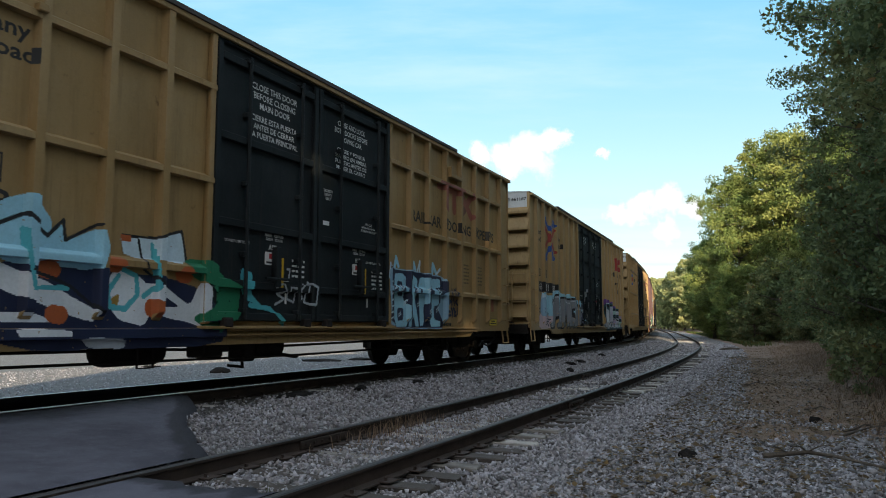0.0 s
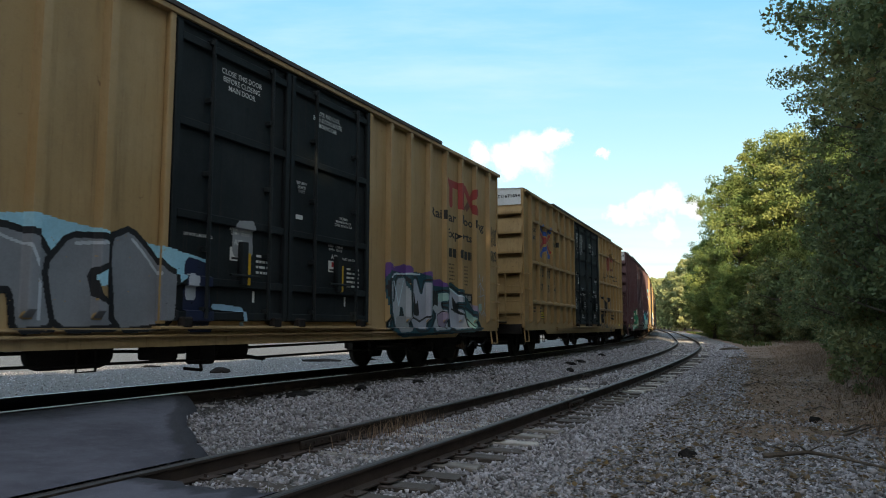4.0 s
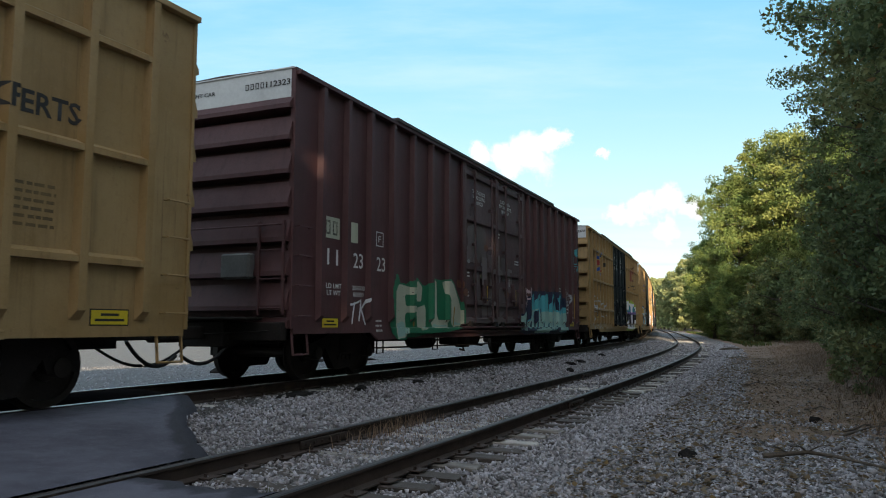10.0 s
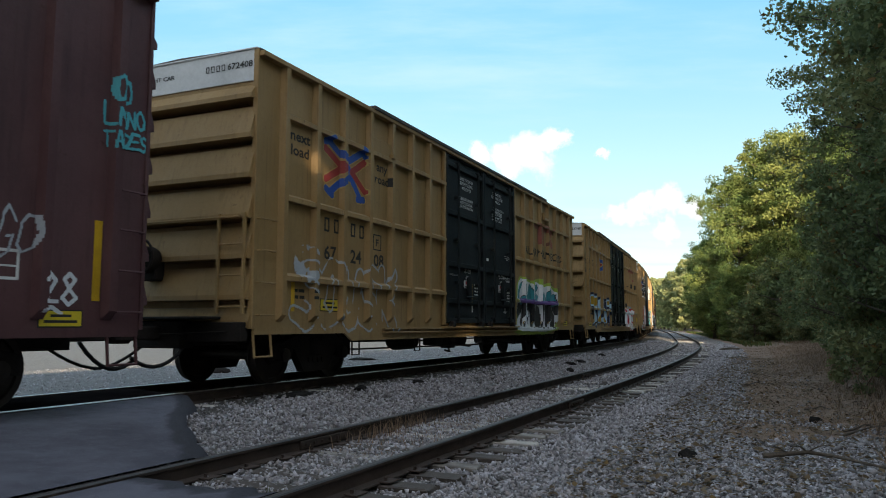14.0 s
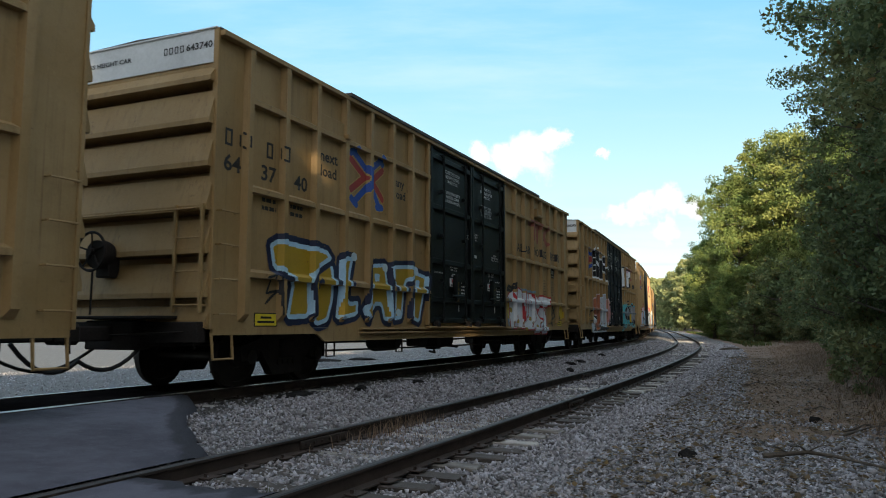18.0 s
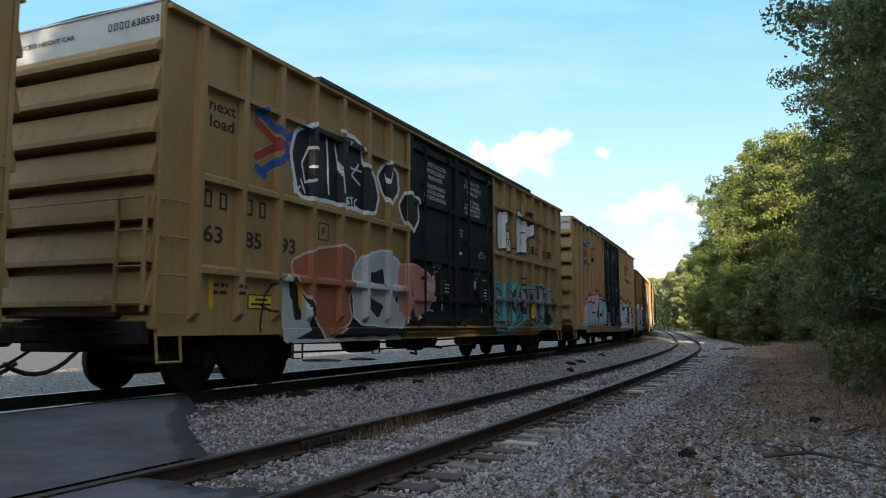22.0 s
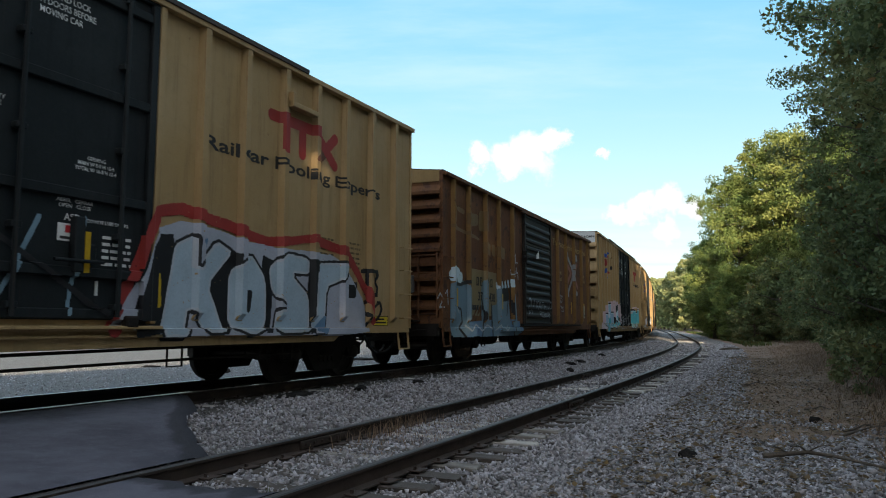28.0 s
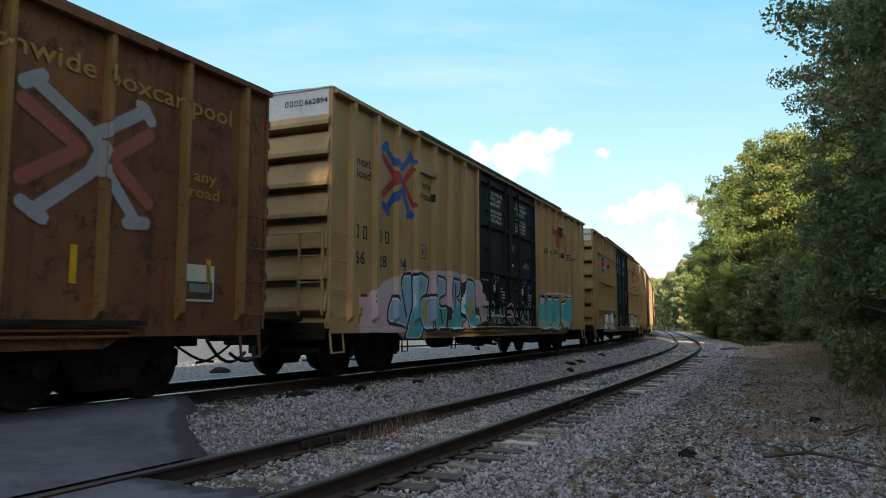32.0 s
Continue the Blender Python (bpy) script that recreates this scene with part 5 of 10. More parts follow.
        plate(key, a + 0.11 + s, a + 0.19 + s, 1.92, 2.0, M_INK if key == "C" else PAINTS["red"], "sticker_mark", "", 0.003)
        plate(key, a + 0.05 + s, a + 0.19 + s, 1.85, 1.88, M_INK, "sticker_mark", "", 0.003)
        plate(key, a + 0.52 + s, a + 0.56 + s, 1.26, 1.42, M_CHALK, "sticker")
    if key == "C":
        wording(key, "DO NOT LUBE DOORS\nROLLERS LUBED\nDATE", 7.02, 7.58, 2.82, 2.98, M_CHALK)
        plate(key, 7.44, 7.74, 2.56, 2.80, M_CHALK, "placard", "white paper placard")
        for k in range(2):
            plate(key, 7.48, 7.70, 2.63 + 0.08 * k, 2.67 + 0.08 * k, M_INK, "placard_mark", "", 0.003)
        wording(key, "CLOSE THIS DOOR FIRST", 6.84, 7.56, 2.26, 2.31, M_CHALK)
        wording(key, "CERRAR ESTA PUERTA\nPRIMERO", 8.20, 8.86, 2.09, 2.22, M_CHALK)
        wording(key, "ABRIR\nPARA CERRAR\nPUERTA\nUNLATCH\nTO CLOSE\nDOOR", 6.84, 7.22, 1.58, 2.04, M_CHALK)
        wording(key, "SEAL\nCANDADO", 8.16, 8.50, 1.24, 1.38, M_CHALK)
        wording(key, "OPEN THIS DOOR", 9.22, 9.72, 2.24, 2.29, M_CHALK)
    plate(key, 9.24 + s, 9.42 + s, 2.61, 2.68, M_CHALK, "sticker")


def standard_marks(key, number, grid=True, pale_logo=False):
    """The owner's slogans, emblem, number and notices on the leading half of a yellow car."""
    wording(key, "next\nload", 0.76, 1.30, 3.60, 3.98, M_INK)
    wording(key, "any\nroad", 3.45, 4.00, 3.62, 3.98, M_INK)
    cross_logo(key, 1.78, 3.05, 3.18 if grid else 3.16, 4.03 if grid else 4.34)
    u = 1.76 if grid and key != "G" else 0.72
    mark_blocks(key, u, 2.50, 0.24, 4)
    for k in range(3 if key != "B" else 0):
        wording(key, number[2 * k:2 * k + 2], u + 0.84 * k, u + 0.84 * k + 0.38, 2.03, 2.27, M_INK)
    small = [(0.95 + 0.4 * i, 1.25 + 0.4 * i, 1.45 - 0.10 * k, 0.05, 2) for i in range(2) for k in range(2)]
    bars(key, small, M_INK)
    notice(key, 1.68 if grid else 0.92, 2.24 if grid else 1.46, 1.18 if grid else 0.93, 1.36 if grid else 1.10)
    plate(key, 0.86, 0.95, 1.15, 1.62, M_TAPE, "reflector", "yellow reflective strip")
    wording(key, "F", 3.52, 3.62, 2.42, 2.55, M_INK)
    for a, b, c, d in ((3.42, 3.72, 2.62, 2.64), (3.42, 3.72, 2.34, 2.36), (3.42, 3.44, 2.34, 2.64), (3.70, 3.72, 2.34, 2.64)):
        plate(key, a, b, c, d, M_INK, "frame_line")
    end_number(key, number)


def tail_marks(key, caps=True, wide=True):
    """Slogan, emblem and data panel on the trailing half."""
    if caps:
        wording(key, "RAILCAR POOLING EXPERTS", 12.57, 17.31 if wide else 16.73, 3.10, 3.35, M_INK)
        bar_logo(key, 13.90 if wide else 13.75, 15.80 if wide else 15.63, 3.56, 4.12)
    else:
        wording(key, "Railcar Pooling Experts", 12.50, 17.18, 3.24, 3.50, M_INK)
        bar_logo(key, 13.9, 15.65, 3.62, 4.16, "logo_red")
    bars(key, [(15.15 + 0.85 * i, 15.65 + 0.85 * i, 2.36 - 0.085 * k, 0.035, 4) for i in range(2) for k in range(6)], M_FAINT)
    notice(key, 17.0, 17.5, 0.94, 1.10)
    for z in (4.30, ):
        part("door_stop", Shape().box(14.25, 15.0, -HALF - 0.16, -HALF - 0.02, z + 0.02, z + 0.10, 0.01).box(14.25, 14.33, -HALF - 0.2, -HALF - 0.02, z, z + 0.24, 0.01).mesh("door_stop", LAYOUT_PAINT[key]), TRAIN[key][0])
    dx = 3.27 if key != "F" else 2.45
    part("door_stop", Shape().box(dx, dx + 0.80, -HALF - 0.06, -HALF - 0.0, 4.17, 4.46, 0.01).box(dx + 0.72, dx + 0.84, -HALF - 0.15, -HALF - 0.02, 4.17, 4.26, 0.01).mesh("door_stop", LAYOUT_PAINT[key]), TRAIN[key][0])


NUMBERS = {"B": "661187", "C": "671894", "E": "672408", "F": "643740", "G": "638593", "H": "663780", "J": "662894", "A": "665193", "K": "662645", "L": "661145", "M": "672310", "N": "660318"}
for _key, _num in NUMBERS.items():
    if _key == "F":
        wording("F", "next\nload", 2.46, 3.00, 3.42, 3.84, M_INK)
        wording("F", "any\nroad", 5.08, 5.58, 3.46, 3.82, M_INK)
        cross_logo("F", 3.46, 4.60, 3.14, 4.02)
        mark_blocks("F", 0.12, 3.42, 0.24, 4, extra=0.32)
        for _k in range(3):
            wording("F", _num[2 * _k:2 * _k + 2], 0.10 + 0.82 * _k, 0.46 + 0.82 * _k, 3.06, 3.30, M_INK)
        notice("F", 0.86, 1.36, 0.93, 1.10)
        bars("F", [(0.95 + 0.7 * i, 1.3 + 0.7 * i, 2.75 - 0.12 * k, 0.06, 3) for i in range(2) for k in range(2)], M_INK)
        end_number("F", _num)
    else:
        standard_marks(_key, _num, "bars" in LAYOUT[_key])
    if _key != "B":
        tail_marks(_key, "bars" in LAYOUT[_key], _key in "AFG")
    door_print(_key, _key not in "BH")
wording("B", "Railcar Pooling", 14.30, 17.45, 3.26, 3.54, M_INK)
wording("B", "Experts", 15.14, 16.66, 2.89, 3.16, M_INK)
bars("B", [(15.14, 16.66, 2.51, 0.20, 7)], M_INK)
bar_logo("B", 15.12, 16.82, 3.70, 4.26, "logo_red")
bars("B", [(15.12 + 0.8 * i, 15.62 + 0.8 * i, 2.32 - 0.085 * k, 0.035, 4) for i in range(2) for k in range(6)], M_FAINT)
for _k, _x in (("B", 16.16), ("H", 15.9), ("F", 16.15)):
    _z = 2.52 if _k == "F" else 1.40
    plate(_k, _x, _x + 0.50, _z, _z + 0.30, M_INK, "data_plate", "black data plate")
    for _i in range(2):
        plate(_k, _x + 0.05 + 0.22 * _i, _x + 0.22 + 0.22 * _i, _z + 0.13, _z + 0.25, M_CHALK, "data_square")
    plate(_k, _x + 0.05, _x + 0.44, _z + 0.04, _z + 0.07, M_CHALK, "data_square")
plate("A", 16.73, 17.30, 1.30, 1.62, PAINTS["coral"], "paint_patch", "red and yellow paint patch")
plate("A", 16.78, 16.95, 1.32, 1.44, PAINTS["ochre"], "paint_patch", "", 0.003)
plate("A", 15.93, 16.13, 1.17, 1.27, M_CHALK, "sticker")
bars("A", [(14.12, 14.60, 0.93, 0.07, 5)], M_INK)
bars("G", [(14.4, 15.2, 0.93, 0.07, 5), (14.45, 15.1, 1.05, 0.05, 7)], M_INK)
plate("G", 17.30, 17.40, 1.13, 1.62, M_TAPE, "reflector", "yellow reflective strip")
plate("D", 17.72, 17.82, 1.20, 2.10, M_TAPE, "reflector", "yellow reflective strip")
wording("F", "OK", 8.64, 8.78, 3.00, 3.12, M_CHALK, lift=0.07)
# the oxide car
plate("D", 0.80, 1.30, 2.40, 2.76, PAINTS["cream"], "mark_panel")
plate("D", 1.62, 1.92, 2.40, 2.76, PAINTS["cream"], "mark_panel")
mark_blocks("D", 0.86, 2.46, 0.24, 2, step=0.22, gap_after=9)
for _k, _n in enumerate(("11", "23", "23")):
    wording("D", _n, 0.92 + 0.85 * _k, 1.26 + 0.85 * _k, 1.95, 2.22, M_CHALK)
wording("D", "LD LMT\nLT WT", 0.90, 1.38, 1.44, 1.64, M_CHALK)
wording("D", "206000\n80000", 1.74, 2.18, 1.44, 1.64, M_CHALK)
bars("D", [(2.6, 2.85, 1.0 - 0.09 * k, 0.04, 3) for k in range(3)], M_CHALK)
wording("D", "F", 2.68, 2.78, 2.50, 2.62, M_CHALK)
for _a, _b, _c, _d in ((2.6, 2.88, 2.68, 2.70), (2.6, 2.88, 2.42, 2.44), (2.6, 2.62, 2.42, 2.70), (2.86, 2.88, 2.42, 2.70)):
    plate("D", _a, _b, _c, _d, M_CHALK, "frame_line")
wording("D", "CLOSE THIS DOOR\nBEFORE CLOSING\nMAIN DOOR", 7.45, 8.35, 3.98, 4.34, M_CHALK)
wording("D", "CLOSE AND LOCK\nBOTH DOORS BEFORE\nMOVING CAR", 9.45, 10.45, 4.02, 4.38, M_CHALK)
bars("D", [(15.45 + 0.75 * i, 15.85 + 0.75 * i, 2.20 - 0.09 * k, 0.04, 3) for i in range(2) for k in range(5)], M_CHALK)
for _a, _b, _c, _d in ((16.35, 16.85, 1.66, 1.69), (16.35, 16.85, 1.38, 1.41), (16.35, 16.38, 1.38, 1.69), (16.82, 16.85, 1.38, 1.69), (16.35, 16.85, 1.51, 1.53), (16.58, 16.60, 1.38, 1.69)):
    plate("D", _a, _b, _c, _d, M_CHALK, "frame_line")
notice("D", 0.80, 1.28, 0.90, 1.05)
notice("D", 17.1, 17.6, 0.92, 1.08)
end_number("D", "112323")
for _x, _y, _w, _h in ((7.95, 1.95, 0.34, 0.72), (10.15, 1.85, 0.34, 0.66)):
    plate("D", _x, _x + _w, _y, _y + _h, PAINTS["patch"], "steel_patch", "grey scuffed cover plate")
    plate("D", _x + 0.04, _x + 0.16, _y + 0.18, _y + 0.40, M_CHALK, "sticker")
bars("D", [(6.95, 7.45, 2.55, 0.05, 7), (6.95, 7.25, 2.2, 0.04, 5), (6.95, 7.25, 2.12, 0.04, 5), (6.95, 7.2, 1.72, 0.04, 4), (6.95, 7.2, 1.64, 0.04, 4), (9.15, 9.4, 3.35, 0.04, 4), (9.15, 9.4, 3.27, 0.04, 4), (10.7, 11.1, 2.75, 0.04, 6), (10.7, 11.1, 2.67, 0.04, 6)], M_CHALK)

# the old rusty car
mural("I", 1.58, 3.62, 1.18, 2.32, lambda U, Z: np.where(patchy(U, Z, 4, 4) + (Z - 1.3) * 1.2 > -0.5, 1, 0), ["khaki"], "paint_patch")
mark_blocks("I", 2.06, 1.93, 0.22, 4, step=0.28)
wording("I", "37", 2.14, 2.48, 1.55, 1.78, M_INK)
wording("I", "438", 2.95, 3.40, 1.55, 1.78, M_INK)
bars("I", [(1.7, 2.2, 1.32, 0.12, 4), (2.3, 2.5, 1.32, 0.12, 2)], M_INK)
wording("I", "The nationwide boxcar pool", 9.35, 14.3, 3.62, 3.92, PAINTS["ochre"])
wording("I", "any\nroad", 13.55, 14.1, 2.60, 2.92, PAINTS["ochre"])
wording("I", "next\nload", 9.95, 10.5, 2.50, 2.85, PAINTS["ochre"])
cross_logo("I", 11.25, 12.88, 2.1, 3.42, "steel", "fade_red", "brown")
plate("I", 13.5, 14.05, 1.24, 1.72, PAINTS["cream"], "data_plate", "faded data plate")
plate("I", 13.55, 14.02, 1.27, 1.50, M_INK, "data_plate")
plate("I", 13.60, 13.97, 1.36, 1.47, M_CHALK, "data_square")
for _x in (9.98, 11.85, 0.75, 4.0, 13.9):
    plate("I", _x, _x + 0.08, 1.38, 1.80, M_TAPE, "reflector", "yellow reflective strip")
part("paper_scrap", mesh_of("paper_scrap", [(6.95, -HALF - 0.15, 2.98), (7.2, -HALF - 0.17, 3.02), (7.17, -HALF - 0.16, 3.2), (7.08, -HALF - 0.2, 3.24), (6.98, -HALF - 0.15, 3.12)], [(0, 1, 2, 3), (0, 3, 4)], M_CHALK), TRAIN["I"][0], "torn white paper scrap")


# graffiti, one piece of work each
def block_style(lines, width, edge, seed, fill, halo=None, halo_w=0.0, shade=None, amp=0.03):
    """Letters with a filled body, an outline and, where wanted, a halo and a drop shade. fill(U, Z, d) numbers the paint of the body; 1 is the outline, 2 the halo, 3 the shade."""
    width, edge = width * 0.92, edge * 1.05
    def pic(U, Z):
        A, B = wobble(U, Z, seed, amp)
        d = segments_distance(A, B, lines)
        out = np.zeros(U.shape)
        if halo:
            out = np.where(d + 0.05 * patchy(U, Z, seed + 1, 6) < width + edge + halo_w, 2, out)
        if shade:
            d2 = segments_distance(A - shade[0], B - shade[1], lines)
            out = np.where(d2 < width + edge * 0.6, 3, out)
        out = np.where(d < width + edge, 1, out)
        return np.where(d < width, fill(U, Z, d), out)
    return pic


class Canvas:
    """Spray-paint work on one car's side, laid coat over coat: filled areas, sprayed lines and edged letters."""

    def __init__(self, key, u0, u1, z0, z1):
        self.key, self.box, self.coats, self.inks = key, (u0, u1, z0, z1), [], []

    def ink(self, name):
        if name not in self.inks:
            self.inks.append(name)
        return self.inks.index(name) + 1

    def two_tone(self, fill, low, split):
        return self.ink(fill), self.ink(low) if low else 0, split

    def area(self, fill, pts, low="", split=0.0):
        self.coats.append(("area", self.two_tone(fill, low, split), pts))

    def line(self, colour, width, pts):
        self.coats.append(("line", self.ink(colour), width * 0.62, pts))

    def letter(self, edge, rim, fill, edge_w, rim_w, pts, low="", split=0.0):
        self.coats.append(("letter", self.ink(edge), self.ink(rim), self.two_tone(fill, low, split), edge_w * 1.5, rim_w, pts))

    def picture(self, U, Z):
        seed = int(self.box[0] * 100) + ord(self.key)
        A, B = wobble(U, Z, seed, 0.008)
        drift = 0.09 * patchy(U, Z, seed + 2, 3)
        out = np.zeros(U.shape)

        def tone(t):
            return np.where(B + drift > t[2], t[0], t[1]) if t[1] else t[0]
        for coat in self.coats:
            if coat[0] == "line":
                out = np.where(segments_distance(A, B, [coat[3]]) < coat[2] * (1 + 0.2 * drift / 0.09), coat[1], out)
            elif coat[0] == "area":
                out = np.where(inside(A, B, soften(coat[2], 1)), tone(coat[1]), out)
            else:
                pts = soften(coat[6], 1)
                within, d = inside(A, B, pts), segments_distance(A, B, [pts + pts[:1]])
                out = np.where(within | (d < coat[4]), coat[1], out)
                out = np.where(within & (d > coat[4] * 0.4), coat[2], out)
                out = np.where(within & (d > coat[5] + coat[4] * 0.4), tone(coat[3]), out)
        return np.where(patchy(U * 7, Z * 7, seed + 5, 5) > 1.25, 0, out)

    def finish(self, label):
        mural(self.key, *self.box, self.picture, self.inks, label=label)


def inside(U, Z, pts):
    """Which points of the plane a closed outline holds."""
    out = np.zeros(U.shape, bool)
    for (x0, y0), (x1, y1) in zip(pts, pts[1:] + pts[:1]):
        if y0 != y1:
            out ^= ((y0 > Z) != (y1 > Z)) & (U < (x1 - x0) * (Z - y0) / (y1 - y0) + x0)
    return out


def soften(pts, times):
    """Cuts the corners of a closed outline."""
    for _ in range(times):
        pts = [q for (x0, y0), (x1, y1) in zip(pts, pts[1:] + pts[:1]) for q in ((x0 * 0.86 + x1 * 0.14, y0 * 0.86 + y1 * 0.14), (x0 * 0.14 + x1 * 0.86, y0 * 0.14 + y1 * 0.86))]
    return pts


def spray_car_a():
    c = Canvas("A", 3.53, 7.18, 0.66, 2.29)
    c.area("navy", [(3.68, 1.54), (4.94, 1.59), (6.42, 1.48), (7.03, 1.06), (7.02, 0.66), (3.74, 0.67)])
    c.line("sky", 0.220, [(3.71, 1.90), (3.89, 2.06), (4.10, 2.14), (4.24, 1.99)])
    c.area("sky", [(3.71, 1.87), (4.02, 2.03), (4.18, 2.00), (4.30, 1.87), (4.49, 2.04), (4.53, 1.82), (4.98, 2.03), (5.05, 1.81), (4.98, 1.54), (3.73, 1.55)])
    c.line("black", 0.035, [(3.71, 1.90), (4.04, 2.05), (4.32, 1.87), (4.51, 2.06), (4.54, 1.84), (4.95, 2.06)])
    c.area("pale", [(5.27, 1.98), (5.75, 1.99), (6.22, 2.13), (6.35, 1.70), (5.33, 1.73)])
    c.line("black", 0.030, [(5.29, 1.98), (5.75, 1.99), (6.22, 2.12), (6.33, 1.71)])
    c.area("orange", [(5.27, 1.99), (5.42, 1.99), (5.43, 1.91), (5.29, 1.91)])
    c.area("white", [(3.73, 1.55), (4.22, 1.44), (5.00, 1.08), (4.92, 0.96), (4.38, 1.12), (3.74, 1.32)])
    c.area("white", [(3.76, 1.06), (4.16, 1.07), (4.50, 0.96), (4.01, 0.96), (3.77, 0.98)])
    c.area("white", [(3.97, 0.90), (4.62, 0.88), (4.62, 0.81), (4.02, 0.81)])
    c.area("white", [(5.04, 1.30), (5.20, 1.58), (5.63, 1.50), (5.81, 1.16), (5.66, 0.91), (5.27, 0.99)])
    c.area("ochre", [(5.17, 1.24), (5.29, 1.30), (5.27, 1.12), (5.16, 1.11)])
    c.area("white", [(5.63, 1.44), (6.02, 1.40), (6.40, 1.17), (6.60, 1.49), (6.74, 1.43), (6.71, 0.91), (6.04, 1.02), (5.72, 1.15)])
    c.area("navy", [(5.86, 1.36), (6.23, 1.17), (5.99, 1.16)])
    c.area("chalky", [(4.77, 0.80), (5.39, 0.77), (5.36, 0.66), (4.90, 0.67)])
    c.line("aqua", 0.050, [(5.27, 1.59), (5.52, 1.52), (5.55, 1.29), (5.38, 1.12), (5.16, 1.14), (5.12, 1.30), (5.26, 1.50)])
    c.line("aqua", 0.040, [(4.03, 1.89), (4.15, 1.31), (4.59, 1.33)])
    c.line("aqua", 0.050, [(5.74, 1.91), (5.82, 1.39), (5.64, 1.27)])
    c.line("orange", 0.160, [(4.32, 1.52), (4.40, 1.51)])
    c.line("orange", 0.160, [(4.44, 1.05), (4.52, 1.04)])
    c.line("orange", 0.160, [(5.77, 1.13), (5.88, 1.11)])
    c.line("orange", 0.160, [(6.24, 1.58), (6.36, 1.57)])
    c.line("orange", 0.160, [(5.13, 1.63), (5.22, 1.62)])
    c.line("black", 0.030, [(4.14, 1.51), (4.65, 1.34), (5.00, 1.08)])
    c.line("black", 0.030, [(5.53, 1.95), (5.63, 1.61), (5.94, 1.40)])
    c.finish("blue, white and black spray-painted mural")
    c = Canvas("A", 6.13, 8.51, 0.75, 1.94)
    c.area("green", [(6.28, 1.78), (6.76, 1.79), (7.06, 1.55), (7.36, 1.46), (7.32, 1.06), (6.81, 0.85), (6.45, 1.02), (6.79, 1.18), (6.92, 1.41), (6.42, 1.57)])
    c.area("aqua", [(7.35, 1.73), (7.61, 1.68), (7.57, 1.40), (7.84, 1.21), (7.47, 1.30), (7.34, 1.46)])
    c.line("aqua", 0.050, [(7.57, 1.23), (8.01, 1.17), (8.36, 0.96)])
    c.line("green", 0.040, [(6.78, 1.44), (7.18, 1.06), (6.90, 0.86)])
    c.finish("green and turquoise spray smears")
    c = Canvas("A", 7.94, 9.32, 1.15, 1.95)
    c.line("silver", 0.030, [(8.09, 1.50), (8.28, 1.58), (8.35, 1.44), (8.17, 1.41), (8.35, 1.33), (8.14, 1.25)])
    c.line("silver", 0.030, [(8.46, 1.51), (8.41, 1.33), (8.59, 1.28), (8.65, 1.49), (8.46, 1.51)])
    c.line("silver", 0.030, [(8.84, 1.57), (8.69, 1.45), (8.84, 1.38), (8.72, 1.29)])
    c.line("silver", 0.030, [(8.97, 1.61), (9.17, 1.55), (9.11, 1.27), (8.87, 1.31), (8.97, 1.61)])
    c.line("silver", 0.030, [(8.16, 1.79), (8.49, 1.80), (8.46, 1.62), (8.17, 1.63), (8.16, 1.79)])
    c.finish("silver bubble tag")
    c = Canvas("A", 11.40, 14.56, 0.76, 2.44)
    c.line("sky", 0.080, [(11.91, 2.08), (11.97, 2.29), (12.07, 2.12)])
    c.line("sky", 0.080, [(12.69, 2.07), (12.73, 2.24), (12.82, 2.05)])
    c.line("sky", 0.080, [(13.63, 2.05), (13.65, 2.27), (13.84, 2.07)])
    c.line("pale", 0.050, [(12.91, 2.06), (13.03, 2.28), (13.01, 2.02)])
    c.line("pale", 0.050, [(13.84, 2.05), (14.02, 2.17)])
    c.line("pale", 0.050, [(11.60, 2.14), (11.56, 1.87)])
    c.area("icy", [(11.55, 1.98), (11.72, 2.13), (11.98, 2.06), (12.80, 2.05), (14.11, 2.04), (14.35, 1.84), (14.24, 0.86), (11.78, 0.88), (11.61, 1.48)])
    c.area("navy", [(11.65, 2.07), (11.78, 2.16), (11.92, 2.03), (12.95, 2.03), (14.09, 2.01), (14.11, 1.92), (14.41, 1.93), (14.38, 1.71), (14.03, 1.63), (14.06, 1.45), (13.87, 1.33), (14.19, 1.02), (14.15, 0.88), (11.80, 0.90), (11.72, 1.88)])
    c.line("pale", 0.022, [(11.76, 1.75), (11.86, 1.79)])
    c.line("pale", 0.022, [(11.77, 1.64), (11.87, 1.68)])
    c.line("pale", 0.022, [(11.77, 1.52), (11.87, 1.56)])
    c.line("pale", 0.022, [(11.78, 1.41), (11.88, 1.45)])
    c.line("pale", 0.022, [(11.78, 1.29), (11.89, 1.33)])
    c.line("pale", 0.022, [(11.79, 1.18), (11.89, 1.21)])
    c.line("pale", 0.022, [(11.79, 1.06), (11.90, 1.10)])
    c.letter("navy", "sky", "sky", 0.012, 0.020, [(11.89, 1.96), (12.24, 1.98), (12.42, 1.90), (12.39, 1.66), (12.26, 1.49), (12.49, 1.33), (12.48, 0.90), (11.92, 0.90)])
    c.area("navy", [(12.02, 1.81), (12.25, 1.80), (12.24, 1.53), (12.03, 1.52)])
    c.area("navy", [(12.04, 1.30), (12.29, 1.28), (12.28, 1.03), (12.05, 1.02)])
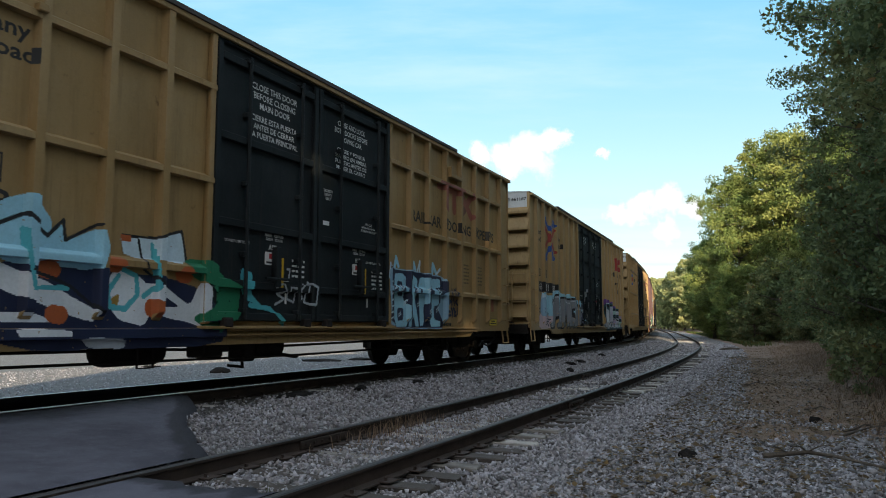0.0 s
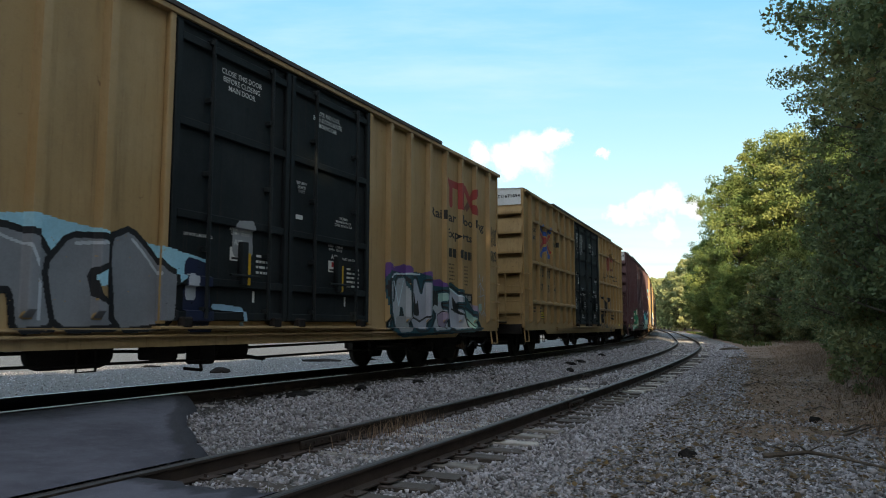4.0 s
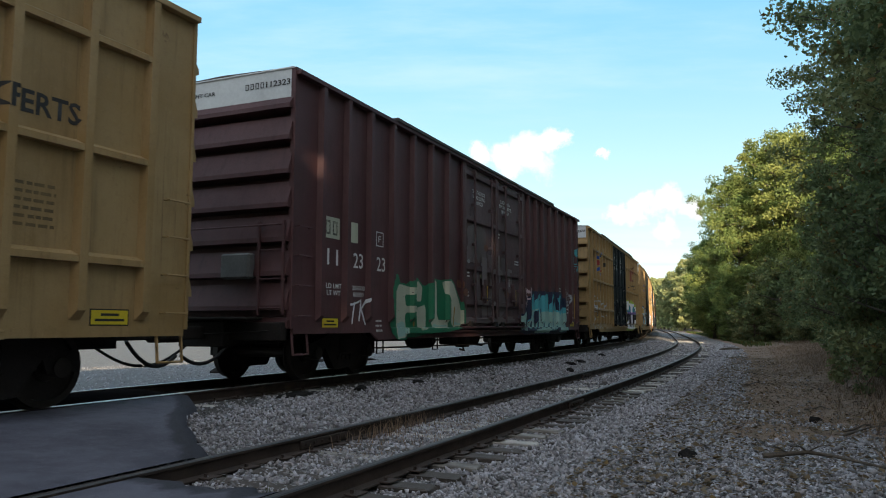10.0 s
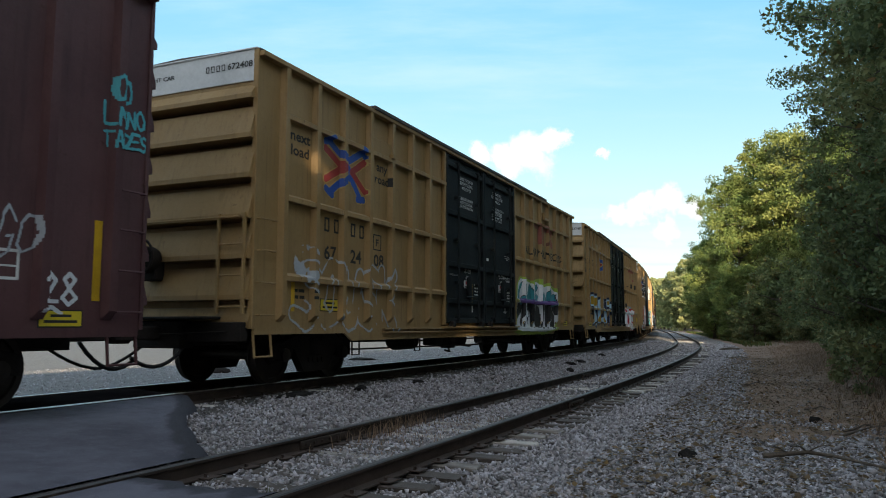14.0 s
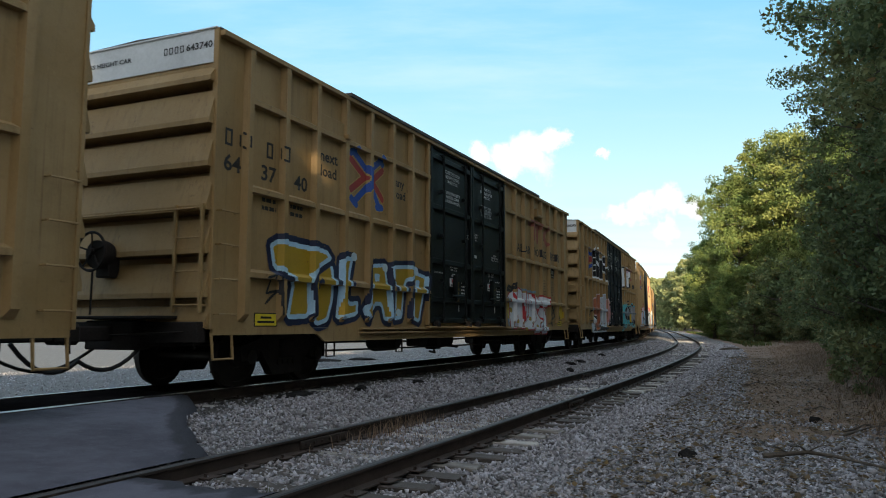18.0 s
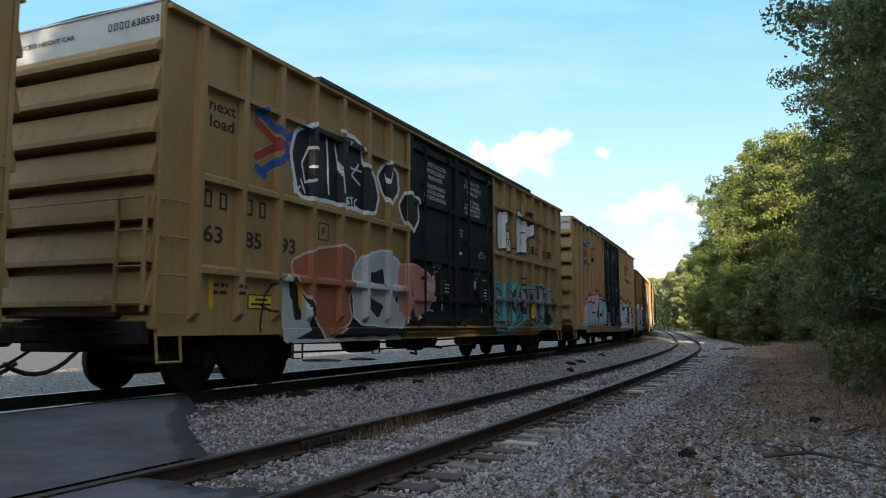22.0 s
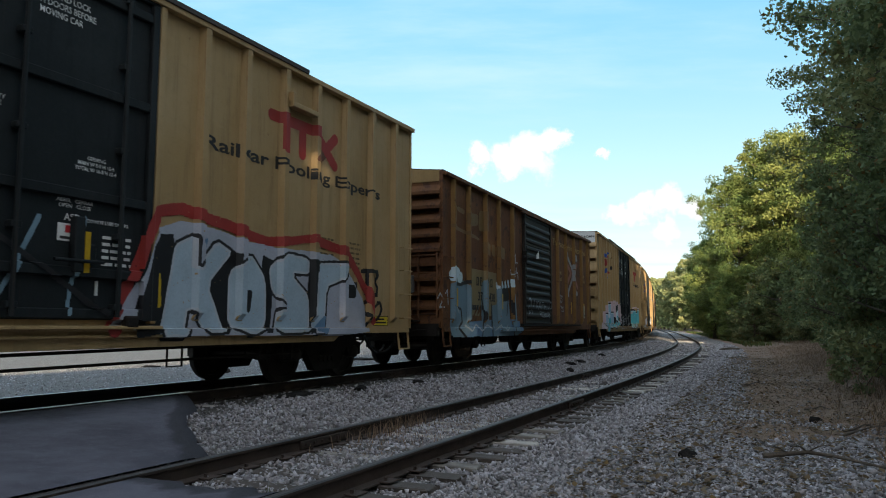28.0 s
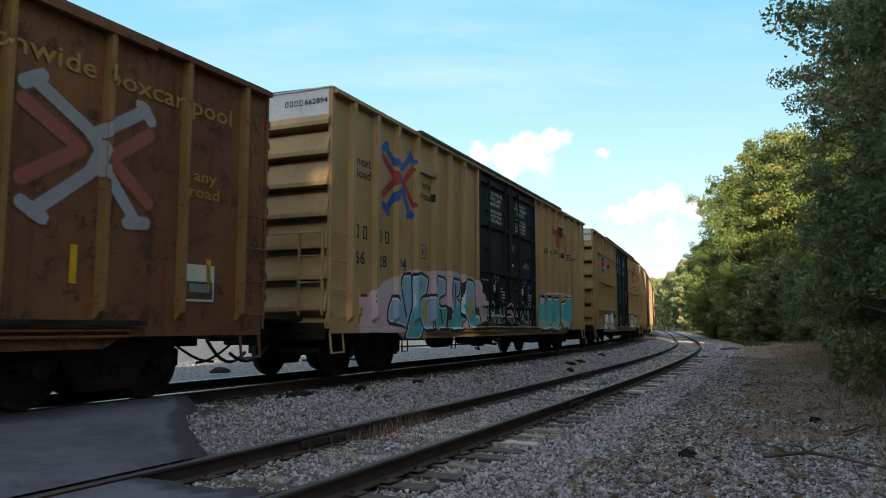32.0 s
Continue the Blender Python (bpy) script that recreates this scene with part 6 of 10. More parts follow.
    c.letter("navy", "sky", "sky", 0.012, 0.020, [(12.48, 1.95), (12.80, 1.95), (12.92, 1.88), (12.88, 1.59), (12.79, 1.47), (13.01, 0.91), (12.82, 0.90), (12.67, 1.39), (12.68, 0.90), (12.51, 0.90)])
    c.area("navy", [(12.62, 1.79), (12.78, 1.78), (12.75, 1.59), (12.63, 1.55)])
    c.letter("navy", "sky", "sky", 0.012, 0.020, [(12.95, 1.94), (13.52, 1.97), (13.53, 1.77), (13.35, 1.76), (13.36, 1.41), (13.21, 1.36), (13.21, 0.94), (13.01, 0.92)])
    c.letter("navy", "sky", "sky", 0.012, 0.020, [(13.57, 1.96), (14.04, 1.96), (14.05, 1.77), (13.78, 1.74), (13.79, 1.62), (14.00, 1.60), (13.97, 1.38), (13.71, 1.34), (13.72, 1.07), (14.05, 1.04), (14.04, 0.90), (13.50, 0.90), (13.51, 1.42)])
    c.line("pale", 0.018, [(12.07, 1.68), (12.16, 1.73)])
    c.line("pale", 0.018, [(12.07, 1.63), (12.16, 1.69)])
    c.line("pale", 0.018, [(12.30, 1.39), (12.39, 1.44)])
    c.line("pale", 0.018, [(12.30, 1.35), (12.40, 1.40)])
    c.line("pale", 0.018, [(12.10, 1.16), (12.18, 1.20)])
    c.line("pale", 0.018, [(12.10, 1.11), (12.19, 1.16)])
    c.line("pale", 0.018, [(12.69, 1.65), (12.79, 1.70)])
    c.line("pale", 0.018, [(12.69, 1.60), (12.79, 1.66)])
    c.line("pale", 0.018, [(12.90, 1.37), (13.01, 1.42)])
    c.line("pale", 0.018, [(12.90, 1.32), (13.01, 1.37)])
    c.line("pale", 0.018, [(13.26, 1.69), (13.37, 1.74)])
    c.line("pale", 0.018, [(13.26, 1.63), (13.37, 1.69)])
    c.line("pale", 0.018, [(13.31, 1.23), (13.42, 1.29)])
    c.line("pale", 0.018, [(13.31, 1.18), (13.42, 1.24)])
    c.line("pale", 0.018, [(13.81, 1.67), (13.93, 1.73)])
    c.line("pale", 0.018, [(13.81, 1.61), (13.93, 1.67)])
    c.line("pale", 0.018, [(13.83, 1.27), (13.95, 1.33)])
    c.line("pale", 0.018, [(13.83, 1.22), (13.95, 1.28)])
    c.line("pale", 0.018, [(13.34, 1.08), (13.45, 1.13)])
    c.line("pale", 0.018, [(13.34, 1.03), (13.45, 1.08)])
    c.area("pale", [(12.33, 1.44), (12.43, 1.47), (12.40, 1.35)])
    c.area("pale", [(11.73, 2.08), (11.80, 2.14), (11.86, 2.04), (11.79, 2.00)])
    c.finish("light blue block letters with navy edges")
    c = Canvas("A", 14.29, 15.15, 1.05, 1.93)
    c.line("navy", 0.045, [(14.47, 1.74), (14.52, 1.60)])
    c.line("navy", 0.045, [(14.67, 1.76), (14.69, 1.61)])
    c.line("navy", 0.045, [(14.79, 1.76), (14.91, 1.70), (14.79, 1.62), (14.91, 1.78)])
    c.line("navy", 0.045, [(14.45, 1.52), (14.49, 1.41), (14.60, 1.47), (14.46, 1.52)])
    c.line("navy", 0.045, [(14.66, 1.51), (14.66, 1.41)])
    c.line("navy", 0.045, [(14.77, 1.53), (14.80, 1.41)])
    c.line("navy", 0.045, [(14.98, 1.53), (14.86, 1.47), (15.00, 1.41)])
    c.line("navy", 0.045, [(14.44, 1.32), (14.45, 1.16), (14.59, 1.17)])
    c.line("navy", 0.045, [(14.45, 1.25), (14.57, 1.25)])
    c.line("navy", 0.045, [(14.62, 1.33), (14.68, 1.25), (14.75, 1.33)])
    c.line("navy", 0.045, [(14.68, 1.25), (14.69, 1.15)])
    c.line("navy", 0.045, [(14.80, 1.32), (14.81, 1.16), (14.91, 1.17)])
    c.line("navy", 0.045, [(14.80, 1.25), (14.88, 1.25)])
    c.line("navy", 0.045, [(14.97, 1.34), (14.98, 1.21)])
    c.finish("navy tag in three lines")


def spray_car_b():
    c = Canvas("B", 0.82, 8.60, 0.73, 2.57)
    c.area("rose", [(0.97, 1.24), (1.69, 1.46), (2.45, 1.42), (2.48, 0.86), (1.00, 0.83)])
    c.area("icy", [(1.22, 1.84), (1.59, 2.04), (1.77, 1.98), (1.87, 1.34), (1.70, 1.18), (1.15, 1.31)])
    c.area("sky", [(1.80, 1.96), (2.29, 1.91), (2.70, 2.07), (3.50, 2.17), (4.44, 2.00), (5.08, 2.10), (6.07, 1.96), (7.07, 1.87), (7.58, 1.78), (6.93, 1.41), (2.33, 1.25), (1.81, 1.34)])
    c.line("sky", 0.100, [(1.38, 1.89), (1.51, 1.95)])
    c.line("pale", 0.050, [(1.33, 1.81), (1.57, 1.98)])
    c.line("pale", 0.050, [(1.37, 1.96), (1.55, 1.78)])
    c.letter("black", "black", "grey", 0.020, 0.030, [(2.33, 1.75), (2.46, 1.93), (2.71, 2.01), (2.91, 1.74), (3.05, 1.96), (3.29, 2.01), (3.38, 1.90), (3.41, 1.41), (3.13, 1.16), (2.99, 0.87), (2.41, 0.86), (2.41, 1.01), (2.69, 1.26), (2.41, 1.56)])
    c.letter("black", "black", "grey", 0.020, 0.030, [(3.41, 1.90), (3.59, 1.96), (3.72, 1.81), (3.74, 1.43), (3.85, 1.43), (3.85, 1.91), (4.15, 1.94), (4.30, 1.72), (4.28, 1.19), (4.05, 0.86), (3.31, 0.85), (3.48, 1.17)])
    c.letter("black", "black", "grey", 0.020, 0.030, [(4.33, 1.76), (4.65, 1.95), (5.09, 1.88), (5.34, 1.50), (5.30, 0.89), (4.86, 0.87), (4.79, 1.27), (4.66, 1.27), (4.68, 0.86), (4.37, 0.86)])
    c.letter("black", "black", "grey", 0.020, 0.030, [(5.16, 1.57), (5.44, 1.91), (5.94, 1.93), (6.08, 1.69), (5.72, 1.52), (5.81, 1.23), (6.10, 1.19), (6.11, 0.89), (5.30, 0.87)])
    c.letter("black", "black", "grey", 0.020, 0.030, [(5.97, 1.95), (6.27, 2.09), (6.78, 1.65), (7.00, 1.58), (6.95, 0.89), (6.04, 0.87)])
    c.line("chalky", 0.030, [(2.45, 1.67), (2.60, 1.87), (2.79, 1.93), (2.91, 1.62)])
    c.line("chalky", 0.030, [(3.69, 1.87), (3.75, 1.18), (3.87, 1.08), (3.87, 1.69)])
    c.line("chalky", 0.030, [(4.66, 1.83), (4.96, 1.75), (5.14, 1.35), (5.13, 1.00)])
    c.line("chalky", 0.030, [(5.54, 1.81), (5.88, 1.86)])
    c.line("chalky", 0.030, [(6.29, 1.95), (6.69, 1.57)])
    c.line("chalky", 0.030, [(2.75, 1.15), (2.66, 0.90)])
    c.line("chalky", 0.030, [(3.10, 1.90), (3.26, 1.92)])
    c.line("navy", 0.030, [(1.84, 1.31), (1.96, 1.37), (1.94, 1.21)])
    c.line("navy", 0.030, [(2.03, 1.37), (2.10, 1.22), (2.15, 1.35)])
    c.line("navy", 0.030, [(1.85, 1.13), (2.00, 1.18), (1.92, 1.05), (2.07, 1.08)])
    c.line("navy", 0.030, [(2.10, 1.16), (2.26, 1.14), (2.14, 1.06)])
    c.line("navy", 0.030, [(1.83, 0.97), (1.98, 1.02), (2.15, 0.92), (2.24, 1.03)])
    c.area("navy", [(7.15, 1.82), (7.58, 1.74), (7.65, 0.84), (7.13, 0.85), (7.12, 1.26)])
    c.area("chalky", [(7.17, 1.59), (7.36, 1.60), (7.34, 1.26), (7.15, 1.26)])
    c.line("icy", 0.060, [(7.69, 1.18), (8.24, 1.15), (8.28, 0.93)])
    c.area("steel", [(8.01, 2.38), (8.44, 2.42), (8.45, 1.88), (8.02, 1.89)])
    c.finish("grey bubble letters with black edges on a blue cloud")
    c = Canvas("B", 12.23, 17.49, 0.66, 2.33)
    c.area("purple", [(12.38, 2.16), (12.64, 2.08), (12.96, 2.12), (13.18, 2.18), (13.55, 2.04), (13.81, 1.99), (14.30, 2.11), (14.50, 1.92), (14.94, 1.96), (15.30, 1.68), (15.32, 1.18), (12.45, 1.11)])
    c.area("mauve", [(16.27, 1.47), (16.82, 1.43), (16.95, 1.22), (16.28, 1.20)])
    c.area("deep", [(12.39, 1.99), (12.85, 2.01), (13.25, 1.95), (13.62, 2.05), (14.23, 2.01), (14.47, 1.80), (15.20, 1.80), (15.37, 1.93), (16.16, 1.74), (16.60, 1.42), (17.34, 0.93), (17.14, 0.80), (12.48, 0.68)])
    c.letter("black", "deep", "silver", 0.020, 0.030, [(12.45, 1.81), (12.62, 1.88), (12.73, 1.36), (12.83, 1.90), (13.22, 1.95), (13.36, 1.55), (13.43, 0.87), (13.23, 0.85), (13.06, 1.32), (12.95, 0.88), (12.79, 0.88), (12.63, 1.35), (12.64, 0.88), (12.51, 0.88)])
    c.letter("black", "deep", "ghost", 0.020, 0.030, [(13.33, 1.65), (13.44, 1.87), (13.72, 1.95), (13.94, 1.59), (14.06, 1.88), (14.33, 1.90), (14.31, 1.15), (14.19, 0.84), (13.62, 0.82), (13.36, 1.13)])
    c.area("black", [(13.49, 1.56), (13.61, 1.62), (13.69, 1.35), (13.78, 1.47), (13.86, 1.14), (13.60, 1.14)])
    c.letter("black", "deep", "mint", 0.020, 0.030, [(14.36, 1.62), (15.12, 1.72), (15.26, 1.49), (14.92, 1.41), (15.27, 1.18), (15.34, 0.80), (14.37, 0.78), (14.65, 1.16), (14.43, 1.30)], "silver", 1.45)
    c.area("black", [(14.39, 1.74), (14.79, 1.65), (14.76, 1.34), (14.60, 1.40), (14.42, 1.27)])
    c.letter("black", "mauve", "mauve", 0.010, 0.020, [(14.69, 1.16), (15.05, 1.26), (15.28, 1.05), (15.07, 0.86), (14.78, 0.93)])
    c.letter("black", "deep", "ghost", 0.020, 0.030, [(15.35, 1.85), (16.16, 1.62), (16.38, 1.44), (15.72, 1.44), (16.28, 1.20), (16.67, 0.84), (15.42, 0.80), (15.32, 1.18)])
    c.area("black", [(15.48, 1.63), (15.77, 1.45), (15.97, 1.19), (15.59, 1.25)])
    c.letter("black", "deep", "mint", 0.020, 0.030, [(16.22, 1.37), (16.77, 1.21), (17.22, 0.89), (16.62, 0.81), (16.40, 1.00)])
    c.area("steel", [(12.85, 1.12), (13.30, 1.13), (13.44, 0.82), (12.82, 0.80)])
    c.line("pale", 0.030, [(12.50, 1.87), (12.80, 1.95), (13.25, 1.98), (13.88, 2.00)])
    c.line("black", 0.030, [(13.42, 1.13), (13.87, 1.03), (14.28, 1.15)])
    c.line("black", 0.030, [(15.49, 1.31), (16.28, 1.13), (17.08, 0.85)])
    c.line("pale", 0.025, [(15.34, 1.78), (16.06, 1.59)])
    c.line("pale", 0.025, [(12.76, 1.80), (12.95, 1.32), (13.14, 1.84)])
    c.finish("teal, mauve and silver wild letters with black edges")
    c = Canvas("B", 16.90, 17.74, 1.07, 2.34)
    c.line("silver", 0.020, [(17.15, 1.18), (17.05, 1.73), (17.22, 2.00), (17.48, 1.83), (17.55, 1.53), (17.46, 1.17)])
    c.line("silver", 0.020, [(17.28, 2.01), (17.30, 1.37)])
    c.line("silver", 0.020, [(17.12, 1.66), (17.52, 1.70)])
    c.line("silver", 0.020, [(17.18, 2.19), (17.25, 2.06)])
    c.line("silver", 0.020, [(17.43, 2.17), (17.38, 2.06)])
    c.line("silver", 0.020, [(17.06, 1.22), (17.21, 1.30), (17.33, 1.19), (17.48, 1.30), (17.59, 1.19)])
    c.area("mint", [(17.13, 1.48), (17.32, 1.49), (17.35, 1.30), (17.11, 1.29)])
    c.finish("faint white outline drawing")


def spray_car_c():
    c = Canvas("C", 11.73, 15.75, 0.66, 2.43)
    c.area("gold", [(12.01, 1.47), (12.15, 1.51), (12.17, 1.14), (12.05, 1.11)])
    c.area("gold", [(12.59, 1.57), (12.66, 1.57), (12.70, 1.18), (12.62, 1.17)])
    c.line("black", 0.055, [(12.33, 2.28), (12.07, 2.17), (11.94, 1.96), (11.96, 1.64)])
    c.line("black", 0.055, [(12.43, 2.19), (12.57, 1.95), (12.64, 1.64)])
    c.line("black", 0.055, [(12.43, 2.17), (12.74, 2.25), (12.96, 2.13), (13.16, 2.27), (13.25, 2.02), (13.34, 1.65)])
    c.line("black", 0.055, [(12.91, 1.82), (12.93, 1.62)])
    c.line("black", 0.055, [(13.35, 2.24), (13.90, 2.19), (14.24, 2.22)])
    c.line("black", 0.055, [(13.35, 2.24), (13.47, 1.86), (13.53, 1.64)])
    c.line("black", 0.055, [(13.90, 2.19), (13.80, 1.78)])
    c.line("black", 0.055, [(14.24, 2.22), (14.03, 1.91), (14.16, 1.67)])
    c.line("black", 0.055, [(14.33, 2.18), (14.83, 2.23), (14.95, 1.55), (14.47, 1.56), (14.33, 2.18)])
    c.line("black", 0.055, [(14.53, 1.83), (14.78, 1.85)])
    c.line("black", 0.055, [(11.88, 1.56), (11.94, 0.93), (12.13, 0.88), (12.27, 1.00)])
    c.line("black", 0.055, [(12.36, 1.59), (12.49, 1.55), (12.42, 1.30), (12.47, 1.02), (12.26, 0.98)])
    c.line("black", 0.055, [(12.63, 1.65), (12.37, 1.37), (12.34, 1.05), (12.53, 0.88), (12.75, 0.96), (12.86, 1.32), (12.70, 1.61)])
    c.line("black", 0.055, [(12.87, 1.65), (13.03, 1.19), (13.00, 0.89), (13.30, 0.86)])
    c.line("black", 0.055, [(13.26, 1.74), (13.20, 1.20), (13.09, 0.93)])
    c.line("black", 0.055, [(13.37, 1.61), (13.50, 1.13), (13.35, 0.89), (13.64, 0.86), (13.83, 1.10), (13.65, 1.42), (13.98, 1.72)])
    c.line("black", 0.055, [(13.87, 1.61), (13.94, 1.11), (13.72, 0.93), (14.07, 0.94)])
    c.line("black", 0.055, [(14.28, 1.67), (14.33, 1.07), (14.56, 0.74), (14.95, 0.68), (15.25, 0.85), (15.22, 1.12), (14.96, 1.35), (14.61, 1.34), (14.45, 1.15)])
    c.line("black", 0.055, [(15.00, 1.43), (15.21, 1.36)])
    c.area("white", [(14.51, 1.44), (14.73, 1.45), (14.70, 1.34), (14.54, 1.33)])
    c.line("black", 0.040, [(15.23, 0.77), (15.36, 0.93), (15.51, 0.75), (15.60, 0.89)])
    c.finish("black outline letters in two rows")


def spray_car_d():
    c = Canvas("D", 6.49, 10.75, 0.84, 3.61)
    c.area("patch", [(7.15, 3.34), (7.67, 3.46), (7.74, 2.49), (6.93, 2.49), (6.99, 2.75), (7.21, 2.90)])
    c.area("scuff", [(7.72, 3.46), (8.47, 3.39), (8.48, 2.56), (7.79, 2.50)])
    c.area("patch", [(9.14, 2.80), (9.53, 2.82), (9.58, 2.14), (9.23, 2.06)])
    c.area("scuff", [(9.58, 2.79), (10.12, 2.76), (10.21, 2.20), (9.63, 2.15)])
    c.area("scuff", [(7.53, 2.28), (8.02, 2.26), (8.04, 1.45), (7.70, 1.40), (7.58, 1.83)])
    c.area("patch", [(8.60, 2.78), (9.03, 2.78), (8.97, 1.05), (8.53, 1.16), (8.71, 2.08)])
    c.area("scuff", [(9.18, 1.90), (9.71, 1.99), (10.11, 1.40), (9.27, 1.06)])
    c.area("patch", [(8.12, 1.84), (8.49, 1.99), (8.49, 1.05), (8.11, 1.04)])
    c.area("scuff", [(6.76, 1.15), (8.53, 1.13), (8.54, 0.94), (6.78, 0.95)])
    c.area("scuff", [(8.73, 1.16), (10.59, 1.20), (10.60, 1.03), (8.74, 0.96)])
    c.line("brown", 0.160, [(6.64, 1.92), (6.73, 1.91)])
    c.line("brown", 0.160, [(6.86, 1.73), (6.95, 1.71)])
    c.line("brown", 0.160, [(8.16, 1.67), (8.27, 1.65)])
    c.line("brown", 0.160, [(9.95, 1.80), (10.11, 1.78)])
    c.line("brown", 0.160, [(8.39, 2.93), (8.51, 2.92)])
    c.line("steel", 0.070, [(7.19, 2.50), (7.28, 2.50)])
    c.line("steel", 0.070, [(8.12, 2.48), (8.23, 2.48)])
    c.line("steel", 0.070, [(9.32, 2.43), (9.46, 2.43)])
    c.finish("grey scuffs and bare patches on the old doors")
    c = Canvas("D", 3.03, 7.04, 0.66, 2.14)
    c.area("green", [(3.18, 1.79), (3.54, 1.98), (3.69, 1.69), (4.37, 1.95), (4.75, 1.76), (5.20, 1.92), (6.30, 1.99), (6.89, 1.36), (6.89, 0.87), (3.50, 0.66), (3.24, 0.83)])
    c.letter("green", "cream", "cream", 0.020, 0.030, [(3.47, 1.75), (4.28, 1.73), (4.25, 1.57), (3.85, 1.55), (3.90, 1.35), (4.25, 1.34), (4.23, 1.19), (3.86, 1.18), (3.95, 0.68), (3.47, 0.66)], "mint", 0.95)
    c.letter("green", "cream", "cream", 0.020, 0.030, [(4.41, 1.91), (4.68, 1.75), (4.62, 1.43), (4.38, 1.42)], "mint", 0.95)
    c.letter("green", "cream", "cream", 0.020, 0.030, [(4.35, 1.30), (4.83, 1.40), (4.84, 0.84), (4.43, 0.83)], "mint", 0.95)
    c.letter("green", "cream", "cream", 0.020, 0.030, [(5.15, 1.89), (5.41, 1.93), (5.43, 1.06), (6.02, 1.09), (6.02, 0.88), (5.04, 0.86)], "mint", 0.95)
    c.letter("green", "cream", "cream", 0.020, 0.030, [(5.68, 1.92), (6.30, 1.99), (6.80, 1.34), (6.82, 0.91), (6.23, 0.89), (6.10, 1.42), (5.81, 1.70)], "mint", 0.95)
    c.line("ochre", 0.050, [(4.25, 1.38), (4.26, 0.95)])
    c.line("ochre", 0.050, [(6.42, 1.35), (6.32, 0.95)])
    c.finish("cream block letters with green edges")
    c = Canvas("D", 10.89, 16.81, 0.66, 2.26)
    c.area("navy", [(11.89, 1.79), (12.16, 1.85), (12.55, 2.00), (13.52, 2.03), (14.32, 2.05), (15.93, 2.11), (16.23, 1.78), (16.41, 1.08), (16.66, 0.72), (15.58, 0.66), (11.07, 0.70), (11.04, 1.22), (11.79, 1.37)])
    c.letter("navy", "aqua", "aqua", 0.015, 0.020, [(11.85, 0.84), (12.12, 1.27), (12.56, 1.92), (12.72, 1.91), (12.69, 1.62), (12.87, 1.93), (13.45, 1.95), (13.07, 1.37), (13.04, 0.87), (12.81, 0.84), (12.90, 1.44), (12.63, 1.29), (12.69, 0.85), (12.43, 0.83), (12.45, 1.22), (12.22, 0.83)], "mint", 1.38)
    c.letter("navy", "aqua", "aqua", 0.015, 0.020, [(13.14, 1.61), (13.44, 1.89), (13.68, 1.94), (13.75, 0.82), (13.18, 0.81)], "mint", 1.38)
    c.area("navy", [(13.37, 1.45), (13.47, 1.53), (13.48, 1.04), (13.37, 1.04)])
    c.letter("navy", "aqua", "aqua", 0.015, 0.020, [(13.71, 1.95), (14.28, 1.98), (14.27, 1.35), (14.46, 1.97), (15.02, 1.99), (14.97, 1.84), (14.78, 1.81), (14.88, 0.76), (14.44, 0.77), (14.35, 1.05), (14.12, 0.77), (13.82, 0.80)], "mint", 1.38)
    c.letter("navy", "aqua", "aqua", 0.015, 0.020, [(14.85, 1.53), (15.02, 1.78), (15.29, 1.39), (15.20, 1.94), (15.91, 2.02), (15.65, 1.41), (16.17, 1.62), (16.25, 1.25), (16.60, 0.75), (15.57, 0.70), (15.41, 0.94), (15.06, 0.82), (14.88, 0.76)], "mint", 1.38)
    c.area("mint", [(11.05, 1.09), (11.59, 1.33), (12.01, 1.35), (11.75, 0.84), (11.07, 0.82)])
    c.area("mint", [(11.45, 0.86), (11.75, 0.86), (11.76, 0.79), (11.46, 0.79)])
    c.area("mint", [(12.65, 0.84), (14.38, 0.87), (14.38, 0.72), (12.66, 0.70)])
    c.area("orange", [(14.80, 1.45), (14.89, 1.47), (14.88, 1.18), (14.81, 1.18)])
    c.line("navy", 0.025, [(14.45, 0.75), (14.54, 0.83), (14.66, 0.75), (14.83, 0.81)])
    c.finish("turquoise letters fading to pale green")
    c = Canvas("D", 11.71, 12.31, 1.39, 2.23)
    c.line("rose", 0.035, [(11.86, 2.04), (11.91, 1.91), (11.97, 2.04), (12.03, 1.93)])
    c.line("rose", 0.035, [(12.06, 2.08), (12.10, 1.92), (12.16, 2.05)])
    c.line("rose", 0.035, [(11.88, 1.86), (12.03, 1.74), (12.14, 1.91)])
    c.line("rose", 0.035, [(11.95, 1.68), (11.91, 1.49), (11.86, 1.64)])
    c.line("rose", 0.035, [(11.99, 1.83), (11.97, 1.56)])
    c.finish("pale chalky scrawl")


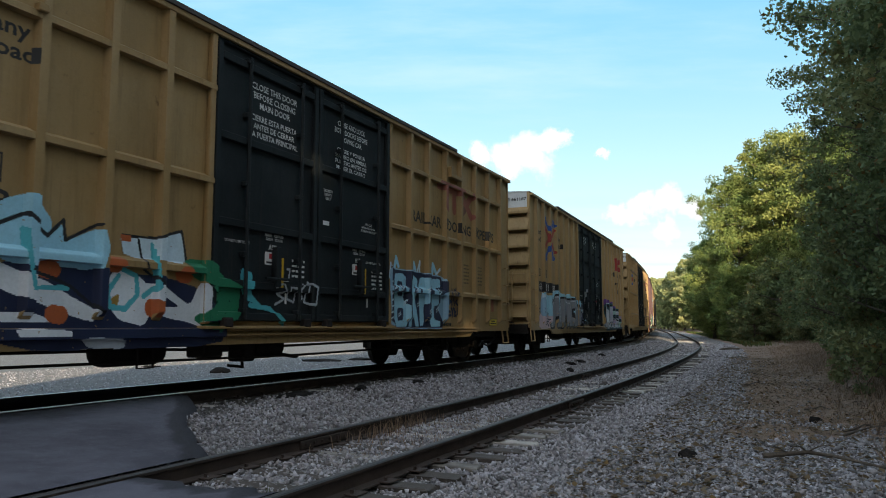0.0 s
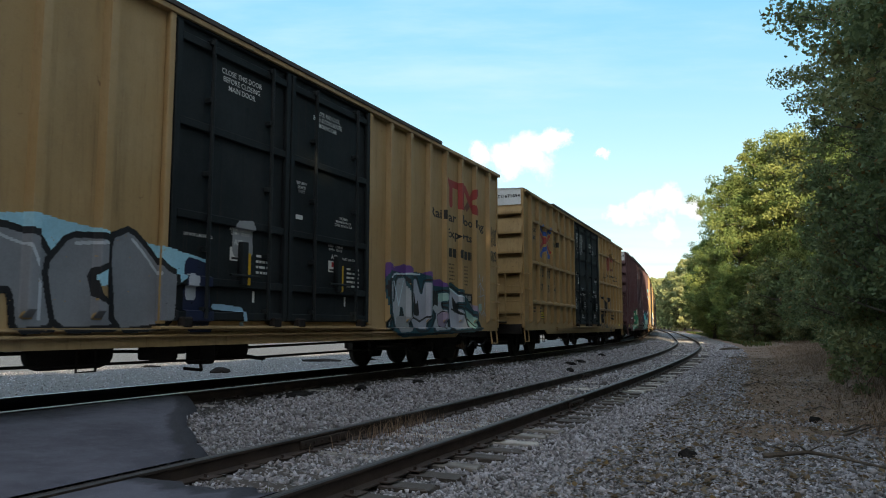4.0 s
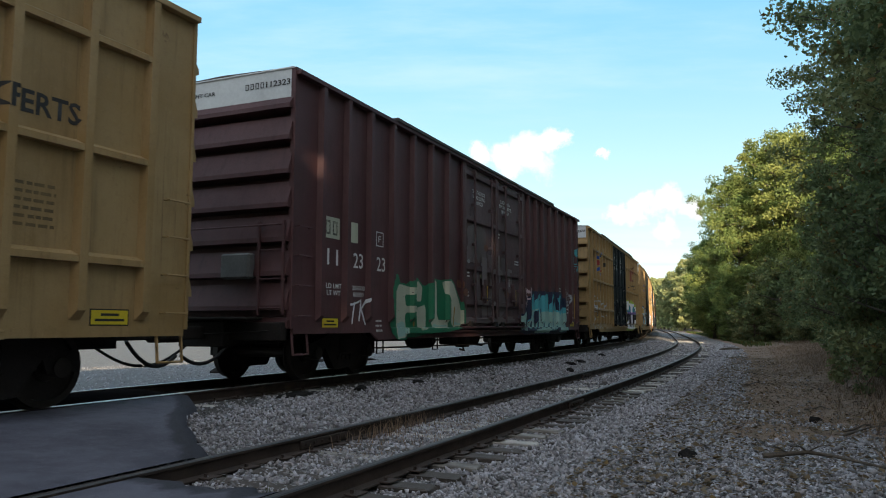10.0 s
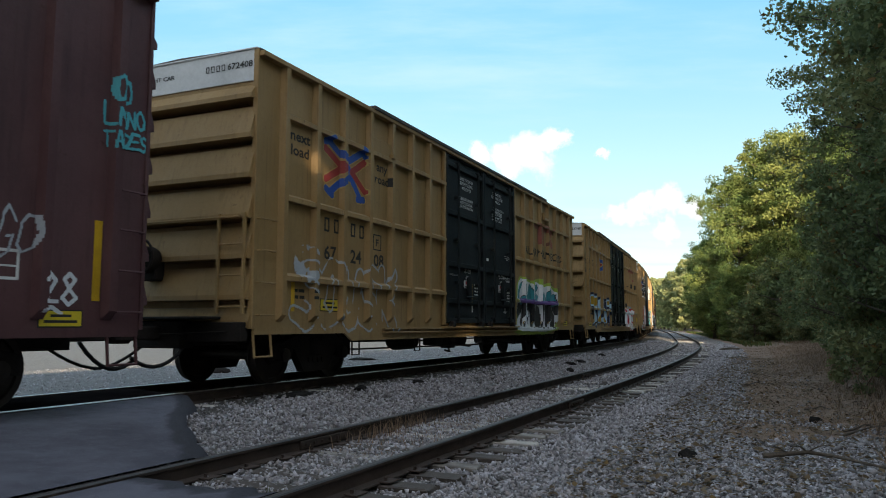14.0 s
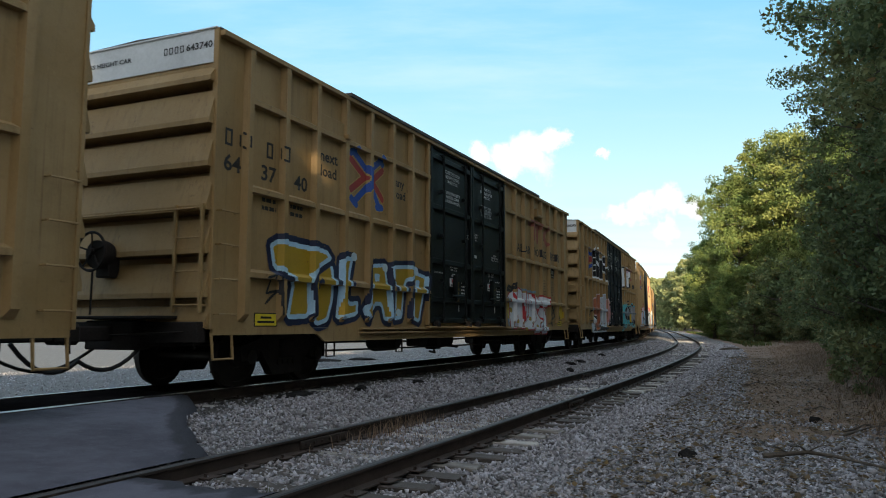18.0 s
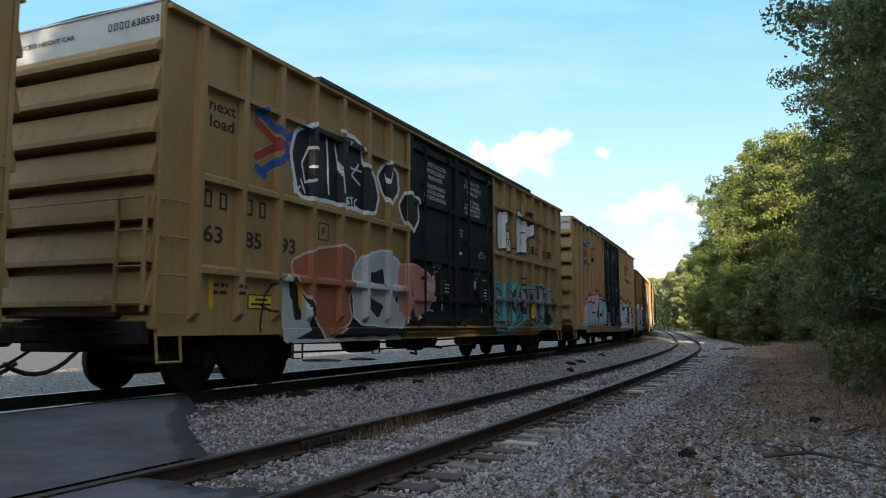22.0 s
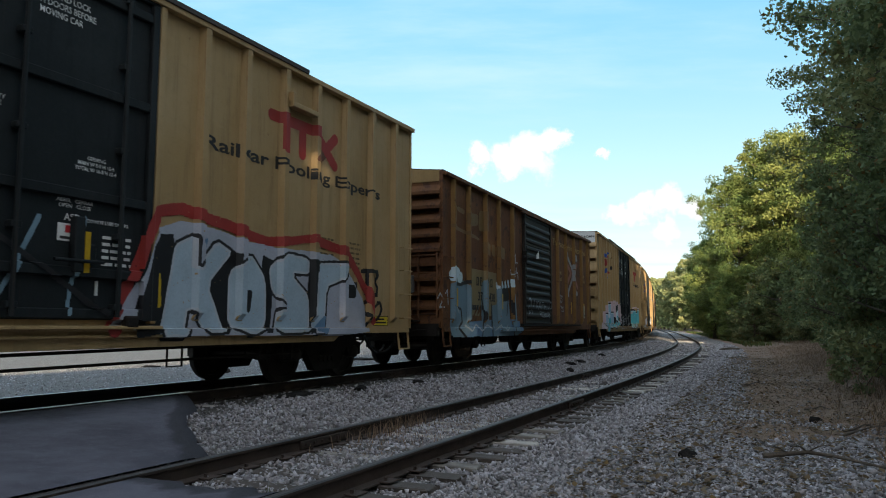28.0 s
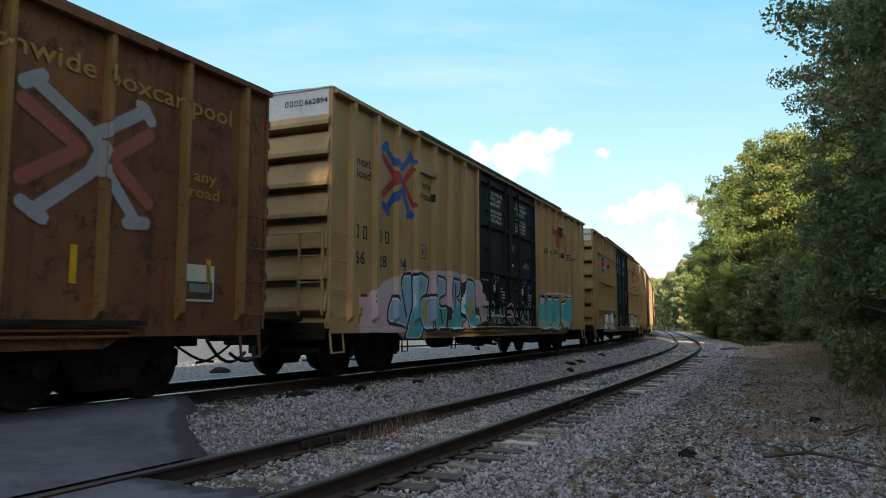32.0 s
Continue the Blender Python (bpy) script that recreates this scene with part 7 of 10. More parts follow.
def spray_car_e():
    c = Canvas("E", 11.40, 16.42, 0.66, 2.58)
    c.area("lime", [(11.56, 1.02), (11.86, 1.61), (11.89, 2.07), (12.17, 2.39), (12.66, 2.37), (13.30, 2.30), (14.23, 2.43), (14.70, 2.26), (15.19, 2.35), (16.06, 2.16), (16.25, 1.75), (16.27, 1.07), (16.07, 0.81), (14.75, 0.66), (11.69, 0.69)])
    c.area("white", [(11.61, 1.01), (11.96, 1.79), (12.05, 2.18), (12.26, 2.33), (12.67, 2.30), (13.25, 2.23), (13.40, 2.13), (13.80, 2.31), (14.58, 2.16), (15.33, 2.25), (15.96, 2.06), (16.13, 1.66), (15.95, 0.85), (14.63, 0.74), (11.74, 0.79)])
    c.letter("white", "black", "teal", 0.010, 0.012, [(12.01, 1.94), (12.19, 2.16), (12.44, 2.26), (12.38, 2.10), (12.19, 1.97), (12.15, 1.71), (12.49, 1.86), (12.55, 1.53), (12.34, 0.90), (12.15, 0.98), (12.27, 1.33), (11.94, 1.12), (11.68, 0.97), (11.92, 1.38), (12.00, 1.67)], "black", 1.62)
    c.letter("white", "black", "teal", 0.010, 0.012, [(12.49, 2.20), (12.67, 2.22), (12.86, 1.80), (13.07, 2.21), (13.29, 2.17), (13.44, 0.85), (13.17, 0.90), (13.06, 1.43), (12.95, 0.90), (12.80, 1.36), (12.69, 0.91), (12.49, 0.91), (12.54, 1.53)], "black", 1.62)
    c.letter("white", "black", "teal", 0.010, 0.012, [(13.45, 2.02), (13.85, 2.24), (14.04, 2.11), (13.73, 1.94), (14.05, 1.89), (13.95, 1.74), (13.64, 1.66), (14.17, 1.49), (14.20, 0.87), (13.65, 0.85), (13.45, 1.45)], "black", 1.62)
    c.letter("white", "black", "teal", 0.010, 0.012, [(14.20, 1.88), (14.41, 2.12), (14.79, 1.96), (14.75, 1.51), (14.48, 0.84), (14.24, 0.84)], "black", 1.62)
    c.letter("white", "black", "teal", 0.010, 0.012, [(14.72, 1.72), (15.20, 2.23), (15.49, 2.18), (15.93, 1.57), (15.81, 0.82), (15.37, 0.84), (15.23, 1.37), (14.99, 0.90), (14.75, 0.82)], "black", 1.62)
    c.letter("white", "black", "teal", 0.010, 0.012, [(15.47, 1.98), (15.92, 2.01), (15.92, 1.81), (16.07, 1.58), (15.94, 1.23), (15.51, 1.53)], "black", 1.62)
    c.line("purple", 0.100, [(12.00, 1.67), (13.42, 1.66), (14.26, 1.65), (16.11, 1.71)])
    c.area("white", [(12.72, 1.26), (12.99, 1.43), (12.96, 1.18)])
    c.line("white", 0.025, [(12.27, 1.16), (12.32, 1.40)])
    c.line("lime", 0.030, [(11.55, 1.81), (11.61, 1.64), (11.68, 1.79), (11.77, 1.66), (11.83, 1.78)])
    c.finish("teal, purple and black letters with lime edges")


def spray_car_f():
    c = Canvas("F", 2.05, 6.83, 0.79, 2.34)
    c.letter("navy", "ltblue", "gold", 0.045, 0.075, [(2.20, 1.51), (2.24, 1.93), (2.47, 2.19), (2.84, 2.13), (3.02, 1.86), (3.02, 1.35), (2.84, 0.97), (2.49, 0.89), (2.26, 1.07)])
    c.letter("navy", "ltblue", "gold", 0.045, 0.075, [(3.13, 2.06), (3.26, 2.16), (3.66, 2.16), (3.50, 1.60), (3.49, 1.38), (3.85, 1.40), (3.82, 1.09), (3.03, 0.99), (3.10, 1.46)])
    c.letter("navy", "ltblue", "gold", 0.045, 0.075, [(4.20, 2.10), (4.85, 2.16), (4.96, 1.70), (5.06, 0.98), (4.75, 1.00), (4.62, 1.29), (4.44, 1.28), (4.19, 0.94), (3.91, 1.20), (4.11, 1.40)])
    c.area("ltblue", [(4.40, 1.91), (4.60, 1.90), (4.58, 1.76), (4.41, 1.75)])
    c.letter("navy", "ltblue", "gold", 0.045, 0.075, [(4.90, 2.12), (5.91, 2.19), (5.99, 1.90), (5.67, 1.75), (5.55, 1.05), (5.15, 1.01), (5.22, 1.72), (4.96, 1.82)])
    c.letter("navy", "ltblue", "gold", 0.045, 0.075, [(6.03, 2.10), (6.68, 2.01), (6.55, 1.52), (6.33, 0.95), (5.79, 1.08), (5.88, 1.55)])
    c.area("ltblue", [(6.13, 1.89), (6.33, 1.87), (6.28, 1.68), (6.11, 1.71)])
    c.line("navy", 0.040, [(2.44, 1.62), (2.54, 1.66), (2.56, 1.56), (2.46, 1.52)])
    c.line("pale", 0.120, [(2.80, 1.99), (2.83, 1.99)])
    c.line("pale", 0.120, [(3.63, 2.15), (3.67, 2.15)])
    c.line("pale", 0.120, [(4.78, 2.04), (4.83, 2.03)])
    c.line("pale", 0.120, [(2.21, 2.12), (2.24, 2.12)])
    c.line("pale", 0.120, [(6.11, 2.07), (6.18, 2.06)])
    c.line("pale", 0.120, [(5.34, 1.19), (5.40, 1.18)])
    c.finish("gold bubble letters with light blue edges")
    c = Canvas("F", 0.95, 3.14, 0.89, 2.41)
    c.letter("navy", "ltblue", "gold", 0.045, 0.075, [(1.18, 2.14), (1.41, 2.26), (2.76, 2.23), (2.99, 2.05), (2.29, 1.70), (2.34, 1.03), (1.62, 0.99), (1.78, 1.63), (1.29, 1.76)])
    c.line("black", 0.030, [(1.10, 1.63), (1.30, 1.68), (1.18, 1.40), (1.44, 1.45), (1.16, 1.25)])
    c.line("black", 0.030, [(1.43, 1.65), (1.48, 1.10)])
    c.finish("gold leading letter with light blue edges")
    c = Canvas("F", 11.68, 16.10, 0.66, 2.28)
    c.line("worn_blue", 0.080, [(11.83, 1.80), (11.88, 1.36), (12.08, 0.87)])
    c.line("worn_blue", 0.060, [(12.66, 2.03), (13.62, 1.97), (14.55, 1.95)])
    c.area("yellow", [(11.89, 1.59), (12.27, 1.45), (12.26, 1.15), (11.91, 1.13)])
    c.area("yellow", [(12.58, 2.01), (12.84, 2.07), (12.77, 1.80), (12.55, 1.74)])
    c.area("yellow", [(15.52, 1.84), (15.95, 1.87), (15.95, 1.71), (15.52, 1.65)])
    c.area("chalky", [(12.05, 0.95), (12.02, 1.80), (12.60, 1.92), (13.30, 1.90), (14.60, 1.84), (15.60, 1.80), (15.62, 0.85), (13.80, 0.84)])
    c.letter("red", "white", "white", 0.020, 0.012, [(11.94, 1.80), (12.37, 1.96), (12.46, 1.63), (12.54, 1.98), (12.90, 2.03), (13.23, 1.95), (13.28, 0.86), (12.85, 0.85), (12.78, 1.27), (12.61, 1.03), (12.50, 1.29), (12.50, 0.86), (12.19, 0.86), (12.04, 1.60)])
    c.letter("red", "white", "white", 0.020, 0.012, [(13.34, 1.95), (13.55, 1.80), (13.66, 1.19), (13.85, 1.19), (13.84, 1.89), (14.20, 1.89), (14.29, 0.84), (13.39, 0.82)])
    c.letter("red", "white", "white", 0.020, 0.012, [(14.28, 1.96), (14.58, 1.88), (15.17, 1.59), (14.60, 1.35), (15.09, 1.13), (14.96, 0.70), (14.28, 0.68), (14.38, 1.20)])
    c.letter("red", "white", "white", 0.020, 0.012, [(14.78, 1.86), (15.95, 1.87), (15.89, 1.54), (15.43, 1.52), (15.69, 1.22), (15.78, 0.68), (15.08, 0.66), (15.18, 1.36)])
    c.area("red", [(12.56, 1.24), (12.72, 1.40), (12.70, 1.14), (12.63, 1.02)])
    c.area("red", [(14.55, 1.47), (14.98, 1.46), (14.78, 1.30)])
    c.area("silver", [(13.40, 1.69), (13.50, 1.70), (13.54, 1.28), (13.43, 1.28)])
    c.area("silver", [(12.54, 1.28), (12.63, 1.10), (12.59, 1.01)])
    c.line("gold", 0.090, [(12.15, 1.38), (12.25, 1.36)])
    c.line("gold", 0.090, [(13.54, 1.24), (13.67, 1.22)])
    c.line("gold", 0.090, [(12.77, 1.08), (12.88, 1.06)])
    c.line("gold", 0.090, [(14.68, 0.93), (14.84, 0.91)])
    c.line("gold", 0.090, [(13.33, 0.86), (13.46, 0.84)])
    c.line("gold", 0.090, [(13.93, 1.16), (14.07, 1.14)])
    c.line("black", 0.070, [(11.83, 1.91), (12.02, 2.05), (12.29, 2.01), (12.48, 2.13)])
    c.line("black", 0.070, [(11.85, 1.97), (12.21, 1.91), (12.47, 2.04)])
    c.line("black", 0.035, [(15.20, 0.85), (15.35, 0.96), (15.45, 0.78), (15.39, 1.08)])
    c.finish("white block letters with red edges and yellow patches")
    c = Canvas("F", 16.03, 17.82, 0.83, 1.81)
    c.area("yellow", [(17.25, 1.62), (17.66, 1.62), (17.67, 1.15), (17.26, 1.17)])
    c.line("black", 0.040, [(16.18, 1.57), (16.50, 1.62), (16.29, 1.25), (16.68, 1.51), (16.36, 1.13)])
    c.line("black", 0.040, [(16.42, 1.58), (16.73, 1.26), (16.22, 1.09)])
    c.line("black", 0.040, [(16.88, 1.60), (17.05, 1.27), (17.29, 1.66)])
    c.line("black", 0.040, [(16.25, 1.05), (16.44, 0.93), (16.36, 1.09)])
    c.line("black", 0.040, [(16.97, 1.26), (17.38, 1.19), (17.04, 1.61)])
    c.finish("black tags on yellow paint")


def spray_car_g():
    c = Canvas("G", 2.53, 7.34, 2.74, 4.45)
    c.letter("white", "black", "black", 0.035, 0.000, [(2.68, 3.60), (2.80, 4.01), (3.43, 4.28), (4.77, 4.30), (4.85, 3.87), (5.30, 3.77), (5.50, 3.37), (5.35, 3.01), (3.77, 3.03), (2.90, 2.98)])
    c.letter("white", "black", "black", 0.035, 0.000, [(5.43, 3.79), (5.79, 4.10), (6.25, 4.00), (6.32, 3.60), (5.94, 3.27), (5.60, 3.51)])
    c.letter("white", "black", "black", 0.035, 0.000, [(6.32, 3.33), (6.65, 3.65), (7.12, 3.57), (7.19, 3.16), (6.91, 2.84), (6.50, 3.09)])
    c.line("white", 0.035, [(3.44, 3.86), (3.15, 3.81), (2.97, 3.53), (3.06, 3.23), (3.34, 3.32), (3.37, 3.53), (3.19, 3.50)])
    c.line("white", 0.035, [(3.68, 4.07), (3.77, 3.14)])
    c.line("white", 0.035, [(3.93, 4.04), (4.15, 3.24)])
    c.line("white", 0.035, [(4.21, 3.30), (4.34, 4.17)])
    c.line("white", 0.035, [(4.48, 3.75), (4.85, 3.73)])
    c.line("white", 0.035, [(4.74, 3.85), (4.50, 3.62), (4.79, 3.47)])
    c.line("white", 0.035, [(2.76, 3.17), (2.80, 3.02), (2.93, 3.14)])
    c.line("white", 0.035, [(2.95, 3.25), (3.07, 3.06)])
    c.finish("black bubbles with white edges")
    c = Canvas("G", 4.18, 6.03, 2.95, 4.05)
    c.line("white", 0.030, [(4.33, 3.16), (4.40, 3.18)])
    c.line("white", 0.030, [(4.33, 3.16), (4.34, 3.06), (4.43, 3.08)])
    c.line("white", 0.030, [(4.34, 3.11), (4.40, 3.12)])
    c.line("white", 0.030, [(4.45, 3.18), (4.54, 3.19)])
    c.line("white", 0.030, [(4.50, 3.18), (4.52, 3.07)])
    c.line("white", 0.030, [(4.68, 3.19), (4.60, 3.14), (4.62, 3.05), (4.71, 3.06)])
    c.line("white", 0.030, [(5.73, 3.86), (5.80, 3.69), (5.88, 3.90)])
    c.finish("white tag on a black bubble")
    c = Canvas("G", 1.86, 6.83, 0.66, 2.53)
    c.area("black", [(2.58, 1.63), (3.50, 1.93), (4.78, 2.12), (6.34, 2.24), (6.68, 1.05), (6.47, 0.66), (2.72, 0.66)])
    c.letter("rose", "coral", "coral", 0.020, 0.050, [(2.74, 1.93), (3.35, 2.16), (4.27, 2.34), (4.66, 2.24), (4.67, 1.75), (4.46, 1.39), (4.60, 1.04), (3.76, 0.66), (3.46, 1.03), (3.26, 1.35), (2.82, 1.64)])
    c.letter("pale", "chalky", "chalky", 0.020, 0.030, [(4.56, 1.88), (4.87, 2.17), (5.71, 2.38), (6.38, 2.20), (6.47, 1.73), (6.10, 1.44), (6.61, 1.17), (6.59, 0.89), (4.67, 0.97)])
    c.letter("pale", "chalky", "chalky", 0.010, 0.030, [(2.46, 1.61), (2.63, 1.72), (2.72, 1.29), (3.12, 1.41), (3.37, 0.66), (2.60, 0.66), (2.53, 1.16)])
    c.area("black", [(5.06, 1.95), (5.37, 1.93), (5.68, 2.02), (5.77, 1.67), (5.24, 1.71)])
    c.area("black", [(5.01, 1.49), (5.73, 1.33), (5.54, 1.05), (5.07, 1.33)])
    c.area("black", [(2.71, 1.64), (2.95, 1.53), (3.05, 1.03), (2.84, 1.02)])
    c.area("yellow", [(2.91, 1.61), (3.06, 1.62), (3.07, 1.18), (2.96, 1.20)])
    c.area("yellow", [(6.35, 1.45), (6.48, 1.45), (6.48, 1.23), (6.35, 1.23)])
    c.area("black", [(2.66, 0.66), (3.53, 0.91), (3.72, 0.66), (4.47, 0.91), (4.73, 0.66), (5.55, 0.78), (6.36, 0.66), (6.36, 0.66), (2.66, 0.66)])
    c.line("chalky", 0.100, [(2.85, 0.66), (4.82, 0.66), (6.36, 0.70)])
    c.line("black", 0.030, [(2.01, 0.84), (2.08, 1.38), (2.37, 1.62)])
    c.line("black", 0.030, [(2.03, 1.23), (2.31, 1.13)])
    c.finish("orange and white block letters with black shade")
    c = Canvas("G", 6.12, 8.18, 0.80, 2.34)
    c.letter("rose", "pink", "pink", 0.020, 0.040, [(6.30, 2.13), (7.08, 2.19), (7.76, 2.01), (8.03, 1.81), (7.90, 1.51), (7.56, 1.21), (6.92, 1.06), (6.35, 1.12)])
    c.area("black", [(6.67, 1.19), (6.91, 1.40), (7.08, 1.06), (6.73, 0.93)])
    c.area("black", [(6.75, 1.82), (6.80, 1.52), (6.75, 1.52)])
    c.area("rose", [(7.53, 1.88), (8.00, 1.85), (7.89, 1.65), (7.54, 1.71)])
    c.area("chalky", [(6.27, 1.18), (6.53, 1.24), (6.52, 0.93), (6.28, 0.90)])
    c.line("chalky", 0.030, [(7.49, 1.56), (7.42, 1.28), (7.90, 1.25)])
    c.finish("faded pink letters over the door edge")
    c = Canvas("G", 11.90, 15.25, 2.88, 4.48)
    c.letter("black", "white", "white", 0.030, 0.000, [(12.05, 4.04), (12.98, 4.12), (12.94, 3.81), (12.46, 3.73), (12.47, 3.51), (12.99, 3.60), (12.99, 3.45), (13.14, 3.33), (13.15, 3.02), (12.55, 2.98), (12.51, 3.04), (12.07, 2.99)])
    c.letter("black", "white", "white", 0.030, 0.000, [(13.37, 4.07), (13.66, 4.25), (14.05, 4.33), (14.03, 4.06), (14.81, 3.94), (15.10, 4.06), (15.09, 3.66), (14.64, 3.55), (14.52, 3.05), (14.04, 3.08), (13.36, 2.99)])
    c.area("rose", [(13.95, 4.03), (14.81, 4.00), (14.31, 3.86), (14.01, 3.90)])
    c.line("black", 0.030, [(12.62, 3.25), (12.75, 3.33)])
    c.line("black", 0.030, [(12.65, 3.17), (12.74, 3.19)])
    c.line("black", 0.030, [(12.64, 3.24), (12.63, 3.07), (12.76, 3.10)])
    c.line("black", 0.030, [(12.78, 3.33), (12.92, 3.35)])
    c.line("black", 0.030, [(12.84, 3.34), (12.85, 3.08)])
    c.line("black", 0.030, [(13.04, 3.36), (12.94, 3.24), (13.04, 3.15)])
    c.line("black", 0.030, [(13.52, 3.64), (13.68, 3.60), (13.52, 3.48), (13.72, 3.45)])
    c.line("black", 0.030, [(13.60, 3.73), (13.63, 3.38)])
    c.line("black", 0.030, [(13.96, 3.67), (14.19, 3.68), (14.08, 3.62), (14.06, 3.32)])
    c.line("black", 0.030, [(14.22, 3.58), (14.39, 3.54), (14.25, 3.43), (14.40, 3.38)])
    c.line("black", 0.030, [(14.31, 3.66), (14.33, 3.29)])
    c.line("black", 0.030, [(12.48, 3.71), (12.98, 3.80)])
    c.line("black", 0.030, [(12.49, 3.50), (12.58, 3.00)])
    c.finish("white letters with black edges")
    c = Canvas("G", 11.48, 17.91, 0.66, 2.90)
    c.letter("aqua", "black", "grey", 0.040, 0.035, [(11.63, 2.04), (12.11, 2.07), (12.44, 1.86), (12.42, 1.42), (12.20, 1.17), (11.83, 1.09), (11.66, 1.67)])
    c.letter("aqua", "black", "grey", 0.040, 0.035, [(12.47, 2.05), (12.69, 2.25), (12.81, 2.09), (13.06, 2.26), (13.26, 1.86), (13.24, 0.91), (12.48, 0.91), (12.42, 1.42)])
    c.letter("aqua", "black", "grey", 0.040, 0.035, [(13.27, 2.03), (13.52, 2.24), (13.88, 1.98), (14.16, 2.05), (14.22, 1.06), (13.32, 0.90), (13.19, 1.59)])
    c.letter("aqua", "black", "grey", 0.040, 0.035, [(11.74, 1.07), (12.65, 1.08), (12.66, 0.79), (11.76, 0.68)])
    c.line("black", 0.050, [(11.93, 1.40), (12.06, 1.10)])
    c.line("black", 0.050, [(12.80, 1.70), (12.87, 1.18)])
    c.line("black", 0.050, [(13.71, 1.55), (13.78, 1.13)])
    c.line("black", 0.050, [(13.08, 1.91), (13.23, 1.83)])
    c.line("aqua", 0.040, [(11.89, 1.31), (12.10, 1.16)])
    c.line("aqua", 0.040, [(13.77, 1.31), (13.94, 1.14)])
    c.line("aqua", 0.030, [(11.76, 2.51), (11.88, 2.29), (11.91, 2.47)])
    c.line("aqua", 0.030, [(12.01, 2.49), (11.99, 2.27), (12.09, 2.47)])
    c.line("aqua", 0.030, [(12.49, 2.72), (12.60, 2.51), (12.66, 2.75)])
    c.line("aqua", 0.030, [(12.76, 2.73), (12.78, 2.54)])
    c.line("aqua", 0.030, [(12.87, 2.74), (13.00, 2.54)])
    c.area("yellow", [(11.74, 1.56), (11.84, 1.56), (11.86, 1.10), (11.77, 1.11)])
    c.line("black", 0.055, [(11.70, 1.85), (12.02, 1.93), (12.31, 1.82), (12.20, 1.65)])
    c.line("black", 0.055, [(11.92, 1.63), (11.85, 1.33), (12.20, 1.22)])
    c.line("black", 0.055, [(12.62, 2.08), (12.58, 1.68), (12.66, 1.18)])
    c.line("black", 0.055, [(12.84, 2.02), (13.00, 1.51), (12.78, 1.12), (13.02, 0.98)])
    c.line("black", 0.055, [(13.48, 2.02), (13.38, 1.46), (13.62, 1.10), (13.94, 1.21), (13.78, 1.76)])
    c.line("black", 0.055, [(11.83, 1.04), (12.57, 1.00)])
    c.line("black", 0.055, [(11.92, 0.87), (12.53, 0.86)])
    c.line("aqua", 0.030, [(11.72, 1.97), (12.11, 2.00), (12.35, 1.85)])
    c.line("aqua", 0.030, [(12.69, 2.16), (12.81, 1.99), (13.05, 2.16)])
    c.line("aqua", 0.030, [(13.52, 2.15), (13.80, 1.94)])
    c.line("aqua", 0.030, [(14.10, 1.50), (14.39, 1.44)])
    c.finish("grey letters with turquoise edges")
    c = Canvas("G", 13.67, 17.78, 0.66, 2.70)
    c.area("aqua", [(13.82, 1.97), (14.01, 2.10), (14.35, 2.01), (14.58, 2.09), (14.87, 2.10), (15.14, 2.11), (15.21, 2.42), (15.39, 2.31), (15.56, 2.21), (15.87, 2.25), (16.10, 2.15), (16.51, 2.02), (16.88, 2.15), (17.19, 2.51), (17.38, 2.36), (17.31, 1.96), (17.55, 1.69), (17.63, 1.31), (17.43, 0.94), (16.94, 0.85), (16.35, 0.94), (16.16, 0.80), (15.94, 1.02), (15.68, 0.94), (15.30, 0.98), (14.93, 1.05), (14.72, 1.19), (14.52, 1.11), (13.86, 1.31)])
    c.area("black", [(13.86, 1.93), (14.06, 2.06), (14.35, 1.96), (14.58, 2.04), (14.88, 2.05), (15.14, 2.06), (15.22, 2.36), (15.39, 2.25), (15.57, 2.15), (15.88, 2.19), (16.10, 2.09), (16.51, 1.96), (16.88, 2.09), (17.13, 2.43), (17.31, 2.28), (17.25, 1.89), (17.48, 1.76), (17.55, 1.37), (17.35, 1.01), (16.93, 0.91), (16.35, 1.00), (16.16, 0.85), (15.93, 1.08), (15.68, 0.99), (15.29, 1.03), (14.93, 1.10), (14.71, 1.24), (14.52, 1.16), (13.90, 1.36)])
    c.line("grey", 0.120, [(14.10, 1.94), (14.19, 1.54), (14.59, 1.35)])
    c.line("grey", 0.120, [(14.40, 1.87), (14.39, 1.34), (14.67, 1.32)])
    c.line("grey", 0.120, [(14.59, 1.93), (15.01, 1.97)])
    c.line("grey", 0.120, [(14.80, 1.92), (14.77, 1.25)])
    c.line("grey", 0.120, [(15.10, 1.95), (15.08, 1.30), (15.42, 1.24), (15.46, 1.47)])
    c.line("grey", 0.120, [(15.23, 2.20), (15.35, 1.70), (15.26, 1.54)])
    c.line("grey", 0.120, [(15.52, 2.04), (15.59, 1.12)])
    c.line("grey", 0.120, [(15.55, 1.64), (15.90, 1.73)])
    c.line("grey", 0.120, [(15.86, 2.08), (16.01, 1.13)])
    c.line("grey", 0.120, [(16.16, 1.99), (16.43, 1.71), (16.21, 0.96)])
    c.line("grey", 0.120, [(16.64, 1.90), (16.44, 1.44)])
    c.line("grey", 0.120, [(16.82, 1.96), (16.75, 1.55), (17.06, 1.01)])
    c.line("grey", 0.120, [(17.16, 2.28), (16.96, 1.65)])
    c.line("grey", 0.120, [(17.10, 1.57), (17.38, 1.30)])
    c.line("steel", 0.040, [(14.40, 1.85), (14.40, 1.41)])
    c.line("steel", 0.040, [(15.15, 1.96), (15.11, 1.38)])
    c.line("steel", 0.040, [(15.87, 2.04), (15.97, 1.34)])
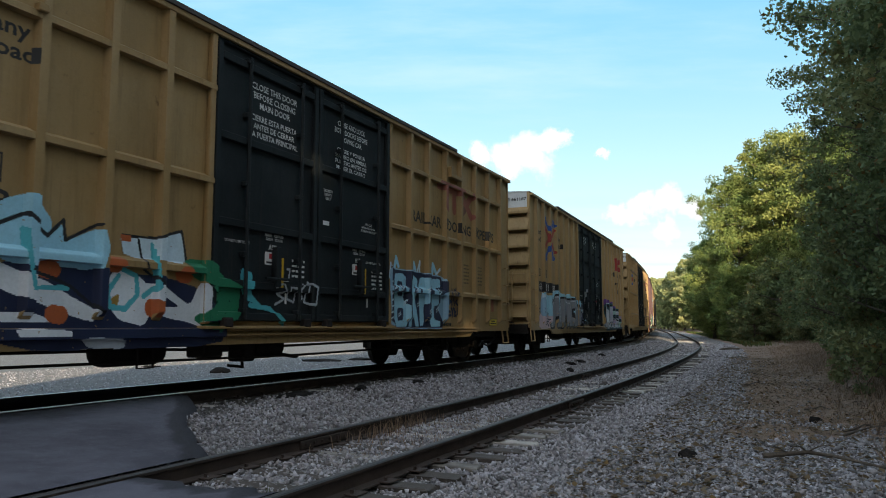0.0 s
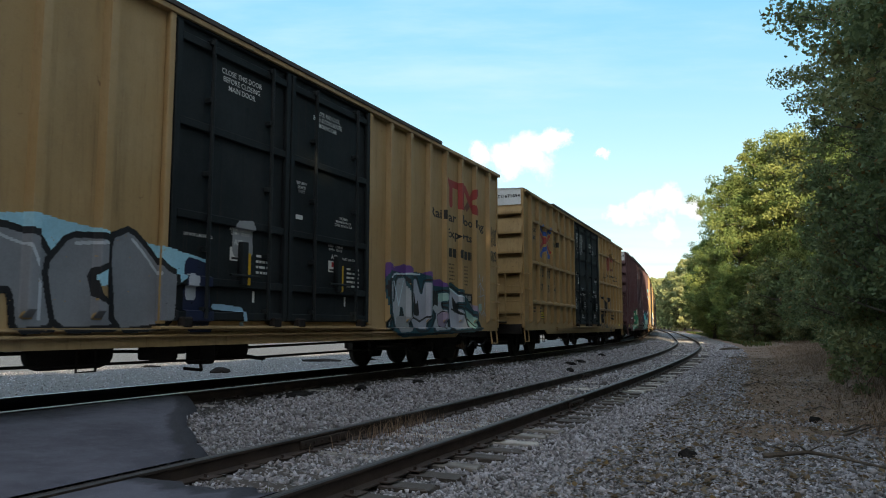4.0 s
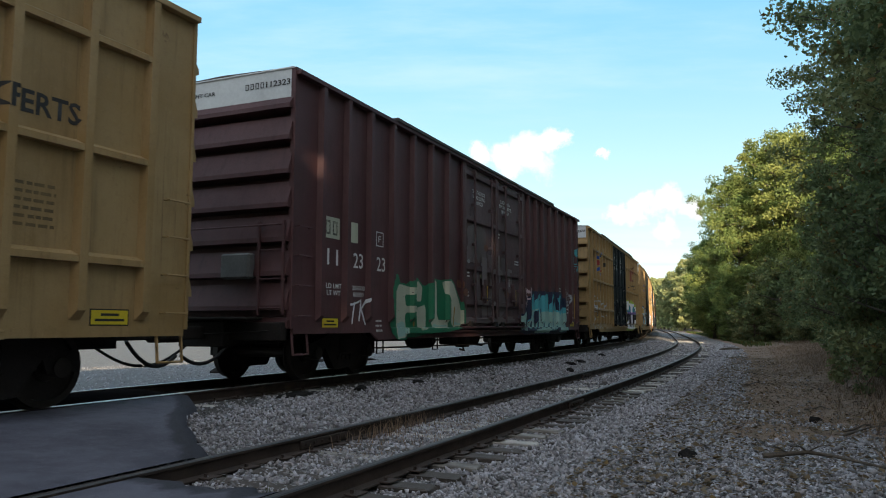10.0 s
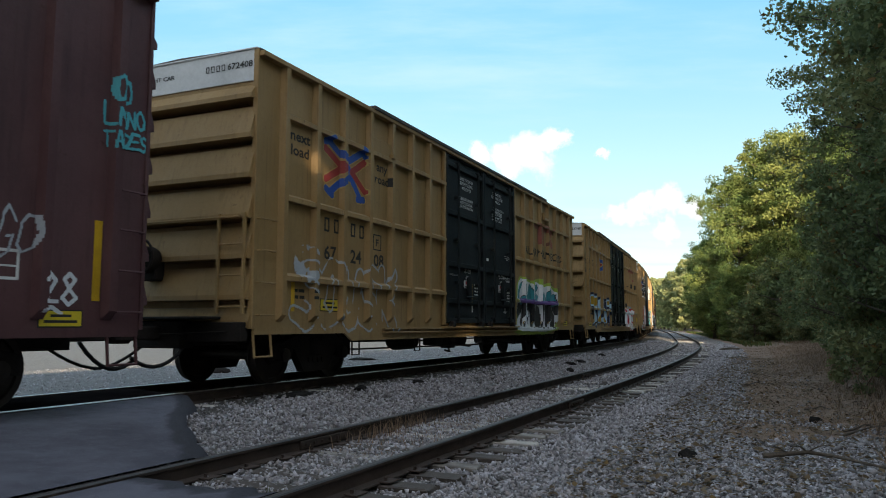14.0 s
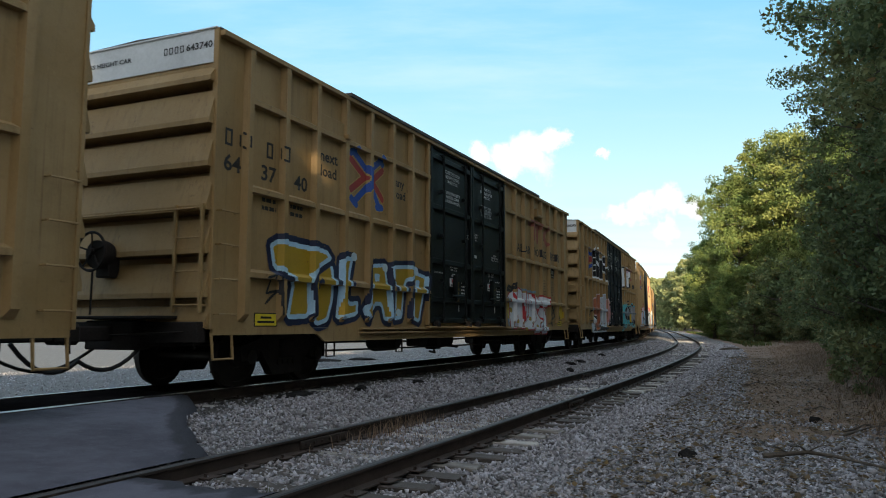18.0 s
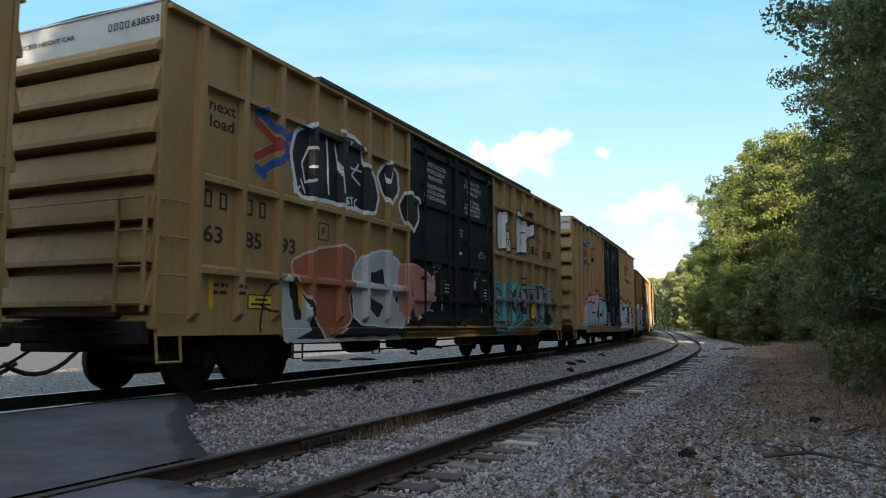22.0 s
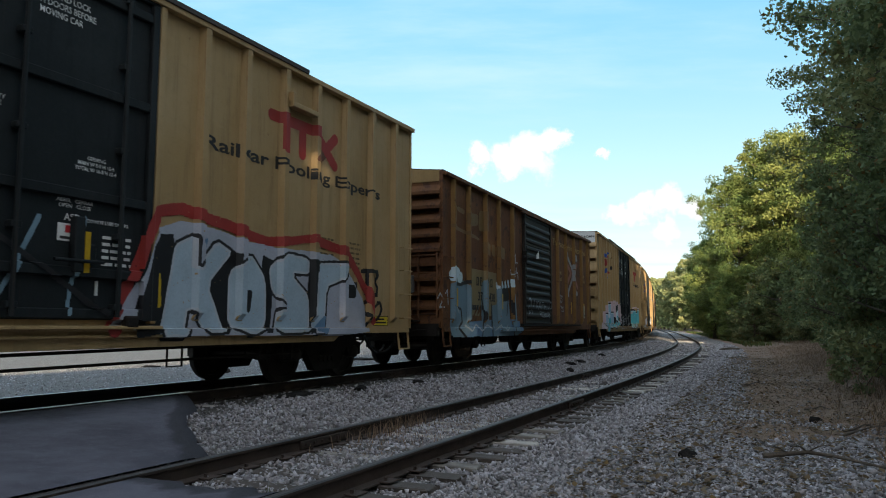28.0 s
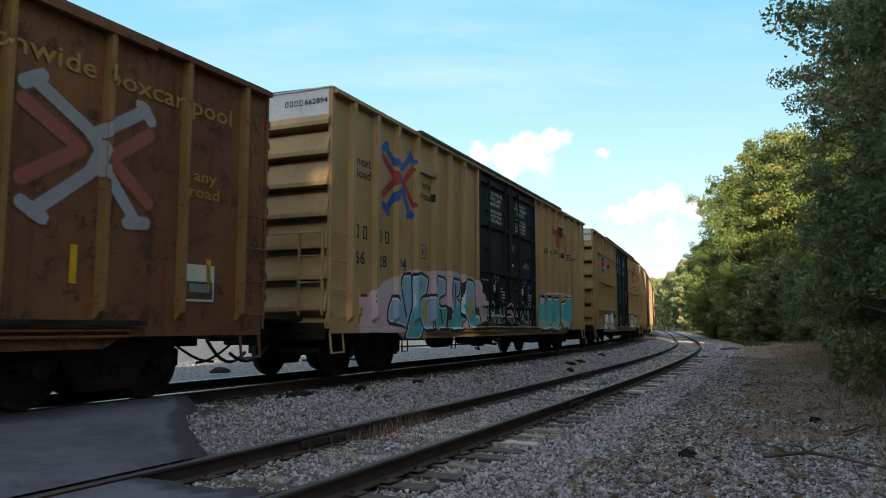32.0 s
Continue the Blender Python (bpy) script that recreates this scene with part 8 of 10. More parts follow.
    c.line("steel", 0.040, [(17.20, 2.24), (17.05, 1.75)])
    c.line("aqua", 0.050, [(14.57, 1.57), (14.71, 1.28), (14.52, 1.15)])
    c.line("aqua", 0.040, [(15.66, 1.40), (15.94, 1.05)])
    c.area("yellow", [(15.01, 1.60), (15.10, 1.61), (15.10, 1.15), (15.01, 1.16)])
    c.area("yellow", [(17.19, 1.59), (17.38, 1.59), (17.39, 1.16), (17.20, 1.17)])
    c.line("black", 0.050, [(14.16, 0.89), (14.46, 0.87)])
    c.line("black", 0.050, [(14.18, 0.77), (14.31, 0.80), (14.35, 0.71), (14.51, 0.78)])
    c.line("black", 0.040, [(14.00, 2.34), (14.22, 2.31), (14.36, 2.44), (14.45, 2.31)])
    c.line("black", 0.040, [(14.16, 2.12), (14.37, 2.26), (14.53, 2.22)])
    c.line("black", 0.040, [(16.94, 2.54), (17.26, 2.55)])
    c.line("black", 0.040, [(17.02, 2.36), (17.20, 2.41)])
    c.finish("grey letters with black and turquoise edges")


def spray_car_h():
    c = Canvas("H", 1.59, 11.98, 0.79, 2.60)
    c.line("logo_red", 0.100, [(2.33, 2.01), (2.91, 2.22), (4.17, 2.18), (4.86, 2.45), (5.73, 2.29), (7.20, 2.03)])
    c.area("rose", [(1.74, 0.90), (1.85, 1.34), (2.27, 1.77), (2.74, 2.08), (4.99, 2.28), (7.09, 2.02), (7.71, 0.89)])
    c.letter("black", "chalky", "icy", 0.030, 0.035, [(2.91, 1.80), (3.79, 2.08), (4.06, 1.86), (3.33, 1.60), (3.26, 1.23), (3.72, 1.24), (3.72, 1.47), (4.21, 1.48), (4.10, 0.93), (2.85, 0.93)])
    c.letter("black", "chalky", "icy", 0.030, 0.035, [(4.21, 2.03), (4.82, 2.06), (4.81, 0.93), (4.25, 0.93)])
    c.letter("black", "chalky", "icy", 0.030, 0.035, [(4.98, 2.07), (6.01, 2.08), (6.24, 1.63), (5.68, 1.44), (6.37, 0.93), (5.67, 0.93), (5.41, 1.36), (5.41, 0.93), (4.98, 0.93)])
    c.letter("black", "chalky", "icy", 0.030, 0.035, [(6.54, 2.08), (7.63, 1.96), (7.93, 0.93), (6.62, 0.93)])
    c.line("denim", 0.060, [(3.43, 1.53), (3.54, 1.02)])
    c.line("denim", 0.060, [(4.53, 1.81), (4.53, 1.10)])
    c.line("denim", 0.060, [(5.41, 1.85), (5.64, 1.61)])
    c.line("denim", 0.060, [(7.09, 1.75), (7.18, 1.04)])
    c.line("worn_blue", 0.040, [(7.74, 1.92), (8.48, 2.09), (8.51, 1.04)])
    c.line("worn_blue", 0.040, [(8.90, 2.02), (9.69, 0.95), (10.20, 2.04)])
    c.line("worn_blue", 0.040, [(10.76, 2.11), (10.57, 1.05)])
    c.line("black", 0.050, [(8.07, 1.79), (9.25, 1.15)])
    c.line("black", 0.050, [(9.72, 1.85), (11.07, 1.06)])
    c.finish("white and ice blue letters on a rose cloud")
    c = Canvas("H", 10.94, 17.17, 0.66, 2.57)
    c.line("logo_red", 0.120, [(11.16, 0.86), (11.52, 1.73), (11.75, 2.32), (12.20, 2.42), (13.96, 2.17), (15.07, 2.34), (16.12, 2.18), (16.78, 1.55), (17.02, 1.03)])
    c.area("ghost", [(11.09, 0.82), (11.55, 1.51), (11.78, 2.11), (12.27, 2.29), (13.79, 2.10), (15.90, 2.12), (16.71, 1.34), (16.78, 0.75)])
    c.area("black", [(11.76, 2.05), (12.12, 2.08), (11.95, 0.84), (11.41, 0.77)])
    c.area("black", [(12.70, 2.01), (13.31, 1.98), (13.26, 1.59), (13.11, 0.80), (12.74, 0.85)])
    c.area("black", [(13.80, 1.97), (14.11, 1.90), (14.02, 0.82), (13.85, 0.82)])
    c.area("black", [(14.99, 2.01), (15.27, 1.98), (15.13, 0.79), (14.93, 0.79)])
    c.letter("black", "chalky", "frost", 0.020, 0.035, [(12.08, 1.96), (12.46, 2.13), (12.45, 1.64), (12.85, 2.08), (13.21, 1.97), (12.72, 1.47), (13.08, 0.83), (12.67, 0.83), (12.38, 1.15), (12.32, 0.76), (11.86, 0.76), (12.03, 1.54)])
    c.letter("black", "chalky", "frost", 0.020, 0.035, [(13.08, 1.65), (13.55, 1.97), (13.92, 1.63), (13.94, 0.91), (13.58, 0.78), (13.10, 0.91)])
    c.area("black", [(13.45, 1.45), (13.63, 1.44), (13.58, 1.10), (13.42, 1.14)])
    c.letter("black", "chalky", "frost", 0.020, 0.035, [(13.97, 1.79), (14.32, 2.05), (15.01, 2.01), (15.02, 1.75), (14.54, 1.73), (15.02, 1.40), (15.03, 0.82), (14.08, 0.82), (14.16, 1.18), (14.44, 1.18), (14.03, 1.44)])
    c.letter("black", "chalky", "frost", 0.020, 0.035, [(15.11, 1.95), (16.13, 2.03), (15.95, 1.70), (15.52, 1.58), (15.45, 0.81), (15.05, 0.77)])
    c.area("black", [(16.08, 1.65), (16.42, 1.64), (16.43, 1.42), (16.09, 1.41)])
    c.area("denim", [(12.50, 2.04), (12.70, 2.09), (12.64, 1.89)])
    c.area("denim", [(15.09, 0.84), (15.49, 1.12), (15.45, 0.79)])
    c.area("yellow", [(11.80, 1.56), (11.90, 1.57), (11.91, 1.15), (11.81, 1.15)])
    c.finish("white letters on pale cloud with red edges")
    c = Canvas("H", 6.69, 8.66, 0.66, 2.03)
    c.line("logo_red", 0.100, [(7.10, 1.76), (7.42, 1.83), (7.71, 1.75), (7.97, 1.56), (8.37, 1.31), (8.51, 1.09)])
    c.area("ghost", [(7.00, 1.68), (7.26, 1.75), (7.54, 1.76), (7.90, 1.55), (8.30, 1.30), (8.47, 1.09), (8.45, 0.80), (6.92, 0.73), (6.88, 1.30)])
    c.area("icy", [(6.84, 1.88), (7.07, 1.86), (7.21, 1.31), (7.04, 1.11), (6.89, 1.11)])
    c.area("denim", [(7.18, 1.41), (7.51, 1.32), (7.75, 1.13), (7.70, 0.87), (7.25, 1.02)])
    c.line("black", 0.050, [(7.16, 1.70), (7.27, 1.51), (7.68, 1.33), (7.99, 1.14), (7.95, 0.82)])
    c.line("black", 0.040, [(6.89, 1.16), (7.25, 1.07), (7.49, 0.73)])
    c.line("black", 0.030, [(7.77, 0.82), (8.46, 0.87)])
    c.finish("white and blue letters over the door foot")


def spray_car_i():
    c = Canvas("I", -0.44, 5.90, 0.66, 2.36)
    c.area("denim", [(0.39, 1.01), (5.59, 1.13), (5.75, 0.66), (0.49, 0.66)])
    c.area("worn_blue", [(0.41, 0.67), (0.42, 1.85), (0.65, 2.01), (1.55, 1.98), (1.65, 0.66)])
    c.area("worn_blue", [(2.43, 1.99), (2.72, 2.12), (3.14, 0.66), (2.47, 0.66)])
    c.area("worn_blue", [(3.21, 1.45), (3.62, 1.48), (3.60, 1.93), (4.56, 2.09), (4.82, 0.66), (3.24, 0.66)])
    c.area("worn_blue", [(4.88, 1.82), (5.26, 1.76), (5.49, 0.66), (4.98, 0.66)])
    c.line("black", 0.070, [(0.63, 1.90), (1.11, 1.90), (1.60, 2.00)])
    c.line("black", 0.060, [(0.73, 1.37), (1.08, 1.31), (1.15, 1.02), (0.92, 0.87), (1.40, 0.66)])
    c.line("black", 0.060, [(3.21, 1.47), (3.27, 0.66)])
    c.line("black", 0.050, [(4.07, 1.77), (4.64, 1.81), (4.46, 1.23)])
    c.line("black", 0.070, [(4.74, 2.00), (5.06, 0.66)])
    c.area("black", [(4.01, 1.95), (4.60, 1.99), (4.61, 1.61), (4.02, 1.59)])
    c.line("black", 0.050, [(2.44, 1.68), (2.67, 1.20), (2.47, 0.66)])
    c.line("pale", 0.220, [(0.49, 2.06), (0.55, 2.05)])
    c.line("pale", 0.220, [(0.61, 2.18), (0.68, 2.17)])
    c.line("pale", 0.220, [(0.83, 2.18), (0.90, 2.18)])
    c.line("pale", 0.220, [(0.98, 2.07), (1.05, 2.07)])
    c.line("silver", 0.035, [(1.33, 0.95), (1.78, 0.81), (2.06, 0.96), (2.46, 0.80), (2.88, 0.95), (3.23, 0.86)])
    c.line("silver", 0.035, [(3.48, 0.82), (4.00, 0.95), (4.28, 0.79), (4.56, 0.95)])
    c.line("silver", 0.035, [(-0.29, 1.53), (-0.15, 1.63), (0.05, 1.54), (-0.19, 1.33), (0.10, 1.35)])
    c.line("silver", 0.035, [(0.14, 1.65), (0.26, 1.73), (0.30, 1.42)])
    c.line("silver", 0.035, [(0.84, 1.37), (0.96, 1.23)])
    c.line("pale", 0.090, [(3.62, 2.03), (3.66, 1.96)])
    c.line("pale", 0.090, [(3.85, 2.06), (3.89, 1.98)])
    c.line("pale", 0.090, [(4.08, 2.09), (4.12, 2.00)])
    c.line("pale", 0.090, [(4.33, 2.12), (4.37, 2.02)])
    c.line("pale", 0.090, [(4.58, 2.15), (4.62, 2.03)])
    c.line("pale", 0.090, [(4.84, 2.18), (4.88, 2.05)])
    c.line("pale", 0.090, [(5.10, 2.21), (5.15, 2.07)])
    c.finish("worn light blue and white bubble letters")
    c = Canvas("I", 0.37, 4.49, 2.63, 4.02)
    c.area("stale", [(0.60, 3.74), (0.87, 3.74), (0.79, 3.28), (0.54, 3.30)])
    c.area("stale", [(0.87, 3.74), (1.32, 3.70), (1.29, 3.58), (0.86, 3.62)])
    c.area("stale", [(1.44, 3.69), (2.27, 3.72), (2.23, 3.42), (1.46, 3.34)])
    c.area("stale", [(2.35, 3.85), (3.05, 3.87), (2.91, 3.37), (2.25, 3.31)])
    c.line("stale", 0.070, [(0.52, 3.22), (1.27, 3.18), (2.30, 3.10)])
    c.area("stale", [(2.57, 3.07), (2.82, 3.06), (2.81, 2.75), (2.58, 2.78)])
    c.area("stale", [(2.90, 3.07), (3.16, 3.06), (3.15, 2.74), (2.91, 2.78)])
    c.area("stale", [(3.25, 3.07), (3.53, 3.06), (3.52, 2.74), (3.26, 2.78)])
    c.area("stale", [(3.62, 3.07), (3.92, 3.06), (3.91, 2.74), (3.63, 2.77)])
    c.area("stale", [(4.02, 3.07), (4.34, 3.06), (4.32, 2.73), (4.03, 2.77)])
    c.finish("faded ochre remains of an old emblem")
    c = Canvas("I", 4.66, 5.64, 2.13, 3.14)
    c.line("silver", 0.030, [(4.94, 2.91), (5.21, 2.98)])
    c.line("silver", 0.030, [(5.08, 2.94), (5.07, 2.66)])
    c.line("silver", 0.030, [(5.29, 2.99), (5.27, 2.73), (5.47, 2.74)])
    c.line("silver", 0.030, [(4.81, 2.51), (4.84, 2.37), (5.02, 2.42)])
    c.line("silver", 0.030, [(4.98, 2.58), (5.02, 2.23)])
    c.line("silver", 0.030, [(5.11, 2.46), (5.23, 2.34)])
    c.line("silver", 0.030, [(5.23, 2.49), (5.13, 2.31)])
    c.line("silver", 0.030, [(5.35, 2.58), (5.34, 2.44), (5.48, 2.46), (5.49, 2.27)])
    c.finish("white chalk scrawl")


def spray_car_j():
    c = Canvas("J", 0.88, 9.37, 0.66, 2.34)
    c.area("rose", [(1.37, 1.58), (2.66, 2.02), (5.05, 2.19), (6.74, 2.10), (7.22, 1.65), (7.08, 0.93), (2.03, 0.78), (1.03, 0.87), (1.09, 1.28)])
    c.letter("black", "pale", "icy", 0.030, 0.035, [(2.06, 1.24), (2.26, 1.52), (2.53, 1.31), (2.66, 1.95), (3.07, 1.97), (3.19, 1.26), (2.95, 0.87), (2.49, 0.96), (2.06, 0.99)])
    c.letter("black", "pale", "icy", 0.030, 0.035, [(3.07, 1.94), (3.54, 2.03), (3.91, 1.95), (3.79, 1.61), (3.54, 1.53), (3.72, 1.13), (3.50, 0.66), (2.73, 0.66), (2.95, 1.00), (3.15, 1.32)], "aqua", 1.30)
    c.letter("black", "pale", "icy", 0.030, 0.035, [(3.54, 1.53), (4.15, 1.59), (4.24, 1.35), (4.14, 0.86), (3.72, 0.83), (3.47, 1.13)])
    c.letter("black", "pale", "icy", 0.030, 0.035, [(4.15, 2.02), (4.84, 2.00), (4.84, 1.64), (4.48, 1.56), (4.48, 1.35), (4.94, 1.36), (4.83, 0.86), (4.28, 0.88), (4.24, 1.55)], "aqua", 1.35)
    c.letter("black", "pale", "icy", 0.030, 0.035, [(5.05, 2.01), (5.74, 2.01), (5.64, 1.67), (5.42, 1.59), (5.90, 1.38), (5.78, 0.86), (4.93, 0.83), (4.93, 1.22), (5.25, 1.26), (5.00, 1.58)], "aqua", 1.35)
    c.letter("black", "pale", "icy", 0.030, 0.035, [(5.83, 2.05), (6.62, 2.02), (6.65, 1.32), (6.88, 0.89), (6.30, 0.86), (6.08, 1.31), (5.90, 1.01), (5.72, 1.30)], "aqua", 1.35)
    c.area("yellow", [(3.72, 1.47), (3.87, 1.51), (3.83, 1.03), (3.65, 1.07)])
    c.area("yellow", [(6.18, 1.58), (6.42, 1.58), (6.48, 1.12), (6.24, 1.16)])
    c.line("black", 0.050, [(2.65, 1.63), (2.85, 1.12)])
    c.line("black", 0.050, [(3.51, 1.80), (3.33, 1.26)])
    c.line("black", 0.050, [(4.53, 1.28), (4.63, 1.00)])
    c.line("black", 0.050, [(5.43, 1.89), (5.36, 1.37)])
    c.line("black", 0.050, [(7.21, 1.01), (8.13, 1.18), (9.21, 1.06)])
    c.line("black", 0.050, [(7.46, 0.89), (8.97, 0.93)])
    c.area("rose", [(6.90, 1.80), (7.35, 1.73), (7.47, 1.17), (6.96, 1.01)])
    c.line("chalky", 0.050, [(7.34, 1.21), (9.22, 1.18)])
    c.finish("turquoise block letters with black edges on a rose cloud")
    c = Canvas("J", 11.93, 16.82, 0.68, 2.22)
    c.letter("black", "pale", "aqua", 0.030, 0.040, [(12.08, 1.03), (12.35, 1.91), (12.79, 1.53), (13.34, 1.94), (13.55, 0.84), (12.29, 0.79)], "mint", 1.10)
    c.letter("black", "pale", "aqua", 0.030, 0.040, [(13.75, 1.86), (14.61, 1.88), (14.36, 1.46), (14.87, 1.26), (14.52, 0.78), (13.55, 0.79)], "mint", 1.10)
    c.letter("black", "pale", "aqua", 0.030, 0.040, [(14.90, 1.68), (15.39, 1.96), (16.15, 1.93), (16.67, 1.11), (15.66, 0.78), (14.86, 1.04)], "mint", 1.10)
    c.line("rose", 0.060, [(12.11, 1.51), (12.94, 1.98), (15.30, 2.07), (16.49, 1.94)])
    c.finish("turquoise letters at the car's tail")


def paint_graffiti():
    # B
    mural("B", 0.85, 3.3, 2.01, 2.33, lambda U, Z: np.ones_like(U), ["black"], "number_band", "black painted band")
    for k, n in enumerate(("66", "11", "87")):
        wording("B", n, 1.0 + 0.86 * k, 1.30 + 0.86 * k, 2.07, 2.28, M_CHALK, lift=0.01)
    mural("B", 17.9, 18.47, 2.5, 3.6, lambda U, Z: np.where(np.abs(segments_distance(U, Z, letters("BOO", 17.94, 18.4, 2.98, 3.5, 4, 0) + letters("SUS", 17.94, 18.4, 2.6, 2.9, 5, 0))) < 0.016, 1, 0), ["black"], cell=0.010)
    # C
    # D
    mural("D", 1.6, 2.5, 0.9, 1.5, lambda U, Z: np.where(segments_distance(*wobble(U, Z, 7, 0.03), letters("TK", 1.7, 2.3, 0.95, 1.4, 3)) < 0.022, 1, 0), ["white"], cell=0.010)
    mural("D", 17.1, 17.7, 1.0, 1.55, lambda U, Z: np.where(np.abs(segments_distance(U, Z, [[(17.18, 1.40), (17.26, 1.48), (17.34, 1.40), (17.20, 1.18), (17.36, 1.18)], [(17.50, 1.32), (17.44, 1.42), (17.50, 1.48), (17.57, 1.42), (17.50, 1.32), (17.42, 1.22), (17.50, 1.15), (17.59, 1.22), (17.50, 1.32)], [(17.16, 1.08), (17.3, 1.12), (17.42, 1.05)]]) - 0.0) < 0.022, 1, 0), ["white"], cell=0.010)
    mural("D", 17.75, 18.45, 2.75, 3.9, lambda U, Z: np.where(segments_distance(*wobble(U, Z, 6, 0.04), letters("OO", 17.9, 18.2, 3.55, 3.78, 4, 0) + letters("LNNO", 17.85, 18.4, 3.25, 3.5, 5, 0) + letters("TACES", 17.85, 18.42, 2.98, 3.2, 6, 0)) < 0.018, 1, 0), ["aqua"], label="turquoise scrawl", cell=0.010)
    mural("D", 16.6, 17.2, 1.55, 2.2, lambda U, Z: np.where((segments_distance(*wobble(U, Z, 9, 0.05), letters("GO", 16.65, 17.1, 1.62, 2.1, 4, 0)) < 0.014) & (patchy(U, Z, 4, 6) > -0.4), 1, 0), ["silver"], cell=0.010)
    # E
    mural("E", 0.8, 4.5, 0.76, 2.25, lambda U, Z: np.where((np.abs(segments_distance(*wobble(U, Z, 4, 0.03), letters("SOUSK", 0.95, 4.3, 0.9, 1.95, 6)) - 0.13) < 0.02) & (patchy(U, Z, 5, 4) > -0.4), 1, np.where((np.hypot(U - 1.3, Z - 1.9) < 0.32) & (patchy(U, Z, 5, 8) > 0.1), 2, 0)), ["silver", "silver"], label="faint white outline scribble")
    mural("H", 16.5, 17.6, 0.9, 2.1, lambda U, Z: np.where(segments_distance(*wobble(U, Z, 5, 0.03), letters("TB", 16.55, 17.2, 1.5, 1.95, 4) + letters("SO", 16.6, 17.3, 0.95, 1.4, 7)) < 0.035, 1, 0), ["black"])
    mural("I", 6.1, 8.9, 1.05, 1.9, lambda U, Z: np.where((segments_distance(*wobble(U, Z, 5, 0.03), letters("KAFRLO", 6.9, 8.8, 1.45, 1.68, 4, 0.2) + letters("ROADE", 7.3, 8.7, 1.2, 1.38, 5, 0.2) + letters("OU", 6.15, 6.75, 1.3, 1.75, 4)) < 0.012) & (patchy(U, Z, 5, 5) > -0.5), 1, 0), ["silver"], label="white chalk scrawl", cell=0.008)
    mural("I", 10.1, 11.0, 1.35, 2.1, lambda U, Z: np.where(segments_distance(*wobble(U, Z, 5, 0.03), letters("BS", 10.2, 10.6, 1.7, 2.0, 4) + letters("YS", 10.3, 10.8, 1.42, 1.62, 7)) < 0.012, 1, 0), ["silver"], cell=0.008)
    mst = lambda U, Z, d: np.where(patchy(U, Z, 5, 1.6) > 0.15, 5, np.where(patchy(U, Z, 8, 2) > 0.45, 6, 4))
    mural("J", 0.95, 2.6, 0.8, 1.45, lambda U, Z: np.where(patchy(U, Z, 5, 2.4) > -0.2, 1, 0), ["rose"])
    mural("J", 7.0, 11.2, 0.7, 1.75, lambda U, Z: np.where((np.abs(segments_distance(*wobble(U, Z, 5, 0.03), letters("SESAM", 7.1, 11.0, 0.85, 1.5, 4)) - 0.1) < 0.03) & (patchy(U, Z, 6, 3) > -0.2), 1, 0), ["silver"])
    mural("K", 2.6, 6.0, 0.75, 1.7, block_style(letters("SOE", 2.9, 5.6, 0.88, 1.45, 164, 0.1), 0.15, 0.04, 166, mst), ["black", "rose", "black", "white", "silver", "pale"], label="small white bubble letters")
    mural("K", 12.5, 16.0, 0.75, 1.7, block_style(letters("RUS", 12.7, 15.6, 0.88, 1.45, 167, 0.1), 0.13, 0.04, 168, mst), ["black", "rose", "black", "white", "silver", "pale"], label="small white letters")
    spray_car_a()
    spray_car_b()
    spray_car_c()
    spray_car_d()
    spray_car_e()
    spray_car_f()
    spray_car_g()
    spray_car_h()
    spray_car_i()
    spray_car_j()

paint_graffiti()


# ---- trees ----
def leaf_cloud(centres, radii, count, size, seed, mat, name):
    """Many small folded leaves around clump centres, in one mesh."""
    g = np.random.default_rng(seed)
    k = g.integers(0, len(centres), count)
    d = g.normal(size=(count, 3))
    d /= np.linalg.norm(d, axis=1)[:, None]
    r = radii[k] * g.uniform(0.15, 1.0, count) ** 0.6
    p = centres[k] + d * r[:, None] * np.array([1.0, 1.0, 0.72])
    a = g.normal(size=(count, 3))
    a[:, 2] -= 0.35
    a /= np.linalg.norm(a, axis=1)[:, None]
    b = np.cross(a, g.normal(size=(count, 3)))
    b /= np.linalg.norm(b, axis=1)[:, None] + 1e-9
    s = size * g.uniform(0.6, 1.4, count)[:, None]
    v = np.empty((count, 4, 3))
    nrm = np.cross(a, b)
    v[:, 0] = p - a * s
    v[:, 1] = p + b * s * 0.55 + nrm * s * 0.22 - a * s * 0.1
    v[:, 2] = p + a * s
    v[:, 3] = p - b * s * 0.55 + nrm * s * 0.22 - a * s * 0.1
    me = bpy.data.meshes.new(name)
    me.vertices.add(count * 4)
    me.vertices.foreach_set("co", v.ravel())
    me.loops.add(count * 4)
    me.loops.foreach_set("vertex_index", np.arange(count * 4))
    me.polygons.add(count)
    me.polygons.foreach_set("loop_start", np.arange(0, count * 4, 4))
    me.update(calc_edges=True)
    me.validate()
    me.materials.append(mat)
    return me


